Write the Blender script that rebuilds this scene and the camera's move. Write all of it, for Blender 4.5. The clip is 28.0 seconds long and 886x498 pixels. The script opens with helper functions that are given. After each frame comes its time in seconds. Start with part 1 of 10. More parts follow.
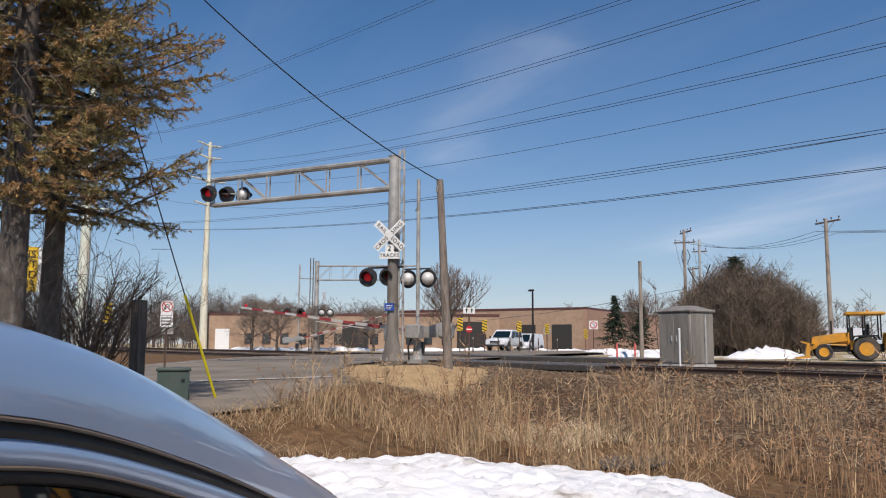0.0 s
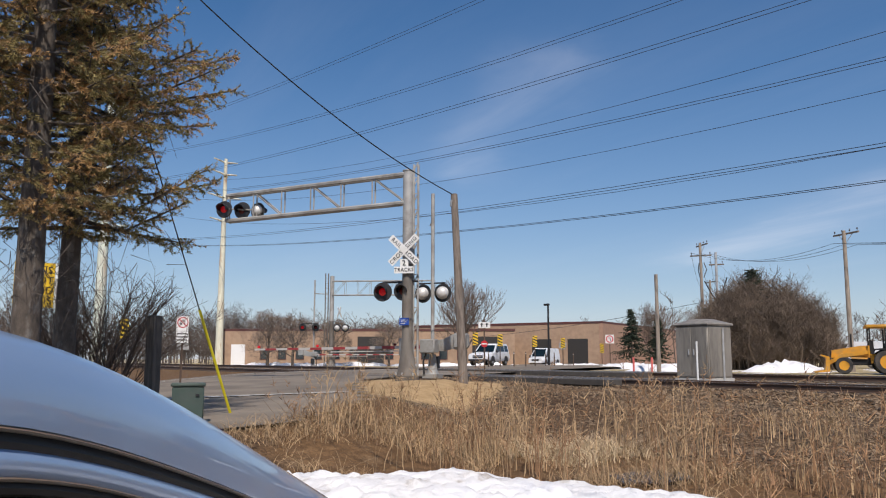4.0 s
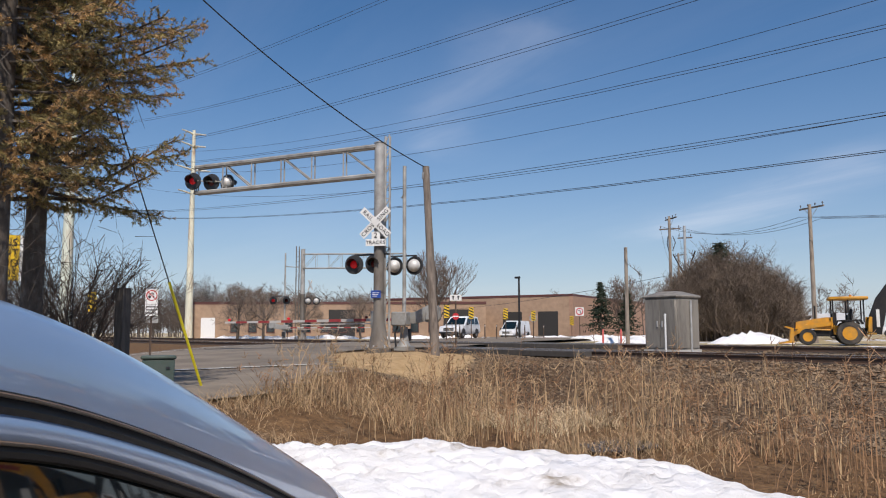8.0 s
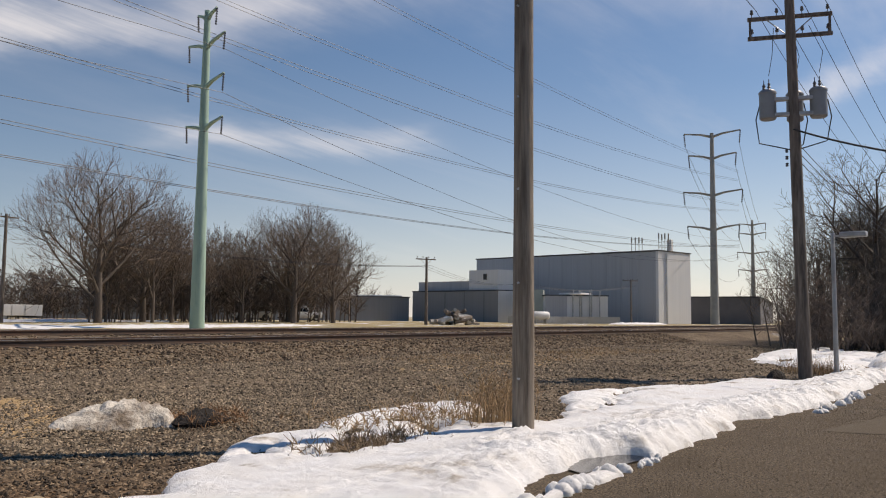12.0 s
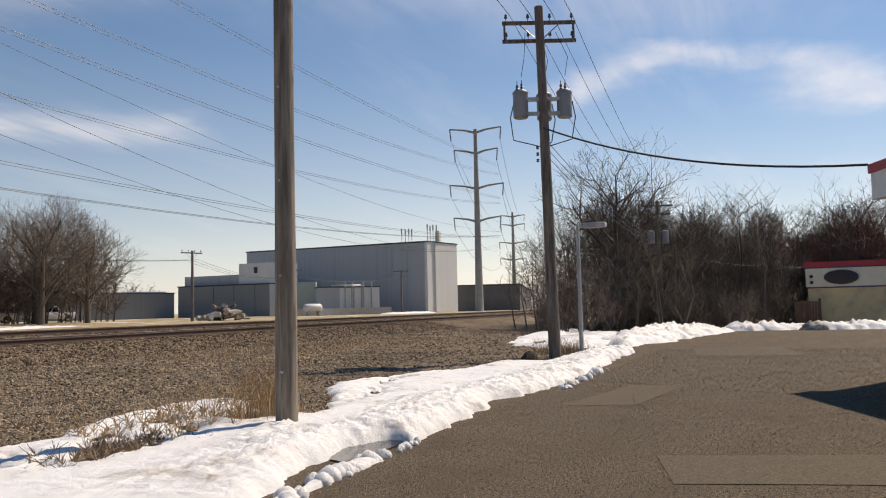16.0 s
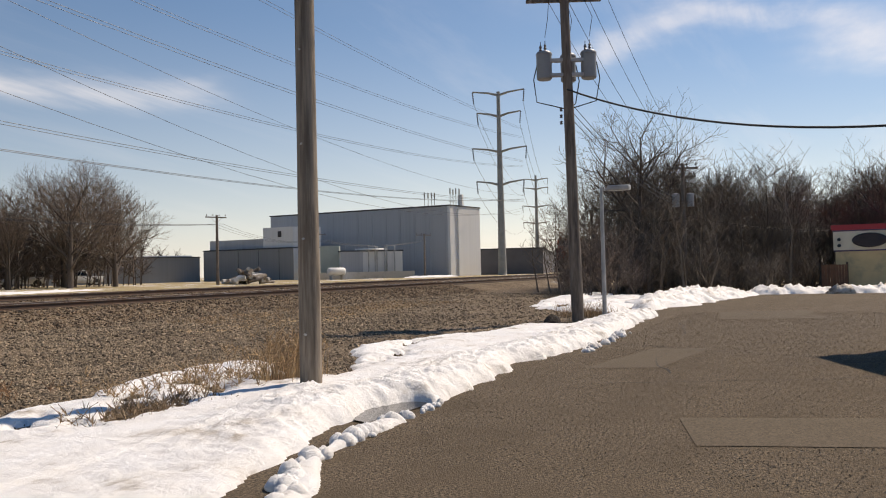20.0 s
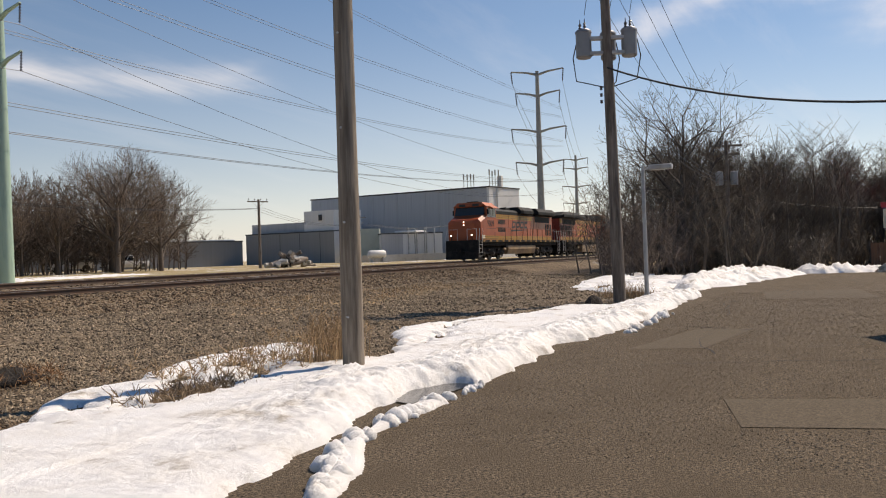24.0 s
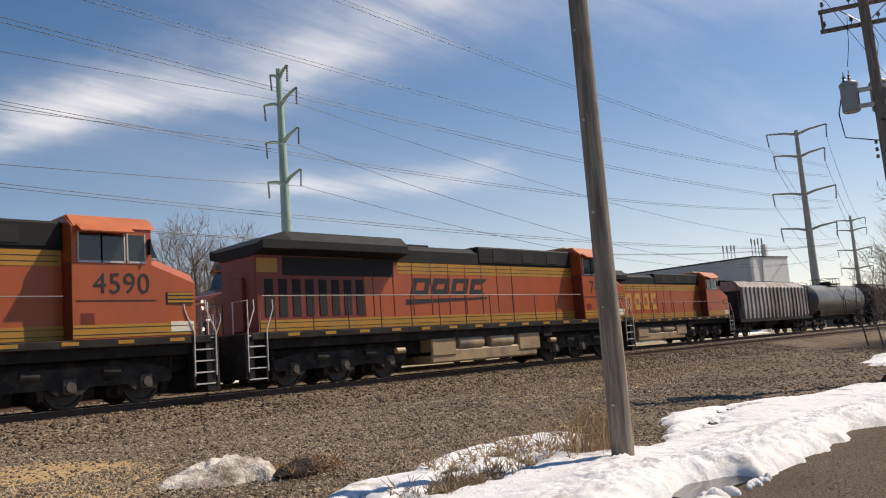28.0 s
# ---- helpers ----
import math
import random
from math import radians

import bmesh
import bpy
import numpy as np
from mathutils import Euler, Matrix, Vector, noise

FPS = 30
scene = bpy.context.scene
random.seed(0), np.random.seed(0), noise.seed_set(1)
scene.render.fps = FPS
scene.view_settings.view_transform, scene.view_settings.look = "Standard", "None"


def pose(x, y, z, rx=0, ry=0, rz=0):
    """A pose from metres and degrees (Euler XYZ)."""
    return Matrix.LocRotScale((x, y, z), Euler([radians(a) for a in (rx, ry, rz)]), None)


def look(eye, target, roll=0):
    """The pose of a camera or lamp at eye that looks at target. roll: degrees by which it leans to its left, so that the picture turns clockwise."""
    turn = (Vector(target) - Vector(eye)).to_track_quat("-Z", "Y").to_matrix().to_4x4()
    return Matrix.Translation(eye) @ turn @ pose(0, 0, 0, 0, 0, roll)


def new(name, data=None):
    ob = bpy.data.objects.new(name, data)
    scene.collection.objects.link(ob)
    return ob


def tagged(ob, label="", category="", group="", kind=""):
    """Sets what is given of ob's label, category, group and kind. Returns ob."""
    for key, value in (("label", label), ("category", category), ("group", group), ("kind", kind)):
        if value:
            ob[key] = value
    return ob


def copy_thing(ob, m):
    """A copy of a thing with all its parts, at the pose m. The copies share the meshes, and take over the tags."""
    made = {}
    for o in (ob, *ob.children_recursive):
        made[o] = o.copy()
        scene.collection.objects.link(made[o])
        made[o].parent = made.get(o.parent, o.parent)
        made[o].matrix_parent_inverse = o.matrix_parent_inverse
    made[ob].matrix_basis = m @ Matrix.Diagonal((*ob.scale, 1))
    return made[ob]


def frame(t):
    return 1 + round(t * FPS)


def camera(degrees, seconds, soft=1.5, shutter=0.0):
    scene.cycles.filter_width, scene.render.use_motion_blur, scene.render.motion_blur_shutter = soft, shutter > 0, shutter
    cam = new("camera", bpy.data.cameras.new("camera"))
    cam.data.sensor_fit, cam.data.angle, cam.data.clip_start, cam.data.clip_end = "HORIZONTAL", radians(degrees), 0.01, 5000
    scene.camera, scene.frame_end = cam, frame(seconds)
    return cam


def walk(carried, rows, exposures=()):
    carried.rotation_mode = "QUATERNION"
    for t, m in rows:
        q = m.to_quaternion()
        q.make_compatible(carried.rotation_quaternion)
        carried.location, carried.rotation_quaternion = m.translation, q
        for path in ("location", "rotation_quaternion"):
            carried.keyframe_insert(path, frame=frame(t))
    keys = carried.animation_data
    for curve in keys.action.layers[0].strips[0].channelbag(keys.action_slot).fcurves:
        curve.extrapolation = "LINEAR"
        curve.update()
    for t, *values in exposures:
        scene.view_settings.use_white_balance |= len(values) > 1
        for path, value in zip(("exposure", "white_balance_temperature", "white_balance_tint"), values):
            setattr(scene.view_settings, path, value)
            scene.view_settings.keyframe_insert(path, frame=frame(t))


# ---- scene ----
cam = camera(56.77, 28.0, soft=1.1)
PATH = [
    (0.0, pose(0.000, 0.000, 1.634, 96.636, -0.258, 54.859)),
    (0.5, pose(-0.009, 0.013, 1.622, 97.132, -0.206, 55.367)),
    (1.0, pose(-0.026, 0.013, 1.614, 97.186, -0.212, 55.586)),
    (1.5, pose(-0.029, 0.017, 1.623, 97.105, -0.327, 55.639)),
    (2.0, pose(-0.021, 0.033, 1.621, 96.941, -0.289, 55.902)),
    (2.5, pose(-0.017, 0.014, 1.619, 97.028, -0.400, 55.852)),
    (3.0, pose(-0.001, 0.031, 1.624, 97.416, -0.091, 56.032)),
    (3.5, pose(-0.021, 0.041, 1.620, 97.538, -0.019, 56.066)),
    (5.5, pose(-0.041, 0.036, 1.621, 97.980, -0.365, 55.175)),
    (6.0, pose(-0.034, 0.029, 1.617, 96.937, -0.081, 55.134)),
    (6.5, pose(-0.036, 0.028, 1.619, 96.671, 0.169, 55.143)),
    (7.0, pose(-0.009, 0.025, 1.622, 96.764, 0.304, 55.051)),
    (7.5, pose(-0.030, 0.033, 1.623, 96.437, 0.223, 54.412)),
    (8.0, pose(-0.052, 0.032, 1.602, 95.796, 0.119, 53.931)),
    (8.5, pose(-0.053, 0.054, 1.617, 95.315, 0.259, 53.401)),
    (9.0, pose(-0.029, 0.088, 1.621, 95.849, 0.603, 46.909)),
    (9.5, pose(-0.032, 0.141, 1.620, 96.007, 0.649, 32.692)),
    (10.0, pose(-0.036, 0.133, 1.618, 94.349, 1.117, 13.554)),
    (10.2, pose(-0.036, 0.135, 1.616, 94.152, 1.410, 4.640)),
    (10.5, pose(-0.036, 0.134, 1.610, 94.191, 0.804, -9.338)),
    (11.0, pose(-0.003, 0.133, 1.615, 94.150, 1.143, -27.554)),
    (11.5, pose(0.081, 0.042, 1.624, 94.455, 0.600, -41.738)),
    (12.0, pose(0.207, 0.000, 1.621, 94.758, -0.555, -52.522)),
    (12.5, pose(0.215, -0.088, 1.608, 92.901, -0.358, -60.193)),
    (13.0, pose(0.249, -0.118, 1.612, 92.173, 0.380, -67.486)),
    (13.5, pose(0.222, -0.145, 1.612, 92.565, 1.153, -69.377)),
    (15.5, pose(0.229, -0.157, 1.616, 94.257, 1.359, -67.912)),
    (16.0, pose(0.237, -0.152, 1.616, 94.090, 1.308, -68.197)),
    (16.5, pose(0.228, -0.151, 1.611, 93.715, 1.188, -68.325)),
    (17.0, pose(0.230, -0.157, 1.608, 93.622, 1.183, -68.013)),
    (17.5, pose(0.222, -0.152, 1.622, 93.899, 1.106, -67.824)),
    (18.0, pose(0.234, -0.150, 1.615, 93.744, 1.026, -67.919)),
    (18.5, pose(0.227, -0.155, 1.609, 93.038, 0.855, -67.724)),
    (19.0, pose(0.235, -0.159, 1.614, 93.235, 1.187, -67.238)),
    (19.5, pose(0.237, -0.158, 1.609, 92.626, 1.235, -66.807)),
    (20.0, pose(0.255, -0.152, 1.605, 91.603, 1.340, -66.593)),
    (20.5, pose(0.268, -0.151, 1.607, 90.928, 2.269, -66.378)),
    (22.5, pose(0.265, -0.163, 1.603, 91.033, 1.624, -66.376)),
    (23.0, pose(0.255, -0.156, 1.607, 91.114, 1.495, -65.770)),
    (23.5, pose(0.264, -0.136, 1.608, 90.838, 1.720, -64.921)),
    (24.0, pose(0.249, -0.147, 1.609, 90.405, 1.858, -63.807)),
    (24.5, pose(0.253, -0.151, 1.610, 90.770, 1.823, -62.897)),
    (25.0, pose(0.243, -0.158, 1.614, 91.533, 1.838, -61.845)),
    (25.5, pose(0.226, -0.162, 1.616, 91.853, 2.252, -60.373)),
    (26.0, pose(0.239, -0.141, 1.616, 92.501, 2.813, -56.437)),
    (26.5, pose(0.251, -0.070, 1.633, 94.053, 3.007, -48.294)),
    (27.0, pose(0.243, -0.088, 1.652, 95.488, 3.767, -45.223)),
    (27.5, pose(0.261, -0.095, 1.673, 96.555, 4.485, -46.774)),
    (28.0, pose(0.266, -0.081, 1.671, 97.137, 4.311, -46.021)),
]
walk(cam, PATH, ((0.0, 0.07, 6720, 15), (8.5, 0.07, 6720, 15), (9.2, 0.0, 6650, 15), (10.0, -0.18, 6600, 15), (11.0, -0.24, 7000, 15), (12.0, -0.1, 7420, 15), (13.2, -0.08, 7520, 15), (16.0, 0.07, 7680, 15), (25.0, 0.07, 7740, 15), (26.5, 0.04, 7330, 14), (28.0, 0.15, 7420, 14)))

# ---- light ----
SUN_TO = Vector((0.870, -0.492, 1.23)).normalized()
world = bpy.data.worlds.new("sky")
scene.world = world
world.use_nodes = True
wn, wl = world.node_tree.nodes, world.node_tree.links
wn.clear()
sky = wn.new("ShaderNodeTexSky")
sky.sky_type = "NISHITA"
sky.sun_disc = False
sky.sun_elevation = math.asin(SUN_TO.z)
sky.sun_rotation = math.atan2(SUN_TO.x, SUN_TO.y)
sky.altitude, sky.air_density, sky.dust_density, sky.ozone_density = 280, 1.0, 0.15, 3.5
SKY_STRENGTH = 0.094
tc = wn.new("ShaderNodeTexCoord")
sep = wn.new("ShaderNodeSeparateXYZ")
wl.new(tc.outputs["Generated"], sep.inputs[0])


def wmath(op, a, b=0.0, clamp=False):
    n = wn.new("ShaderNodeMath")
    n.operation, n.use_clamp = op, clamp
    for i, v in enumerate((a, b)):
        if isinstance(v, (int, float)):
            n.inputs[i].default_value = v
        else:
            wl.new(v, n.inputs[i])
    return n.outputs[0]


def wnoise(vec, scale, detail, rough=0.55, distort=0.0):
    n = wn.new("ShaderNodeTexNoise")
    n.inputs["Scale"].default_value, n.inputs["Detail"].default_value = scale, detail
    n.inputs["Roughness"].default_value, n.inputs["Distortion"].default_value = rough, distort
    wl.new(vec, n.inputs["Vector"])
    return n.outputs[0]


# thin cirrus on a flat layer high above
zpos = wmath("MAXIMUM", sep.outputs[2], 0.0)
zz = wmath("ADD", zpos, 0.12)
cx, cy = wmath("DIVIDE", sep.outputs[0], zz), wmath("DIVIDE", sep.outputs[1], zz)
comb = wn.new("ShaderNodeCombineXYZ")
wl.new(cx, comb.inputs[0])
wl.new(cy, comb.inputs[1])
warp = wnoise(comb.outputs[0], 2.1, 5, 0.6)
warp2 = wnoise(comb.outputs[0], 1.1, 4, 0.6)
wx = wmath("ADD", cx, wmath("MULTIPLY", wmath("SUBTRACT", warp, 0.5), 0.5))
wy = wmath("ADD", cy, wmath("MULTIPLY", wmath("SUBTRACT", warp2, 0.5), 0.6))
streaks = None
for x0, y0, x1, y1, wide, strength in ((0.05, 3.8, 0.47, 2.95, 0.10, 0.3), (0.47, 2.95, 0.84, 2.25, 0.12, 0.9), (0.84, 2.25, 1.14, 1.72, 0.14, 0.95), (1.12, 1.78, 1.26, 1.15, 0.18, 0.8), (1.22, 1.25, 1.6, 0.7, 0.26, 0.5), (1.6, 0.7, 1.95, 0.0, 0.32, 0.45), (1.70, 2.5, 2.25, 1.95, 0.13, 0.8), (2.56, 0.55, 2.37, 0.22, 0.10, 0.8), (2.37, 0.22, 2.5, -0.07, 0.10, 0.9), (2.5, -0.07, 2.95, -0.27, 0.12, 0.8), (-2.3, 1.7, -1.5, 1.35, 0.12, 0.16), (-2.6, 3.3, -1.5, 3.0, 0.2, 0.3)):
    dx, dy = x1 - x0, y1 - y0
    ln = math.hypot(dx, dy)
    ux, uy = dx / ln, dy / ln
    along = wmath("ADD", wmath("MULTIPLY", wx, ux), wmath("ADD", wmath("MULTIPLY", wy, uy), -(x0 * ux + y0 * uy)))
    across = wmath("ADD", wmath("MULTIPLY", wx, -uy), wmath("ADD", wmath("MULTIPLY", wy, ux), x0 * uy - y0 * ux))
    over = wmath("MAXIMUM", wmath("SUBTRACT", wmath("ABSOLUTE", wmath("SUBTRACT", along, ln / 2)), ln / 2), 0.0)
    d = wmath("DIVIDE", wmath("SQRT", wmath("ADD", wmath("MULTIPLY", across, across), wmath("MULTIPLY", over, over))), wide)
    m_ = wmath("MULTIPLY", wmath("POWER", 2.718, wmath("MULTIPLY", wmath("MULTIPLY", d, d), -1.0)), strength)
    streaks = m_ if streaks is None else wmath("MAXIMUM", streaks, m_)
mapn = wn.new("ShaderNodeMapping")
mapn.inputs["Rotation"].default_value = (0, 0, radians(60))
mapn.inputs["Scale"].default_value = (0.5, 2.2, 1)
wl.new(comb.outputs[0], mapn.inputs[0])
fibre = wnoise(mapn.outputs[0], 1.6, 9, 0.62, 0.6)
veil = wmath("MULTIPLY", wmath("SUBTRACT", wnoise(mapn.outputs[0], 0.55, 7, 0.6, 0.4), 0.5), 1.6, True)
cloud = wmath("ADD", wmath("MULTIPLY", streaks, wmath("MULTIPLY", wmath("SUBTRACT", fibre, 0.22), 2.0, True)), wmath("MULTIPLY", veil, wmath("ADD", 0.12, wmath("MULTIPLY", wmath("ADD", wmath("MULTIPLY", sep.outputs[0], 0.87), wmath("MULTIPLY", sep.outputs[1], -0.35)), 0.9, True))), True)
hue = wn.new("ShaderNodeHueSaturation")
hue.inputs["Saturation"].default_value = 1.36
wl.new(sky.outputs[0], hue.inputs["Color"])
# deeper blue away from the sun
toward = wmath("MULTIPLY", wmath("SUBTRACT", wmath("SUBTRACT", wmath("MULTIPLY", sep.outputs[0], 0.87), wmath("MULTIPLY", sep.outputs[1], 0.30)), 0.1), 1.2, True)
wl.new(wmath("ADD", 0.92, wmath("MULTIPLY", toward, 0.22)), hue.inputs["Value"])
# pale blue haze low over the land
hazef = wmath("MULTIPLY", wmath("POWER", 2.718, wmath("MULTIPLY", zpos, -5.5)), 0.72, True)
hz = wn.new("ShaderNodeMixRGB")
wl.new(hazef, hz.inputs[0])
wl.new(hue.outputs[0], hz.inputs[1])
sunward = wmath("MULTIPLY", wmath("ADD", wmath("ADD", wmath("MULTIPLY", sep.outputs[0], 0.87), wmath("MULTIPLY", sep.outputs[1], -0.30)), 0.15), 1.2, True)
hzc = wn.new("ShaderNodeMixRGB")
wl.new(sunward, hzc.inputs[0])
hzc.inputs[1].default_value, hzc.inputs[2].default_value = (4.7, 5.7, 7.3, 1), (9.6, 9.7, 10.1, 1)
wl.new(hzc.outputs[0], hz.inputs[2])
mixc = wn.new("ShaderNodeMixRGB")
wl.new(wmath("MULTIPLY", cloud, 0.8), mixc.inputs[0])
wl.new(hz.outputs[0], mixc.inputs[1])
mixc.inputs[2].default_value = (10.6, 10.8, 11.3, 1)
back = wn.new("ShaderNodeBackground")
back.inputs[1].default_value = SKY_STRENGTH
wl.new(mixc.outputs[0], back.inputs[0])
wout = wn.new("ShaderNodeOutputWorld")
wl.new(back.outputs[0], wout.inputs[0])

sun = new("sun", bpy.data.lights.new("sun", "SUN"))
sun.data.energy, sun.data.angle, sun.data.color = 4.2, radians(0.53), (1.0, 0.95, 0.87)
sun.matrix_world = look(SUN_TO * 50, (0, 0, 0))

# ---- materials ----
MATS = {}


def mat(name, color, rough=0.7, metal=0.0, var=0.18, scale=6.0, bump=0.15, bscale=40.0, dirt=None, dirt_amount=0.3, dscale=1.2,
        stretch=(1, 1, 1), rand=0.0, emit=0.0, spec=0.5, coat=0.0, bdist=0.01, island=0.0):
    """A painted or natural surface: colour varied at two scales, fine relief, and stains of the colour dirt."""
    if name in MATS:
        return MATS[name]
    m = bpy.data.materials.new(name)
    m.use_nodes = True
    n, l = m.node_tree.nodes, m.node_tree.links
    b = n["Principled BSDF"]
    t = n.new("ShaderNodeTexCoord")
    mp = n.new("ShaderNodeMapping")
    mp.inputs["Scale"].default_value = stretch
    l.new(t.outputs["Object"], mp.inputs[0])
    a = n.new("ShaderNodeTexNoise")
    a.inputs["Scale"].default_value, a.inputs["Detail"].default_value = scale, 8
    l.new(mp.outputs[0], a.inputs["Vector"])
    hsv = n.new("ShaderNodeHueSaturation")
    hsv.inputs["Color"].default_value = (*color, 1)
    mr = n.new("ShaderNodeMapRange")
    mr.inputs[1].default_value, mr.inputs[2].default_value = 0.3, 0.7
    mr.inputs[3].default_value, mr.inputs[4].default_value = 1 - var, 1 + var
    l.new(a.outputs[0], mr.inputs[0])
    last = mr.outputs[0]
    for amount, socket in ((rand, ("ShaderNodeObjectInfo", "Random")), (island, ("ShaderNodeNewGeometry", "Random Per Island"))):
        if amount:
            o = n.new(socket[0])
            r2 = n.new("ShaderNodeMapRange")
            r2.inputs[3].default_value, r2.inputs[4].default_value = 1 - amount, 1 + amount
            l.new(o.outputs[socket[1]], r2.inputs[0])
            mu = n.new("ShaderNodeMath")
            mu.operation = "MULTIPLY"
            l.new(last, mu.inputs[0])
            l.new(r2.outputs[0], mu.inputs[1])
            last = mu.outputs[0]
    l.new(last, hsv.inputs["Value"])
    col = hsv.outputs[0]
    if dirt:
        d = n.new("ShaderNodeTexNoise")
        d.inputs["Scale"].default_value, d.inputs["Detail"].default_value, d.inputs["Roughness"].default_value = dscale, 10, 0.65
        l.new(mp.outputs[0], d.inputs["Vector"])
        dr = n.new("ShaderNodeMapRange")
        dr.inputs[1].default_value, dr.inputs[2].default_value = 0.62 - dirt_amount * 0.35, 0.85 - dirt_amount * 0.35
        l.new(d.outputs[0], dr.inputs[0])
        mx = n.new("ShaderNodeMixRGB")
        l.new(dr.outputs[0], mx.inputs[0])
        l.new(col, mx.inputs[1])
        mx.inputs[2].default_value = (*dirt, 1)
        col = mx.outputs[0]
    l.new(col, b.inputs["Base Color"])
    rr = n.new("ShaderNodeMapRange")
    rr.inputs[3].default_value, rr.inputs[4].default_value = max(0.02, rough - 0.12), min(1, rough + 0.12)
    l.new(a.outputs[0], rr.inputs[0])
    l.new(rr.outputs[0], b.inputs["Roughness"])
    b.inputs["Metallic"].default_value = metal
    b.inputs["Specular IOR Level"].default_value = spec
    b.inputs["Coat Weight"].default_value = coat
    if bump:
        c = n.new("ShaderNodeTexNoise")
        c.inputs["Scale"].default_value, c.inputs["Detail"].default_value = bscale, 6
        l.new(mp.outputs[0], c.inputs["Vector"])
        bp = n.new("ShaderNodeBump")
        bp.inputs["Strength"].default_value, bp.inputs["Distance"].default_value = bump, bdist
        l.new(c.outputs[0], bp.inputs["Height"])
        l.new(bp.outputs[0], b.inputs["Normal"])
    if emit:
        b.inputs["Emission Color"].default_value, b.inputs["Emission Strength"].default_value = (*color, 1), emit
    MATS[name] = m
    return m


def glass(name, color=(0.02, 0.03, 0.035), rough=0.04):
    if name not in MATS:
        m = bpy.data.materials.new(name)
        m.use_nodes = True
        b = m.node_tree.nodes["Principled BSDF"]
        b.inputs["Base Color"].default_value, b.inputs["Roughness"].default_value = (*color, 1), rough
        b.inputs["Specular IOR Level"].default_value = 0.6
        MATS[name] = m
    return MATS[name]


# ---- mesh building ----
class Geo:
    """Vertices and faces gathered for one mesh."""

    def __init__(self):
        self.v, self.f = [], []

    def add(self, verts, faces, m=None):
        k = len(self.v)
        self.v += [tuple(m @ Vector(p)) for p in verts] if m else [tuple(p) for p in verts]
        self.f += [tuple(i + k for i in q) for q in faces]
        return self

    def box(self, x0, y0, z0, x1, y1, z1, m=None, bev=0.0):
        if bev:
            e = bev
            s = [(x0 + e, y0), (x1 - e, y0), (x1, y0 + e), (x1, y1 - e), (x1 - e, y1), (x0 + e, y1), (x0, y1 - e), (x0, y0 + e)]
            i = [(x0 + e, y0 + e), (x1 - e, y0 + e), (x1 - e, y0 + e), (x1 - e, y1 - e), (x1 - e, y1 - e), (x0 + e, y1 - e), (x0 + e, y1 - e), (x0 + e, y0 + e)]
            vs = [(*p, z0) for p in i] + [(*p, z0 + e) for p in s] + [(*p, z1 - e) for p in s] + [(*p, z1) for p in i]
            fs = [tuple(range(7, -1, -1)), tuple(range(24, 32))]
            for r in range(3):
                for k in range(8):
                    fs.append((r * 8 + k, r * 8 + (k + 1) % 8, r * 8 + 8 + (k + 1) % 8, r * 8 + 8 + k))
            return self.add(vs, fs, m)
        v = [(x0, y0, z0), (x1, y0, z0), (x1, y1, z0), (x0, y1, z0), (x0, y0, z1), (x1, y0, z1), (x1, y1, z1), (x0, y1, z1)]
        return self.add(v, [(0, 3, 2, 1), (4, 5, 6, 7), (0, 1, 5, 4), (1, 2, 6, 5), (2, 3, 7, 6), (3, 0, 4, 7)], m)

    def cyl(self, p0, p1, r0, r1=None, n=12, caps=True):
        return self.tube([p0, p1], [r0, r0 if r1 is None else r1], n, caps)

    def tube(self, pts, rad, n=6, caps=True, m=None):
        pts = [Vector(p) for p in pts]
        rad = rad if isinstance(rad, (list, tuple)) else [rad] * len(pts)
        k = len(self.v)
        ref = None
        vs = []
        for i, p in enumerate(pts):
            d = (pts[min(i + 1, len(pts) - 1)] - pts[max(i - 1, 0)]).normalized()
            if ref is None:
                ref = d.orthogonal().normalized()
            ref = (ref - d * ref.dot(d)).normalized()
            o = d.cross(ref)
            for j in range(n):
                a = 2 * math.pi * j / n
                vs.append(p + (ref * math.cos(a) + o * math.sin(a)) * rad[i])
        fs = [(i * n + j, i * n + (j + 1) % n, (i + 1) * n + (j + 1) % n, (i + 1) * n + j) for i in range(len(pts) - 1) for j in range(n)]
        if caps:
            fs += [tuple(range(n - 1, -1, -1)), tuple(range((len(pts) - 1) * n, len(pts) * n))]
        return self.add(vs, fs, m)

    def prism(self, poly, y0, y1, m=None):
        """A polygon of (x, z), run from y0 to y1."""
        n = len(poly)
        v = [(x, y0, z) for x, z in poly] + [(x, y1, z) for x, z in poly]
        f = [tuple(range(n)), tuple(range(2 * n - 1, n - 1, -1))] + [(i, i + n, (i + 1) % n + n, (i + 1) % n) for i in range(n)]
        return self.add(v, f, m)

    def loft(self, rings, m=None, caps=True):
        n = len(rings[0])
        v = [p for r in rings for p in r]
        f = [(i * n + j, i * n + (j + 1) % n, (i + 1) * n + (j + 1) % n, (i + 1) * n + j) for i in range(len(rings) - 1) for j in range(n)]
        if caps:
            f += [tuple(range(n - 1, -1, -1)), tuple(range((len(rings) - 1) * n, len(rings) * n))]
        return self.add(v, f, m)

    def lathe(self, prof, n=16, m=None, caps=True):
        """A profile of (radius, z) turned about z."""
        return self.loft([[(r * math.cos(2 * math.pi * j / n), r * math.sin(2 * math.pi * j / n), z) for j in range(n)] for r, z in prof], m, caps)

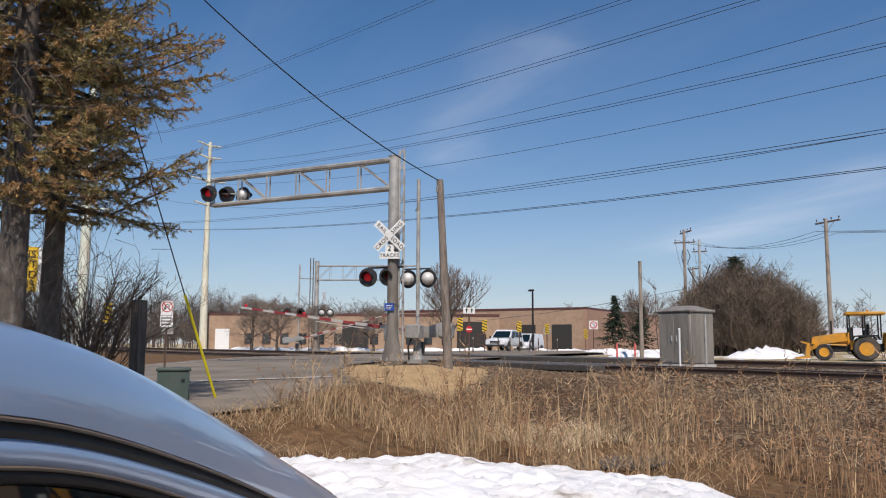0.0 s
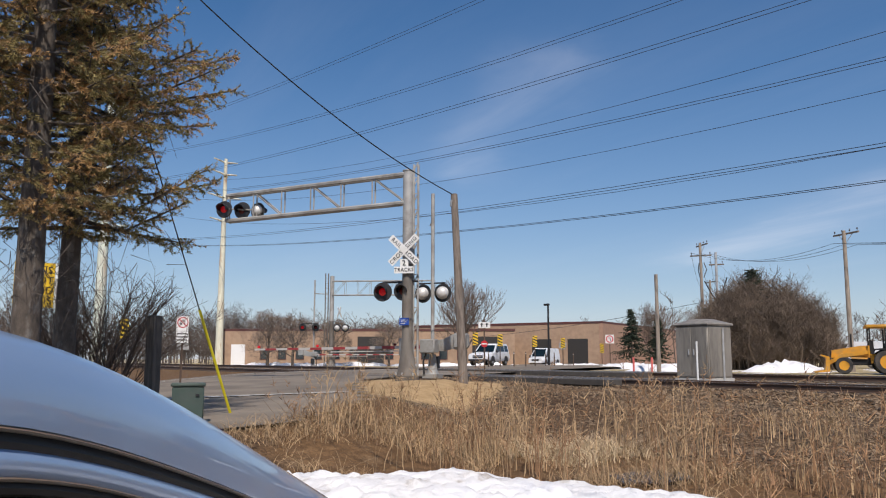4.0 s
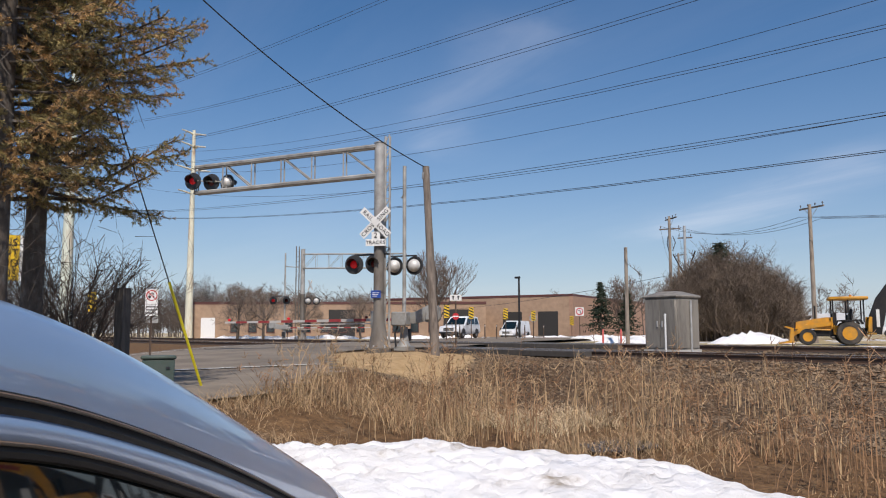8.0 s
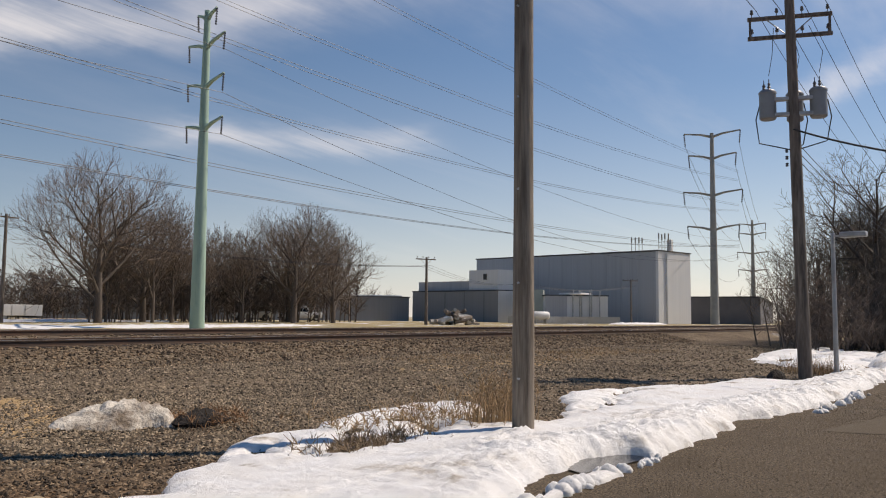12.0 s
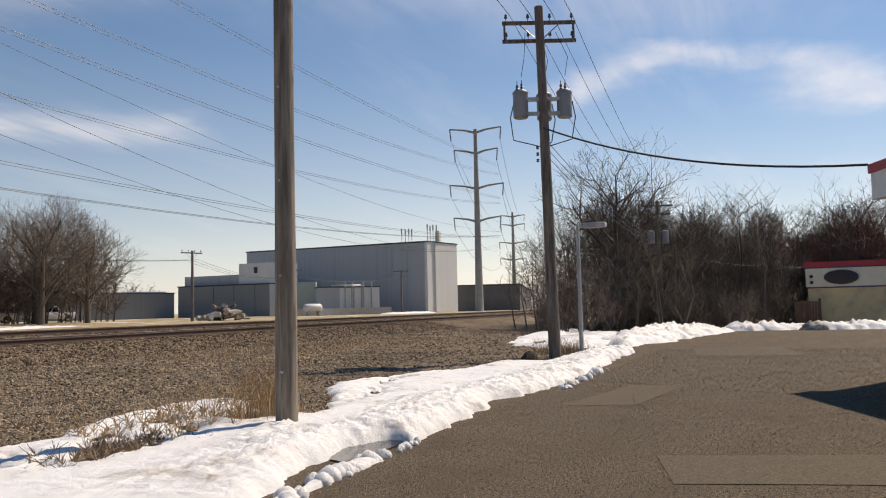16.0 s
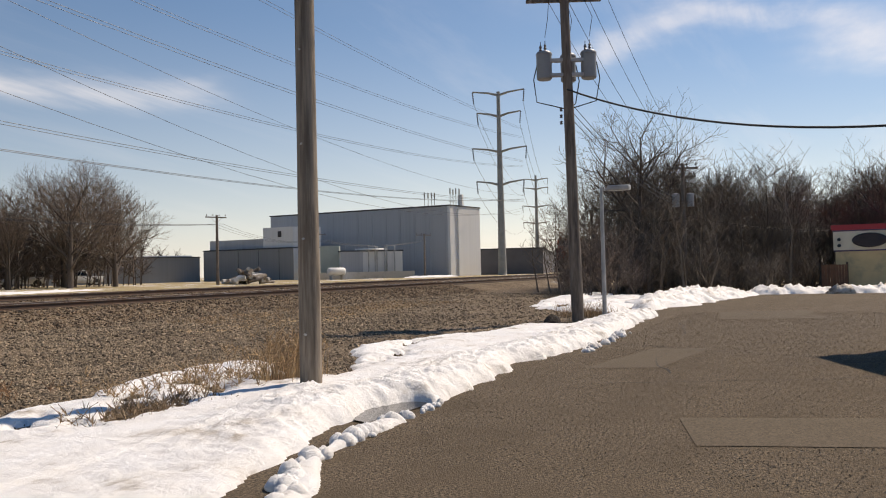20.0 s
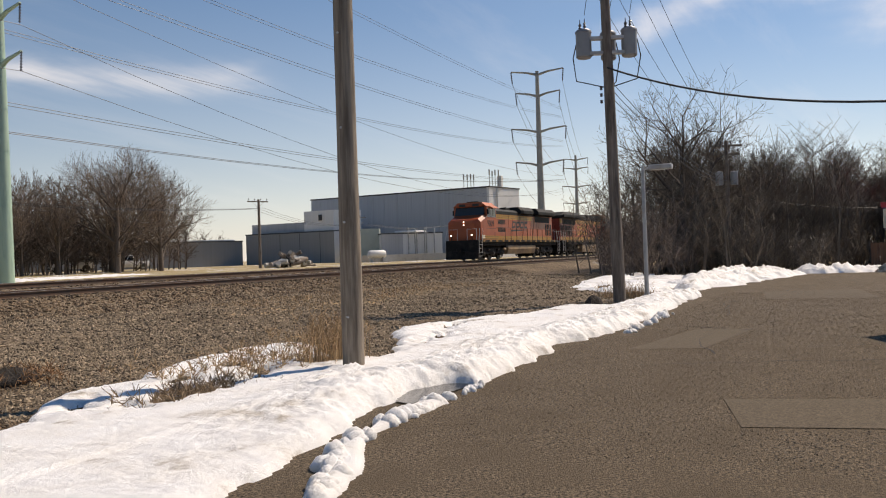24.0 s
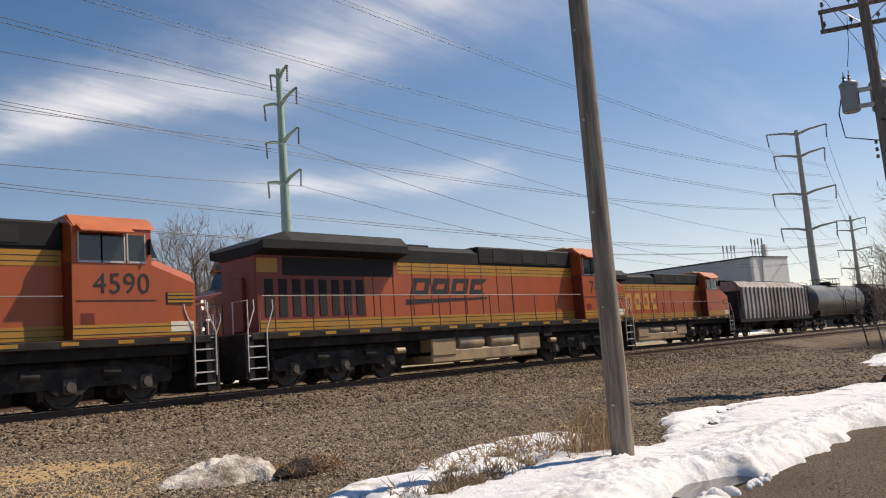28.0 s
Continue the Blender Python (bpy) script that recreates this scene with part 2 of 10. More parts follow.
    def mesh(self, name, material, smooth=None):
        me = bpy.data.meshes.new(name)
        me.from_pydata(self.v, [], self.f)
        for q in material if isinstance(material, (list, tuple)) else [material]:
            me.materials.append(q)
        if smooth:
            me.polygons.foreach_set("use_smooth", [True] * len(me.polygons))
            me.set_sharp_from_angle(angle=radians(smooth))
        me.update()
        return me


def thing(name, label, category, at=None, group="", kind=""):
    ob = new(name)
    ob.empty_display_size = 0.2
    if at is not None:
        ob.matrix_world = at
    return tagged(ob, label, category, group, kind)


def part(name, geo, material, parent, label="", smooth=40, at=None):
    ob = new(name, geo.mesh(name, material, smooth))
    ob.parent = parent
    if at is not None:
        ob.matrix_local = at
    return tagged(ob, label)


def solid(name, geo, material, label, category="", group="", kind="", smooth=40, at=None):
    ob = new(name, geo.mesh(name, material, smooth))
    if at is not None:
        ob.matrix_world = at
    return tagged(ob, label, category, group, kind)


def share(name, me, parent, at):
    ob = new(name, me)
    ob.parent = parent
    ob.matrix_local = at
    return ob


def rotz(a):
    return Matrix.Rotation(radians(a), 4, "Z")


def move(x, y, z):
    return Matrix.Translation((x, y, z))


def text_mesh(body, size, depth=0.004, spacing=1.0):
    cu = bpy.data.curves.new("lettering", "FONT")
    cu.body, cu.size, cu.extrude, cu.align_x, cu.align_y, cu.space_character = body, size, depth, "CENTER", "CENTER", spacing
    ob = bpy.data.objects.new("lettering", cu)
    scene.collection.objects.link(ob)
    me = bpy.data.meshes.new_from_object(ob)
    bpy.data.objects.remove(ob)
    return me


def lettering(body, size, material, parent, m, name="lettering", label="", spacing=1.0, bold=0.0):
    me = text_mesh(body, size, spacing=spacing)
    me.materials.clear()
    me.materials.append(material)
    ob = new(name, me)
    ob.parent = parent
    ob.matrix_local = m
    return tagged(ob, label)

# ---- the lie of the land ----
NEAR_Y, NEAR_Z = 22.1, 0.93     # centre line and rail top of the two tracks
FAR_Y, FAR_Z = 28.6, 1.05


def smooth(a, b, x):
    t = np.clip((x - a) / (b - a), 0, 1)
    return t * t * (3 - 2 * t)


def wave(x, y, s, seed=0.0):
    """Cheap smooth noise between -1 and 1, for arrays."""
    a = np.sin(x * s + seed) * np.cos(y * s * 1.13 + seed * 1.7)
    b = np.sin(x * s * 2.17 + y * s * 1.31 + seed * 2.3) * 0.5
    c = np.cos(x * s * 4.1 - y * s * 3.3 + seed * 0.7) * 0.25
    return (a + b + c) / 1.75


def mound(x, y):
    """The sandy mound by the crossing: below 1 inside."""
    a, b = (x + 21.4) * -0.85 + (y - 13.4) * 0.53, (x + 21.4) * 0.53 + (y - 13.4) * 0.85
    return np.hypot(a / 5.0, b / 2.7)


def height(x, y):
    """The ground: the lot at 0, gravel rising to the ballast of the tracks, level land beyond."""
    x, y = np.asarray(x, float), np.asarray(y, float)
    z = 0.30 * smooth(6.0, 17.0, y) + 0.34 * smooth(18.4, 20.4, y)
    z = z - 0.10 * smooth(23.6, 24.8, y) + 0.20 * smooth(25.6, 27.0, y)
    z = z + 0.12 * smooth(30.5, 36, y)
    # ballast between the ties
    z = z + 0.10 * smooth(20.2, 20.9, y) * (1 - smooth(23.3, 24.1, y)) + 0.12 * smooth(26.4, 27.1, y) * (1 - smooth(30.1, 31.0, y))
    # fill about the level crossing and its mound
    z = z + 0.55 * smooth(-9, -20, x) * smooth(5.0, 8.5, y) * (1 - smooth(17, 20.4, y)) * smooth(9.5, 14.0, y - 0.25 * (x + 20))
    d = mound(x, y)
    z = z + np.maximum(0.25 + 0.75 * (1 - smooth(0.35, 1.15, d)) - z, 0) * (1 - smooth(0.95, 1.25, d))
    z = z + 0.35 * smooth(-10, -15, x) * (1 - smooth(5.5, 9, y)) * smooth(-6, 0, y)
    rough = smooth(4, 9, y) * (1 - 0.7 * smooth(19, 21, y) * (1 - smooth(30, 33, y)))
    return z + rough * (0.05 * wave(x, y, 0.55, 1.0) + 0.025 * wave(x, y, 1.9, 4.0))


def road_z(x, y):
    """The road climbs from the lot to rail level."""
    return 0.42 + 0.53 * smooth(1.0, 15.0, np.asarray(y) + 0.12 * (np.asarray(x) + 20)) + 0.10 * smooth(24, 34, y)


def seg_sdf(px, py, poly):
    """Signed distance to a polygon, positive inside, for arrays."""
    d = np.full(px.shape, 1e9)
    inside = np.zeros(px.shape, bool)
    for (ax, ay), (bx, by) in zip(poly, poly[1:] + poly[:1]):
        ex, ey = bx - ax, by - ay
        t = np.clip(((px - ax) * ex + (py - ay) * ey) / (ex * ex + ey * ey), 0, 1)
        d = np.minimum(d, np.hypot(px - ax - t * ex, py - ay - t * ey))
        cross = ((ay > py) != (by > py)) & (px < (bx - ax) * (py - ay) / (by - ay + 1e-12) + ax)
        inside ^= cross
    return np.where(inside, d, -d)


def grid_axis(fine0, fine1, step, far):
    a = list(np.arange(fine0, fine1, step))
    s = step
    while a[-1] < far:
        s *= 1.16
        a.append(a[-1] + s)
    s = step
    while a[0] > -far:
        s *= 1.16
        a.insert(0, a[0] - s)
    return np.array(a)


def ground_material():
    m = bpy.data.materials.new("ground")
    m.use_nodes = True
    n, l = m.node_tree.nodes, m.node_tree.links
    b = n["Principled BSDF"]
    geo = n.new("ShaderNodeNewGeometry")
    zone = n.new("ShaderNodeVertexColor")
    zone.layer_name = "zone"
    sepz = n.new("ShaderNodeSeparateColor")
    l.new(zone.outputs[0], sepz.inputs[0])

    def noise_tex(scale, detail=6, rough=0.6):
        t = n.new("ShaderNodeTexNoise")
        t.inputs["Scale"].default_value, t.inputs["Detail"].default_value, t.inputs["Roughness"].default_value = scale, detail, rough
        l.new(geo.outputs["Position"], t.inputs["Vector"])
        return t.outputs[0]

    def ramp_of(src, stops):
        r = n.new("ShaderNodeValToRGB")
        e = r.color_ramp.elements
        while len(e) < len(stops):
            e.new(0.5)
        for q, (p, c) in zip(e, stops):
            q.position, q.color = p, (*c, 1)
        l.new(src, r.inputs[0])
        return r.outputs[0]

    def mix(f, a, c):
        x = n.new("ShaderNodeMixRGB")
        l.new(f, x.inputs[0])
        l.new(a, x.inputs[1])
        l.new(c, x.inputs[2])
        return x.outputs[0]

    def math_node(op, a, c, clamp=False):
        x = n.new("ShaderNodeMath")
        x.operation, x.use_clamp = op, clamp
        for i, v in enumerate((a, c)):
            if isinstance(v, (int, float)):
                x.inputs[i].default_value = v
            else:
                l.new(v, x.inputs[i])
        return x.outputs[0]

    vor = n.new("ShaderNodeTexVoronoi")
    vor.inputs["Scale"].default_value = 23
    l.new(geo.outputs["Position"], vor.inputs["Vector"])
    stones = ramp_of(vor.outputs["Color"], [(0.0, (0.042, 0.031, 0.021)), (0.35, (0.12, 0.092, 0.064)), (0.7, (0.22, 0.175, 0.125)), (1.0, (0.42, 0.35, 0.265))])
    patch = ramp_of(noise_tex(0.4, 6), [(0.3, (0.60, 0.53, 0.48)), (0.5, (0.95, 0.90, 0.85)), (0.7, (1.2, 1.15, 1.1))])
    mul = n.new("ShaderNodeMixRGB")
    mul.blend_type = "MULTIPLY"
    mul.inputs[0].default_value = 1
    l.new(stones, mul.inputs[1])
    l.new(patch, mul.inputs[2])
    grass = ramp_of(noise_tex(5.5, 10, 0.7), [(0.25, (0.095, 0.065, 0.04)), (0.5, (0.20, 0.142, 0.086)), (0.75, (0.34, 0.25, 0.15))])
    sand = ramp_of(noise_tex(3.0, 10, 0.7), [(0.3, (0.34, 0.225, 0.11)), (0.7, (0.52, 0.36, 0.19))])
    far = ramp_of(noise_tex(0.22, 8, 0.65), [(0.36, (0.30, 0.23, 0.12)), (0.5, (0.40, 0.32, 0.18)), (0.575, (0.42, 0.35, 0.22)), (0.605, (0.82, 0.83, 0.86))])
    edge = math_node("MULTIPLY", math_node("SUBTRACT", noise_tex(1.7, 8, 0.7), 0.5), 1.3)
    col = mul.outputs[0]
    for src, c in ((sepz.outputs[0], grass), (sepz.outputs[1], sand), (sepz.outputs[2], far)):
        f = math_node("MULTIPLY", math_node("SUBTRACT", math_node("ADD", src, edge), 0.35), 3.3, True)
        col = mix(f, col, c)
    soil = n.new("ShaderNodeMixRGB")
    soil.blend_type = "MULTIPLY"
    soil.inputs[2].default_value = (0.72, 0.58, 0.46, 1)
    l.new(math_node("MULTIPLY", math_node("SUBTRACT", math_node("ADD", zone.outputs[1], edge), 0.3), 1.5, True), soil.inputs[0])
    l.new(col, soil.inputs[1])
    l.new(soil.outputs[0], b.inputs["Base Color"])
    b.inputs["Roughness"].default_value = 0.95
    b.inputs["Specular IOR Level"].default_value = 0.2
    bp = n.new("ShaderNodeBump")
    bp.inputs["Strength"].default_value, bp.inputs["Distance"].default_value = 0.9, 0.03
    inv = math_node("SUBTRACT", 1.0, vor.outputs["Distance"])
    l.new(inv, bp.inputs["Height"])
    l.new(bp.outputs[0], b.inputs["Normal"])
    return m


def lot_edge(x):
    """Where the asphalt of the lot ends, in y, for a given x."""
    return np.interp(x, [-14, -6, 0, 4, 6, 8.5, 9.6, 13.2, 18.6, 24, 30, 40, 47, 52], [2.0, 4.5, 5.2, 5.2, 5.2, 5.3, 5.2, 5.2, 5.0, 5.0, 5.0, 4.4, 3.6, 2.4])


gx, gy = grid_axis(-30, 34, 0.34, 2600), grid_axis(-2, 38, 0.34, 2600)
GX, GY = np.meshgrid(gx, gy)
GZ = height(GX, GY)
under = (GX > -11) & (GX < 60) & (GY < lot_edge(GX) + 0.1)
GZ = np.where(under, np.minimum(GZ, -0.06), GZ)
ROAD_EDGE = [(-13.2, -12), (-12.6, 1.5), (-13.4, 5.6), (-16.0, 8.3), (-18.4, 9.7), (-23.4, 12.0), (-26.6, 14.6), (-29.6, 19.5), (-37.5, 33), (-52, 56), (-78, 90), (-92, 84), (-66, 52), (-47, 26), (-38.5, 13), (-34, 4), (-33, -12)]
rs = seg_sdf(GX, GY, ROAD_EDGE)
near_road = smooth(-3.2, -0.3, rs) * (1 - smooth(19.5, 21, GY))
GZ = GZ * (1 - near_road) + near_road * (road_z(GX, GY) - 0.05)
GZ = np.where(rs > 0.2, np.minimum(GZ, road_z(GX, GY) - 0.08), GZ)
zr = np.zeros((*GX.shape, 4))
zr[..., 3] = smooth(6.0, -3.0, GX + 0.9 * (GY - 12)) * (1 - smooth(20, 24, GY)) * (1 - 0.8 * (mound(GX, GY) < 1.1))
grassy = smooth(3.0, -1.0, GX + 0.5 * wave(GX, GY, 1.0)) * smooth(4.0, 5.5, GY) * (1 - smooth(9.2, 12.2, GY + 0.7 * wave(GX, GY, 0.8, 3)))
grassy = np.maximum(grassy, 0.75 * smooth(-15, -18, GX) * (1 - smooth(16.5, 18.5, GY)))
grassy = np.maximum(grassy, 0.8 * (1 - smooth(0.6, 1.3, np.hypot((GX - 26) / 9, (GY - 15.5) / 2.2))))
grassy = np.maximum(grassy, smooth(-20, -26, GY))
zr[..., 0] = grassy
sandy = 1 - smooth(0.55, 1.2, np.hypot((GX - 4.7) / 2.3, (GY - 12.9) / 3.0))
sandy = np.maximum(sandy, 0.55 * (1 - smooth(0.5, 1.2, np.hypot((GX + 0.5) / 3.5, (GY - 10.2) / 1.6))))
sandy = np.maximum(sandy, 1 - smooth(0.85, 1.15, mound(GX, GY)))
sandy = np.maximum(sandy, 0.5 * (1 - smooth(0.5, 1.2, np.hypot((GX - 21) / 7, (GY - 13.6) / 1.4))))
zr[..., 1] = sandy
zr[..., 2] = np.maximum(smooth(31.5, 34.5, GY + 0.6 * wave(GX, GY, 0.5)), smooth(60, 75, GX) * (1 - smooth(18, 21, GY)))
nxv, nyv = len(gx), len(gy)
me = bpy.data.meshes.new("ground")
idx = np.arange(nxv * nyv).reshape(nyv, nxv)
me.from_pydata(np.stack([GX, GY, GZ], -1).reshape(-1, 3).tolist(), [], np.stack([idx[:-1, :-1], idx[:-1, 1:], idx[1:, 1:], idx[1:, :-1]], -1).reshape(-1, 4).tolist())
layer = me.color_attributes.new("zone", "FLOAT_COLOR", "POINT")
layer.data.foreach_set("color", zr.reshape(-1))
me.polygons.foreach_set("use_smooth", [True] * len(me.polygons))
me.materials.append(ground_material())
tagged(new("ground", me), "brown gravel and dry grass ground with patches of snow", "ground", kind="structure")


def main_piece(keep):
    """The largest connected patch of a mask, so that crumbs at its rim fall away."""
    left = {tuple(q) for q in np.argwhere(keep)}
    best = []
    while left:
        stack = [left.pop()]
        piece = []
        while stack:
            r, c = stack.pop()
            piece.append((r, c))
            for q in ((r + 1, c), (r - 1, c), (r, c + 1), (r, c - 1)):
                if q in left:
                    left.remove(q)
                    stack.append(q)
        if len(piece) > len(best):
            best = piece
    out = np.zeros(keep.shape, bool)
    b = np.array(best)
    out[b[:, 0], b[:, 1]] = True
    return out


def sheet(name, inside, zfun, step, box, material, label, category, kind="structure", whole=False):
    """A sheet over the places where inside() is positive."""
    xs, ys = np.arange(box[0], box[2], step), np.arange(box[1], box[3], step)
    X, Y = np.meshgrid(xs, ys)
    S = inside(X, Y)
    Z = zfun(X, Y, S)
    keep = (S[:-1, :-1] > 0) | (S[1:, 1:] > 0) | (S[:-1, 1:] > 0) | (S[1:, :-1] > 0)
    if whole:
        keep = main_piece(keep)
    ii = np.arange(X.size).reshape(X.shape)
    q = np.stack([ii[:-1, :-1], ii[:-1, 1:], ii[1:, 1:], ii[1:, :-1]], -1)[keep]
    used, inv = np.unique(q, return_inverse=True)
    P = np.stack([X, Y, Z], -1).reshape(-1, 3)[used]
    m = bpy.data.meshes.new(name)
    m.from_pydata(P.tolist(), [], inv.reshape(q.shape).tolist())
    m.polygons.foreach_set("use_smooth", [True] * len(m.polygons))
    m.materials.append(material)
    return tagged(new(name, m), label, category, kind=kind)


ASPHALT = mat("asphalt", (0.120, 0.090, 0.059), 0.9, var=1.0, scale=38.0, bump=1.0, bscale=70, dirt=(0.098, 0.072, 0.045), dirt_amount=0.5, dscale=0.9, spec=0.25, bdist=0.02)
ROAD = mat("road_asphalt", (0.215, 0.18, 0.14), 0.9, var=0.22, scale=0.5, bump=0.4, bscale=70, dirt=(0.14, 0.116, 0.09), dirt_amount=0.45, dscale=0.4, spec=0.25)
PATCH = mat("asphalt_patch", (0.112, 0.088, 0.061), 0.92, var=0.45, scale=42, bump=0.4, bscale=120, spec=0.2)
PAINT_WHITE = mat("road_paint", (0.62, 0.60, 0.56), 0.8, var=0.2, scale=5, dirt=(0.25, 0.23, 0.2), dirt_amount=0.55, dscale=3)
sheet("road", lambda x, y: seg_sdf(x, y, ROAD_EDGE), lambda x, y, s: road_z(x, y) + 0 * s, 0.6, (-95, -12, -8, 92), ROAD, "grey worn asphalt road that climbs over the level crossing", "road")
LOT = [(-11.8, -30), (-12.4, 1.8), (-6, 4.5), (0, 5.2), (9.6, 5.3), (18.6, 5.0), (30, 5.0), (40, 4.4), (47, 3.6), (55, 2.4), (60, -30)]
sheet("parking_lot", lambda x, y: seg_sdf(x, y, LOT), lambda x, y, s: 0.012 * wave(x, y, 0.35, 2) + 0.42 * smooth(-8, -12.5, x), 0.4, (-13, -30, 60, 7), ASPHALT, "dark weathered asphalt lot with patches and cracks", "pavement")
for quad in (((9.21, 1.05), (7.86, 0.73), (8.9, -3.4), (10.5, -3.5)), ((13.35, 3.05), (13.59, 1.92), (16.97, 1.5), (16.8, 2.51)), ((30, 2.4), (26, 2.0), (26.4, -1.0), (31, -0.4))):
    g, n = Geo(), 16
    A_, B_, C_, D_ = [Vector(q) for q in quad]
    grid = [A_.lerp(B_, a / n).lerp(D_.lerp(C_, a / n), b / n) for b in range(n + 1) for a in range(n + 1)]
    g.add([(q.x, q.y, 0.012 * float(wave(q.x, q.y, 0.35, 2)) + 0.007) for q in grid], [(b * (n + 1) + a, b * (n + 1) + a + 1, (b + 1) * (n + 1) + a + 1, (b + 1) * (n + 1) + a) for b in range(n) for a in range(n)])
    solid("asphalt_patch", g, PATCH, "smoother paler asphalt repair patch in the lot", "patch", kind="structure", smooth=60)
# cracks in the lot
CRACK = mat("crack_dark", (0.018, 0.015, 0.012), 0.95, var=0.2, bump=0.2)
crng = random.Random(44)
for x0, y0, ang, ln in ((11.5, 2.6, -62, 4.2), (14.0, 0.6, -55, 5.0), (18.5, 1.9, -80, 3.0), (20.0, 2.4, 5, 5.5), (25.0, 0.5, -75, 3.5), (12.8, 1.6, 15, 3.4), (28.0, 1.2, 0, 7.0)):
    p, a, g = Vector((x0, y0, 0)), radians(ang), Geo()
    left, right = [], []
    for k in range(int(ln / 0.16)):
        a += crng.uniform(-0.35, 0.35)
        a += (radians(ang) - a) * 0.25
        p = p + Vector((math.cos(a), math.sin(a), 0)) * 0.16
        w = crng.uniform(0.006, 0.02)
        z = 0.012 * float(wave(p.x, p.y, 0.35, 2)) + 0.007
        left.append((p.x - math.sin(a) * w, p.y + math.cos(a) * w, z))
        right.append((p.x + math.sin(a) * w, p.y - math.cos(a) * w, z))
    n = len(left)
    g.add(left + right, [(i, n + i, n + i + 1, i + 1) for i in range(n - 1)])
    solid("asphalt_crack", g, CRACK, "dark crack wandering through the asphalt", "crack", kind="structure", smooth=None)

# ---- snow ----
def snow_material():
    m = bpy.data.materials.new("snow")
    m.use_nodes = True
    n, l = m.node_tree.nodes, m.node_tree.links
    b = n["Principled BSDF"]
    geo = n.new("ShaderNodeNewGeometry")
    a = n.new("ShaderNodeTexNoise")
    a.inputs["Scale"].default_value, a.inputs["Detail"].default_value, a.inputs["Roughness"].default_value = 1.3, 9, 0.62
    l.new(geo.outputs["Position"], a.inputs["Vector"])
    r = n.new("ShaderNodeValToRGB")
    e = r.color_ramp.elements
    e[0].position, e[0].color = 0.30, (0.40, 0.34, 0.27, 1)
    e[1].position, e[1].color = 0.41, (0.83, 0.81, 0.78, 1)
    e.new(0.6).color = (0.865, 0.86, 0.85, 1)
    l.new(a.outputs[0], r.inputs[0])
    l.new(r.outputs[0], b.inputs["Base Color"])
    b.inputs["Roughness"].default_value = 0.65
    b.inputs["Specular IOR Level"].default_value = 0.3
    c = n.new("ShaderNodeTexNoise")
    c.inputs["Scale"].default_value, c.inputs["Detail"].default_value, c.inputs["Roughness"].default_value = 13.0, 9, 0.72
    l.new(geo.outputs["Position"], c.inputs["Vector"])
    bp = n.new("ShaderNodeBump")
    bp.inputs["Strength"].default_value, bp.inputs["Distance"].default_value = 0.62, 0.06
    l.new(c.outputs[0], bp.inputs["Height"])
    l.new(bp.outputs[0], b.inputs["Normal"])
    return m


SNOW = snow_material()
SNOW_DIRTY = mat("snow_dirty", (0.72, 0.66, 0.57), 0.8, var=0.15, scale=3, bump=0.8, bscale=14, bdist=0.05, dirt=(0.22, 0.165, 0.115), dirt_amount=0.62, dscale=2.2)


def vnoise(X, Y, s, seed):
    """Value noise on arrays, 0 to 1."""
    rng = np.random.RandomState(seed)
    tab = rng.rand(64, 64)
    x, y = X * s, Y * s
    xi, yi = np.floor(x).astype(int), np.floor(y).astype(int)
    fx, fy = x - xi, y - yi
    fx, fy = fx * fx * (3 - 2 * fx), fy * fy * (3 - 2 * fy)
    g = lambda i, j: tab[(xi + i) % 64, (yi + j) % 64]
    return (g(0, 0) * (1 - fx) + g(1, 0) * fx) * (1 - fy) + (g(0, 1) * (1 - fx) + g(1, 1) * fx) * fy


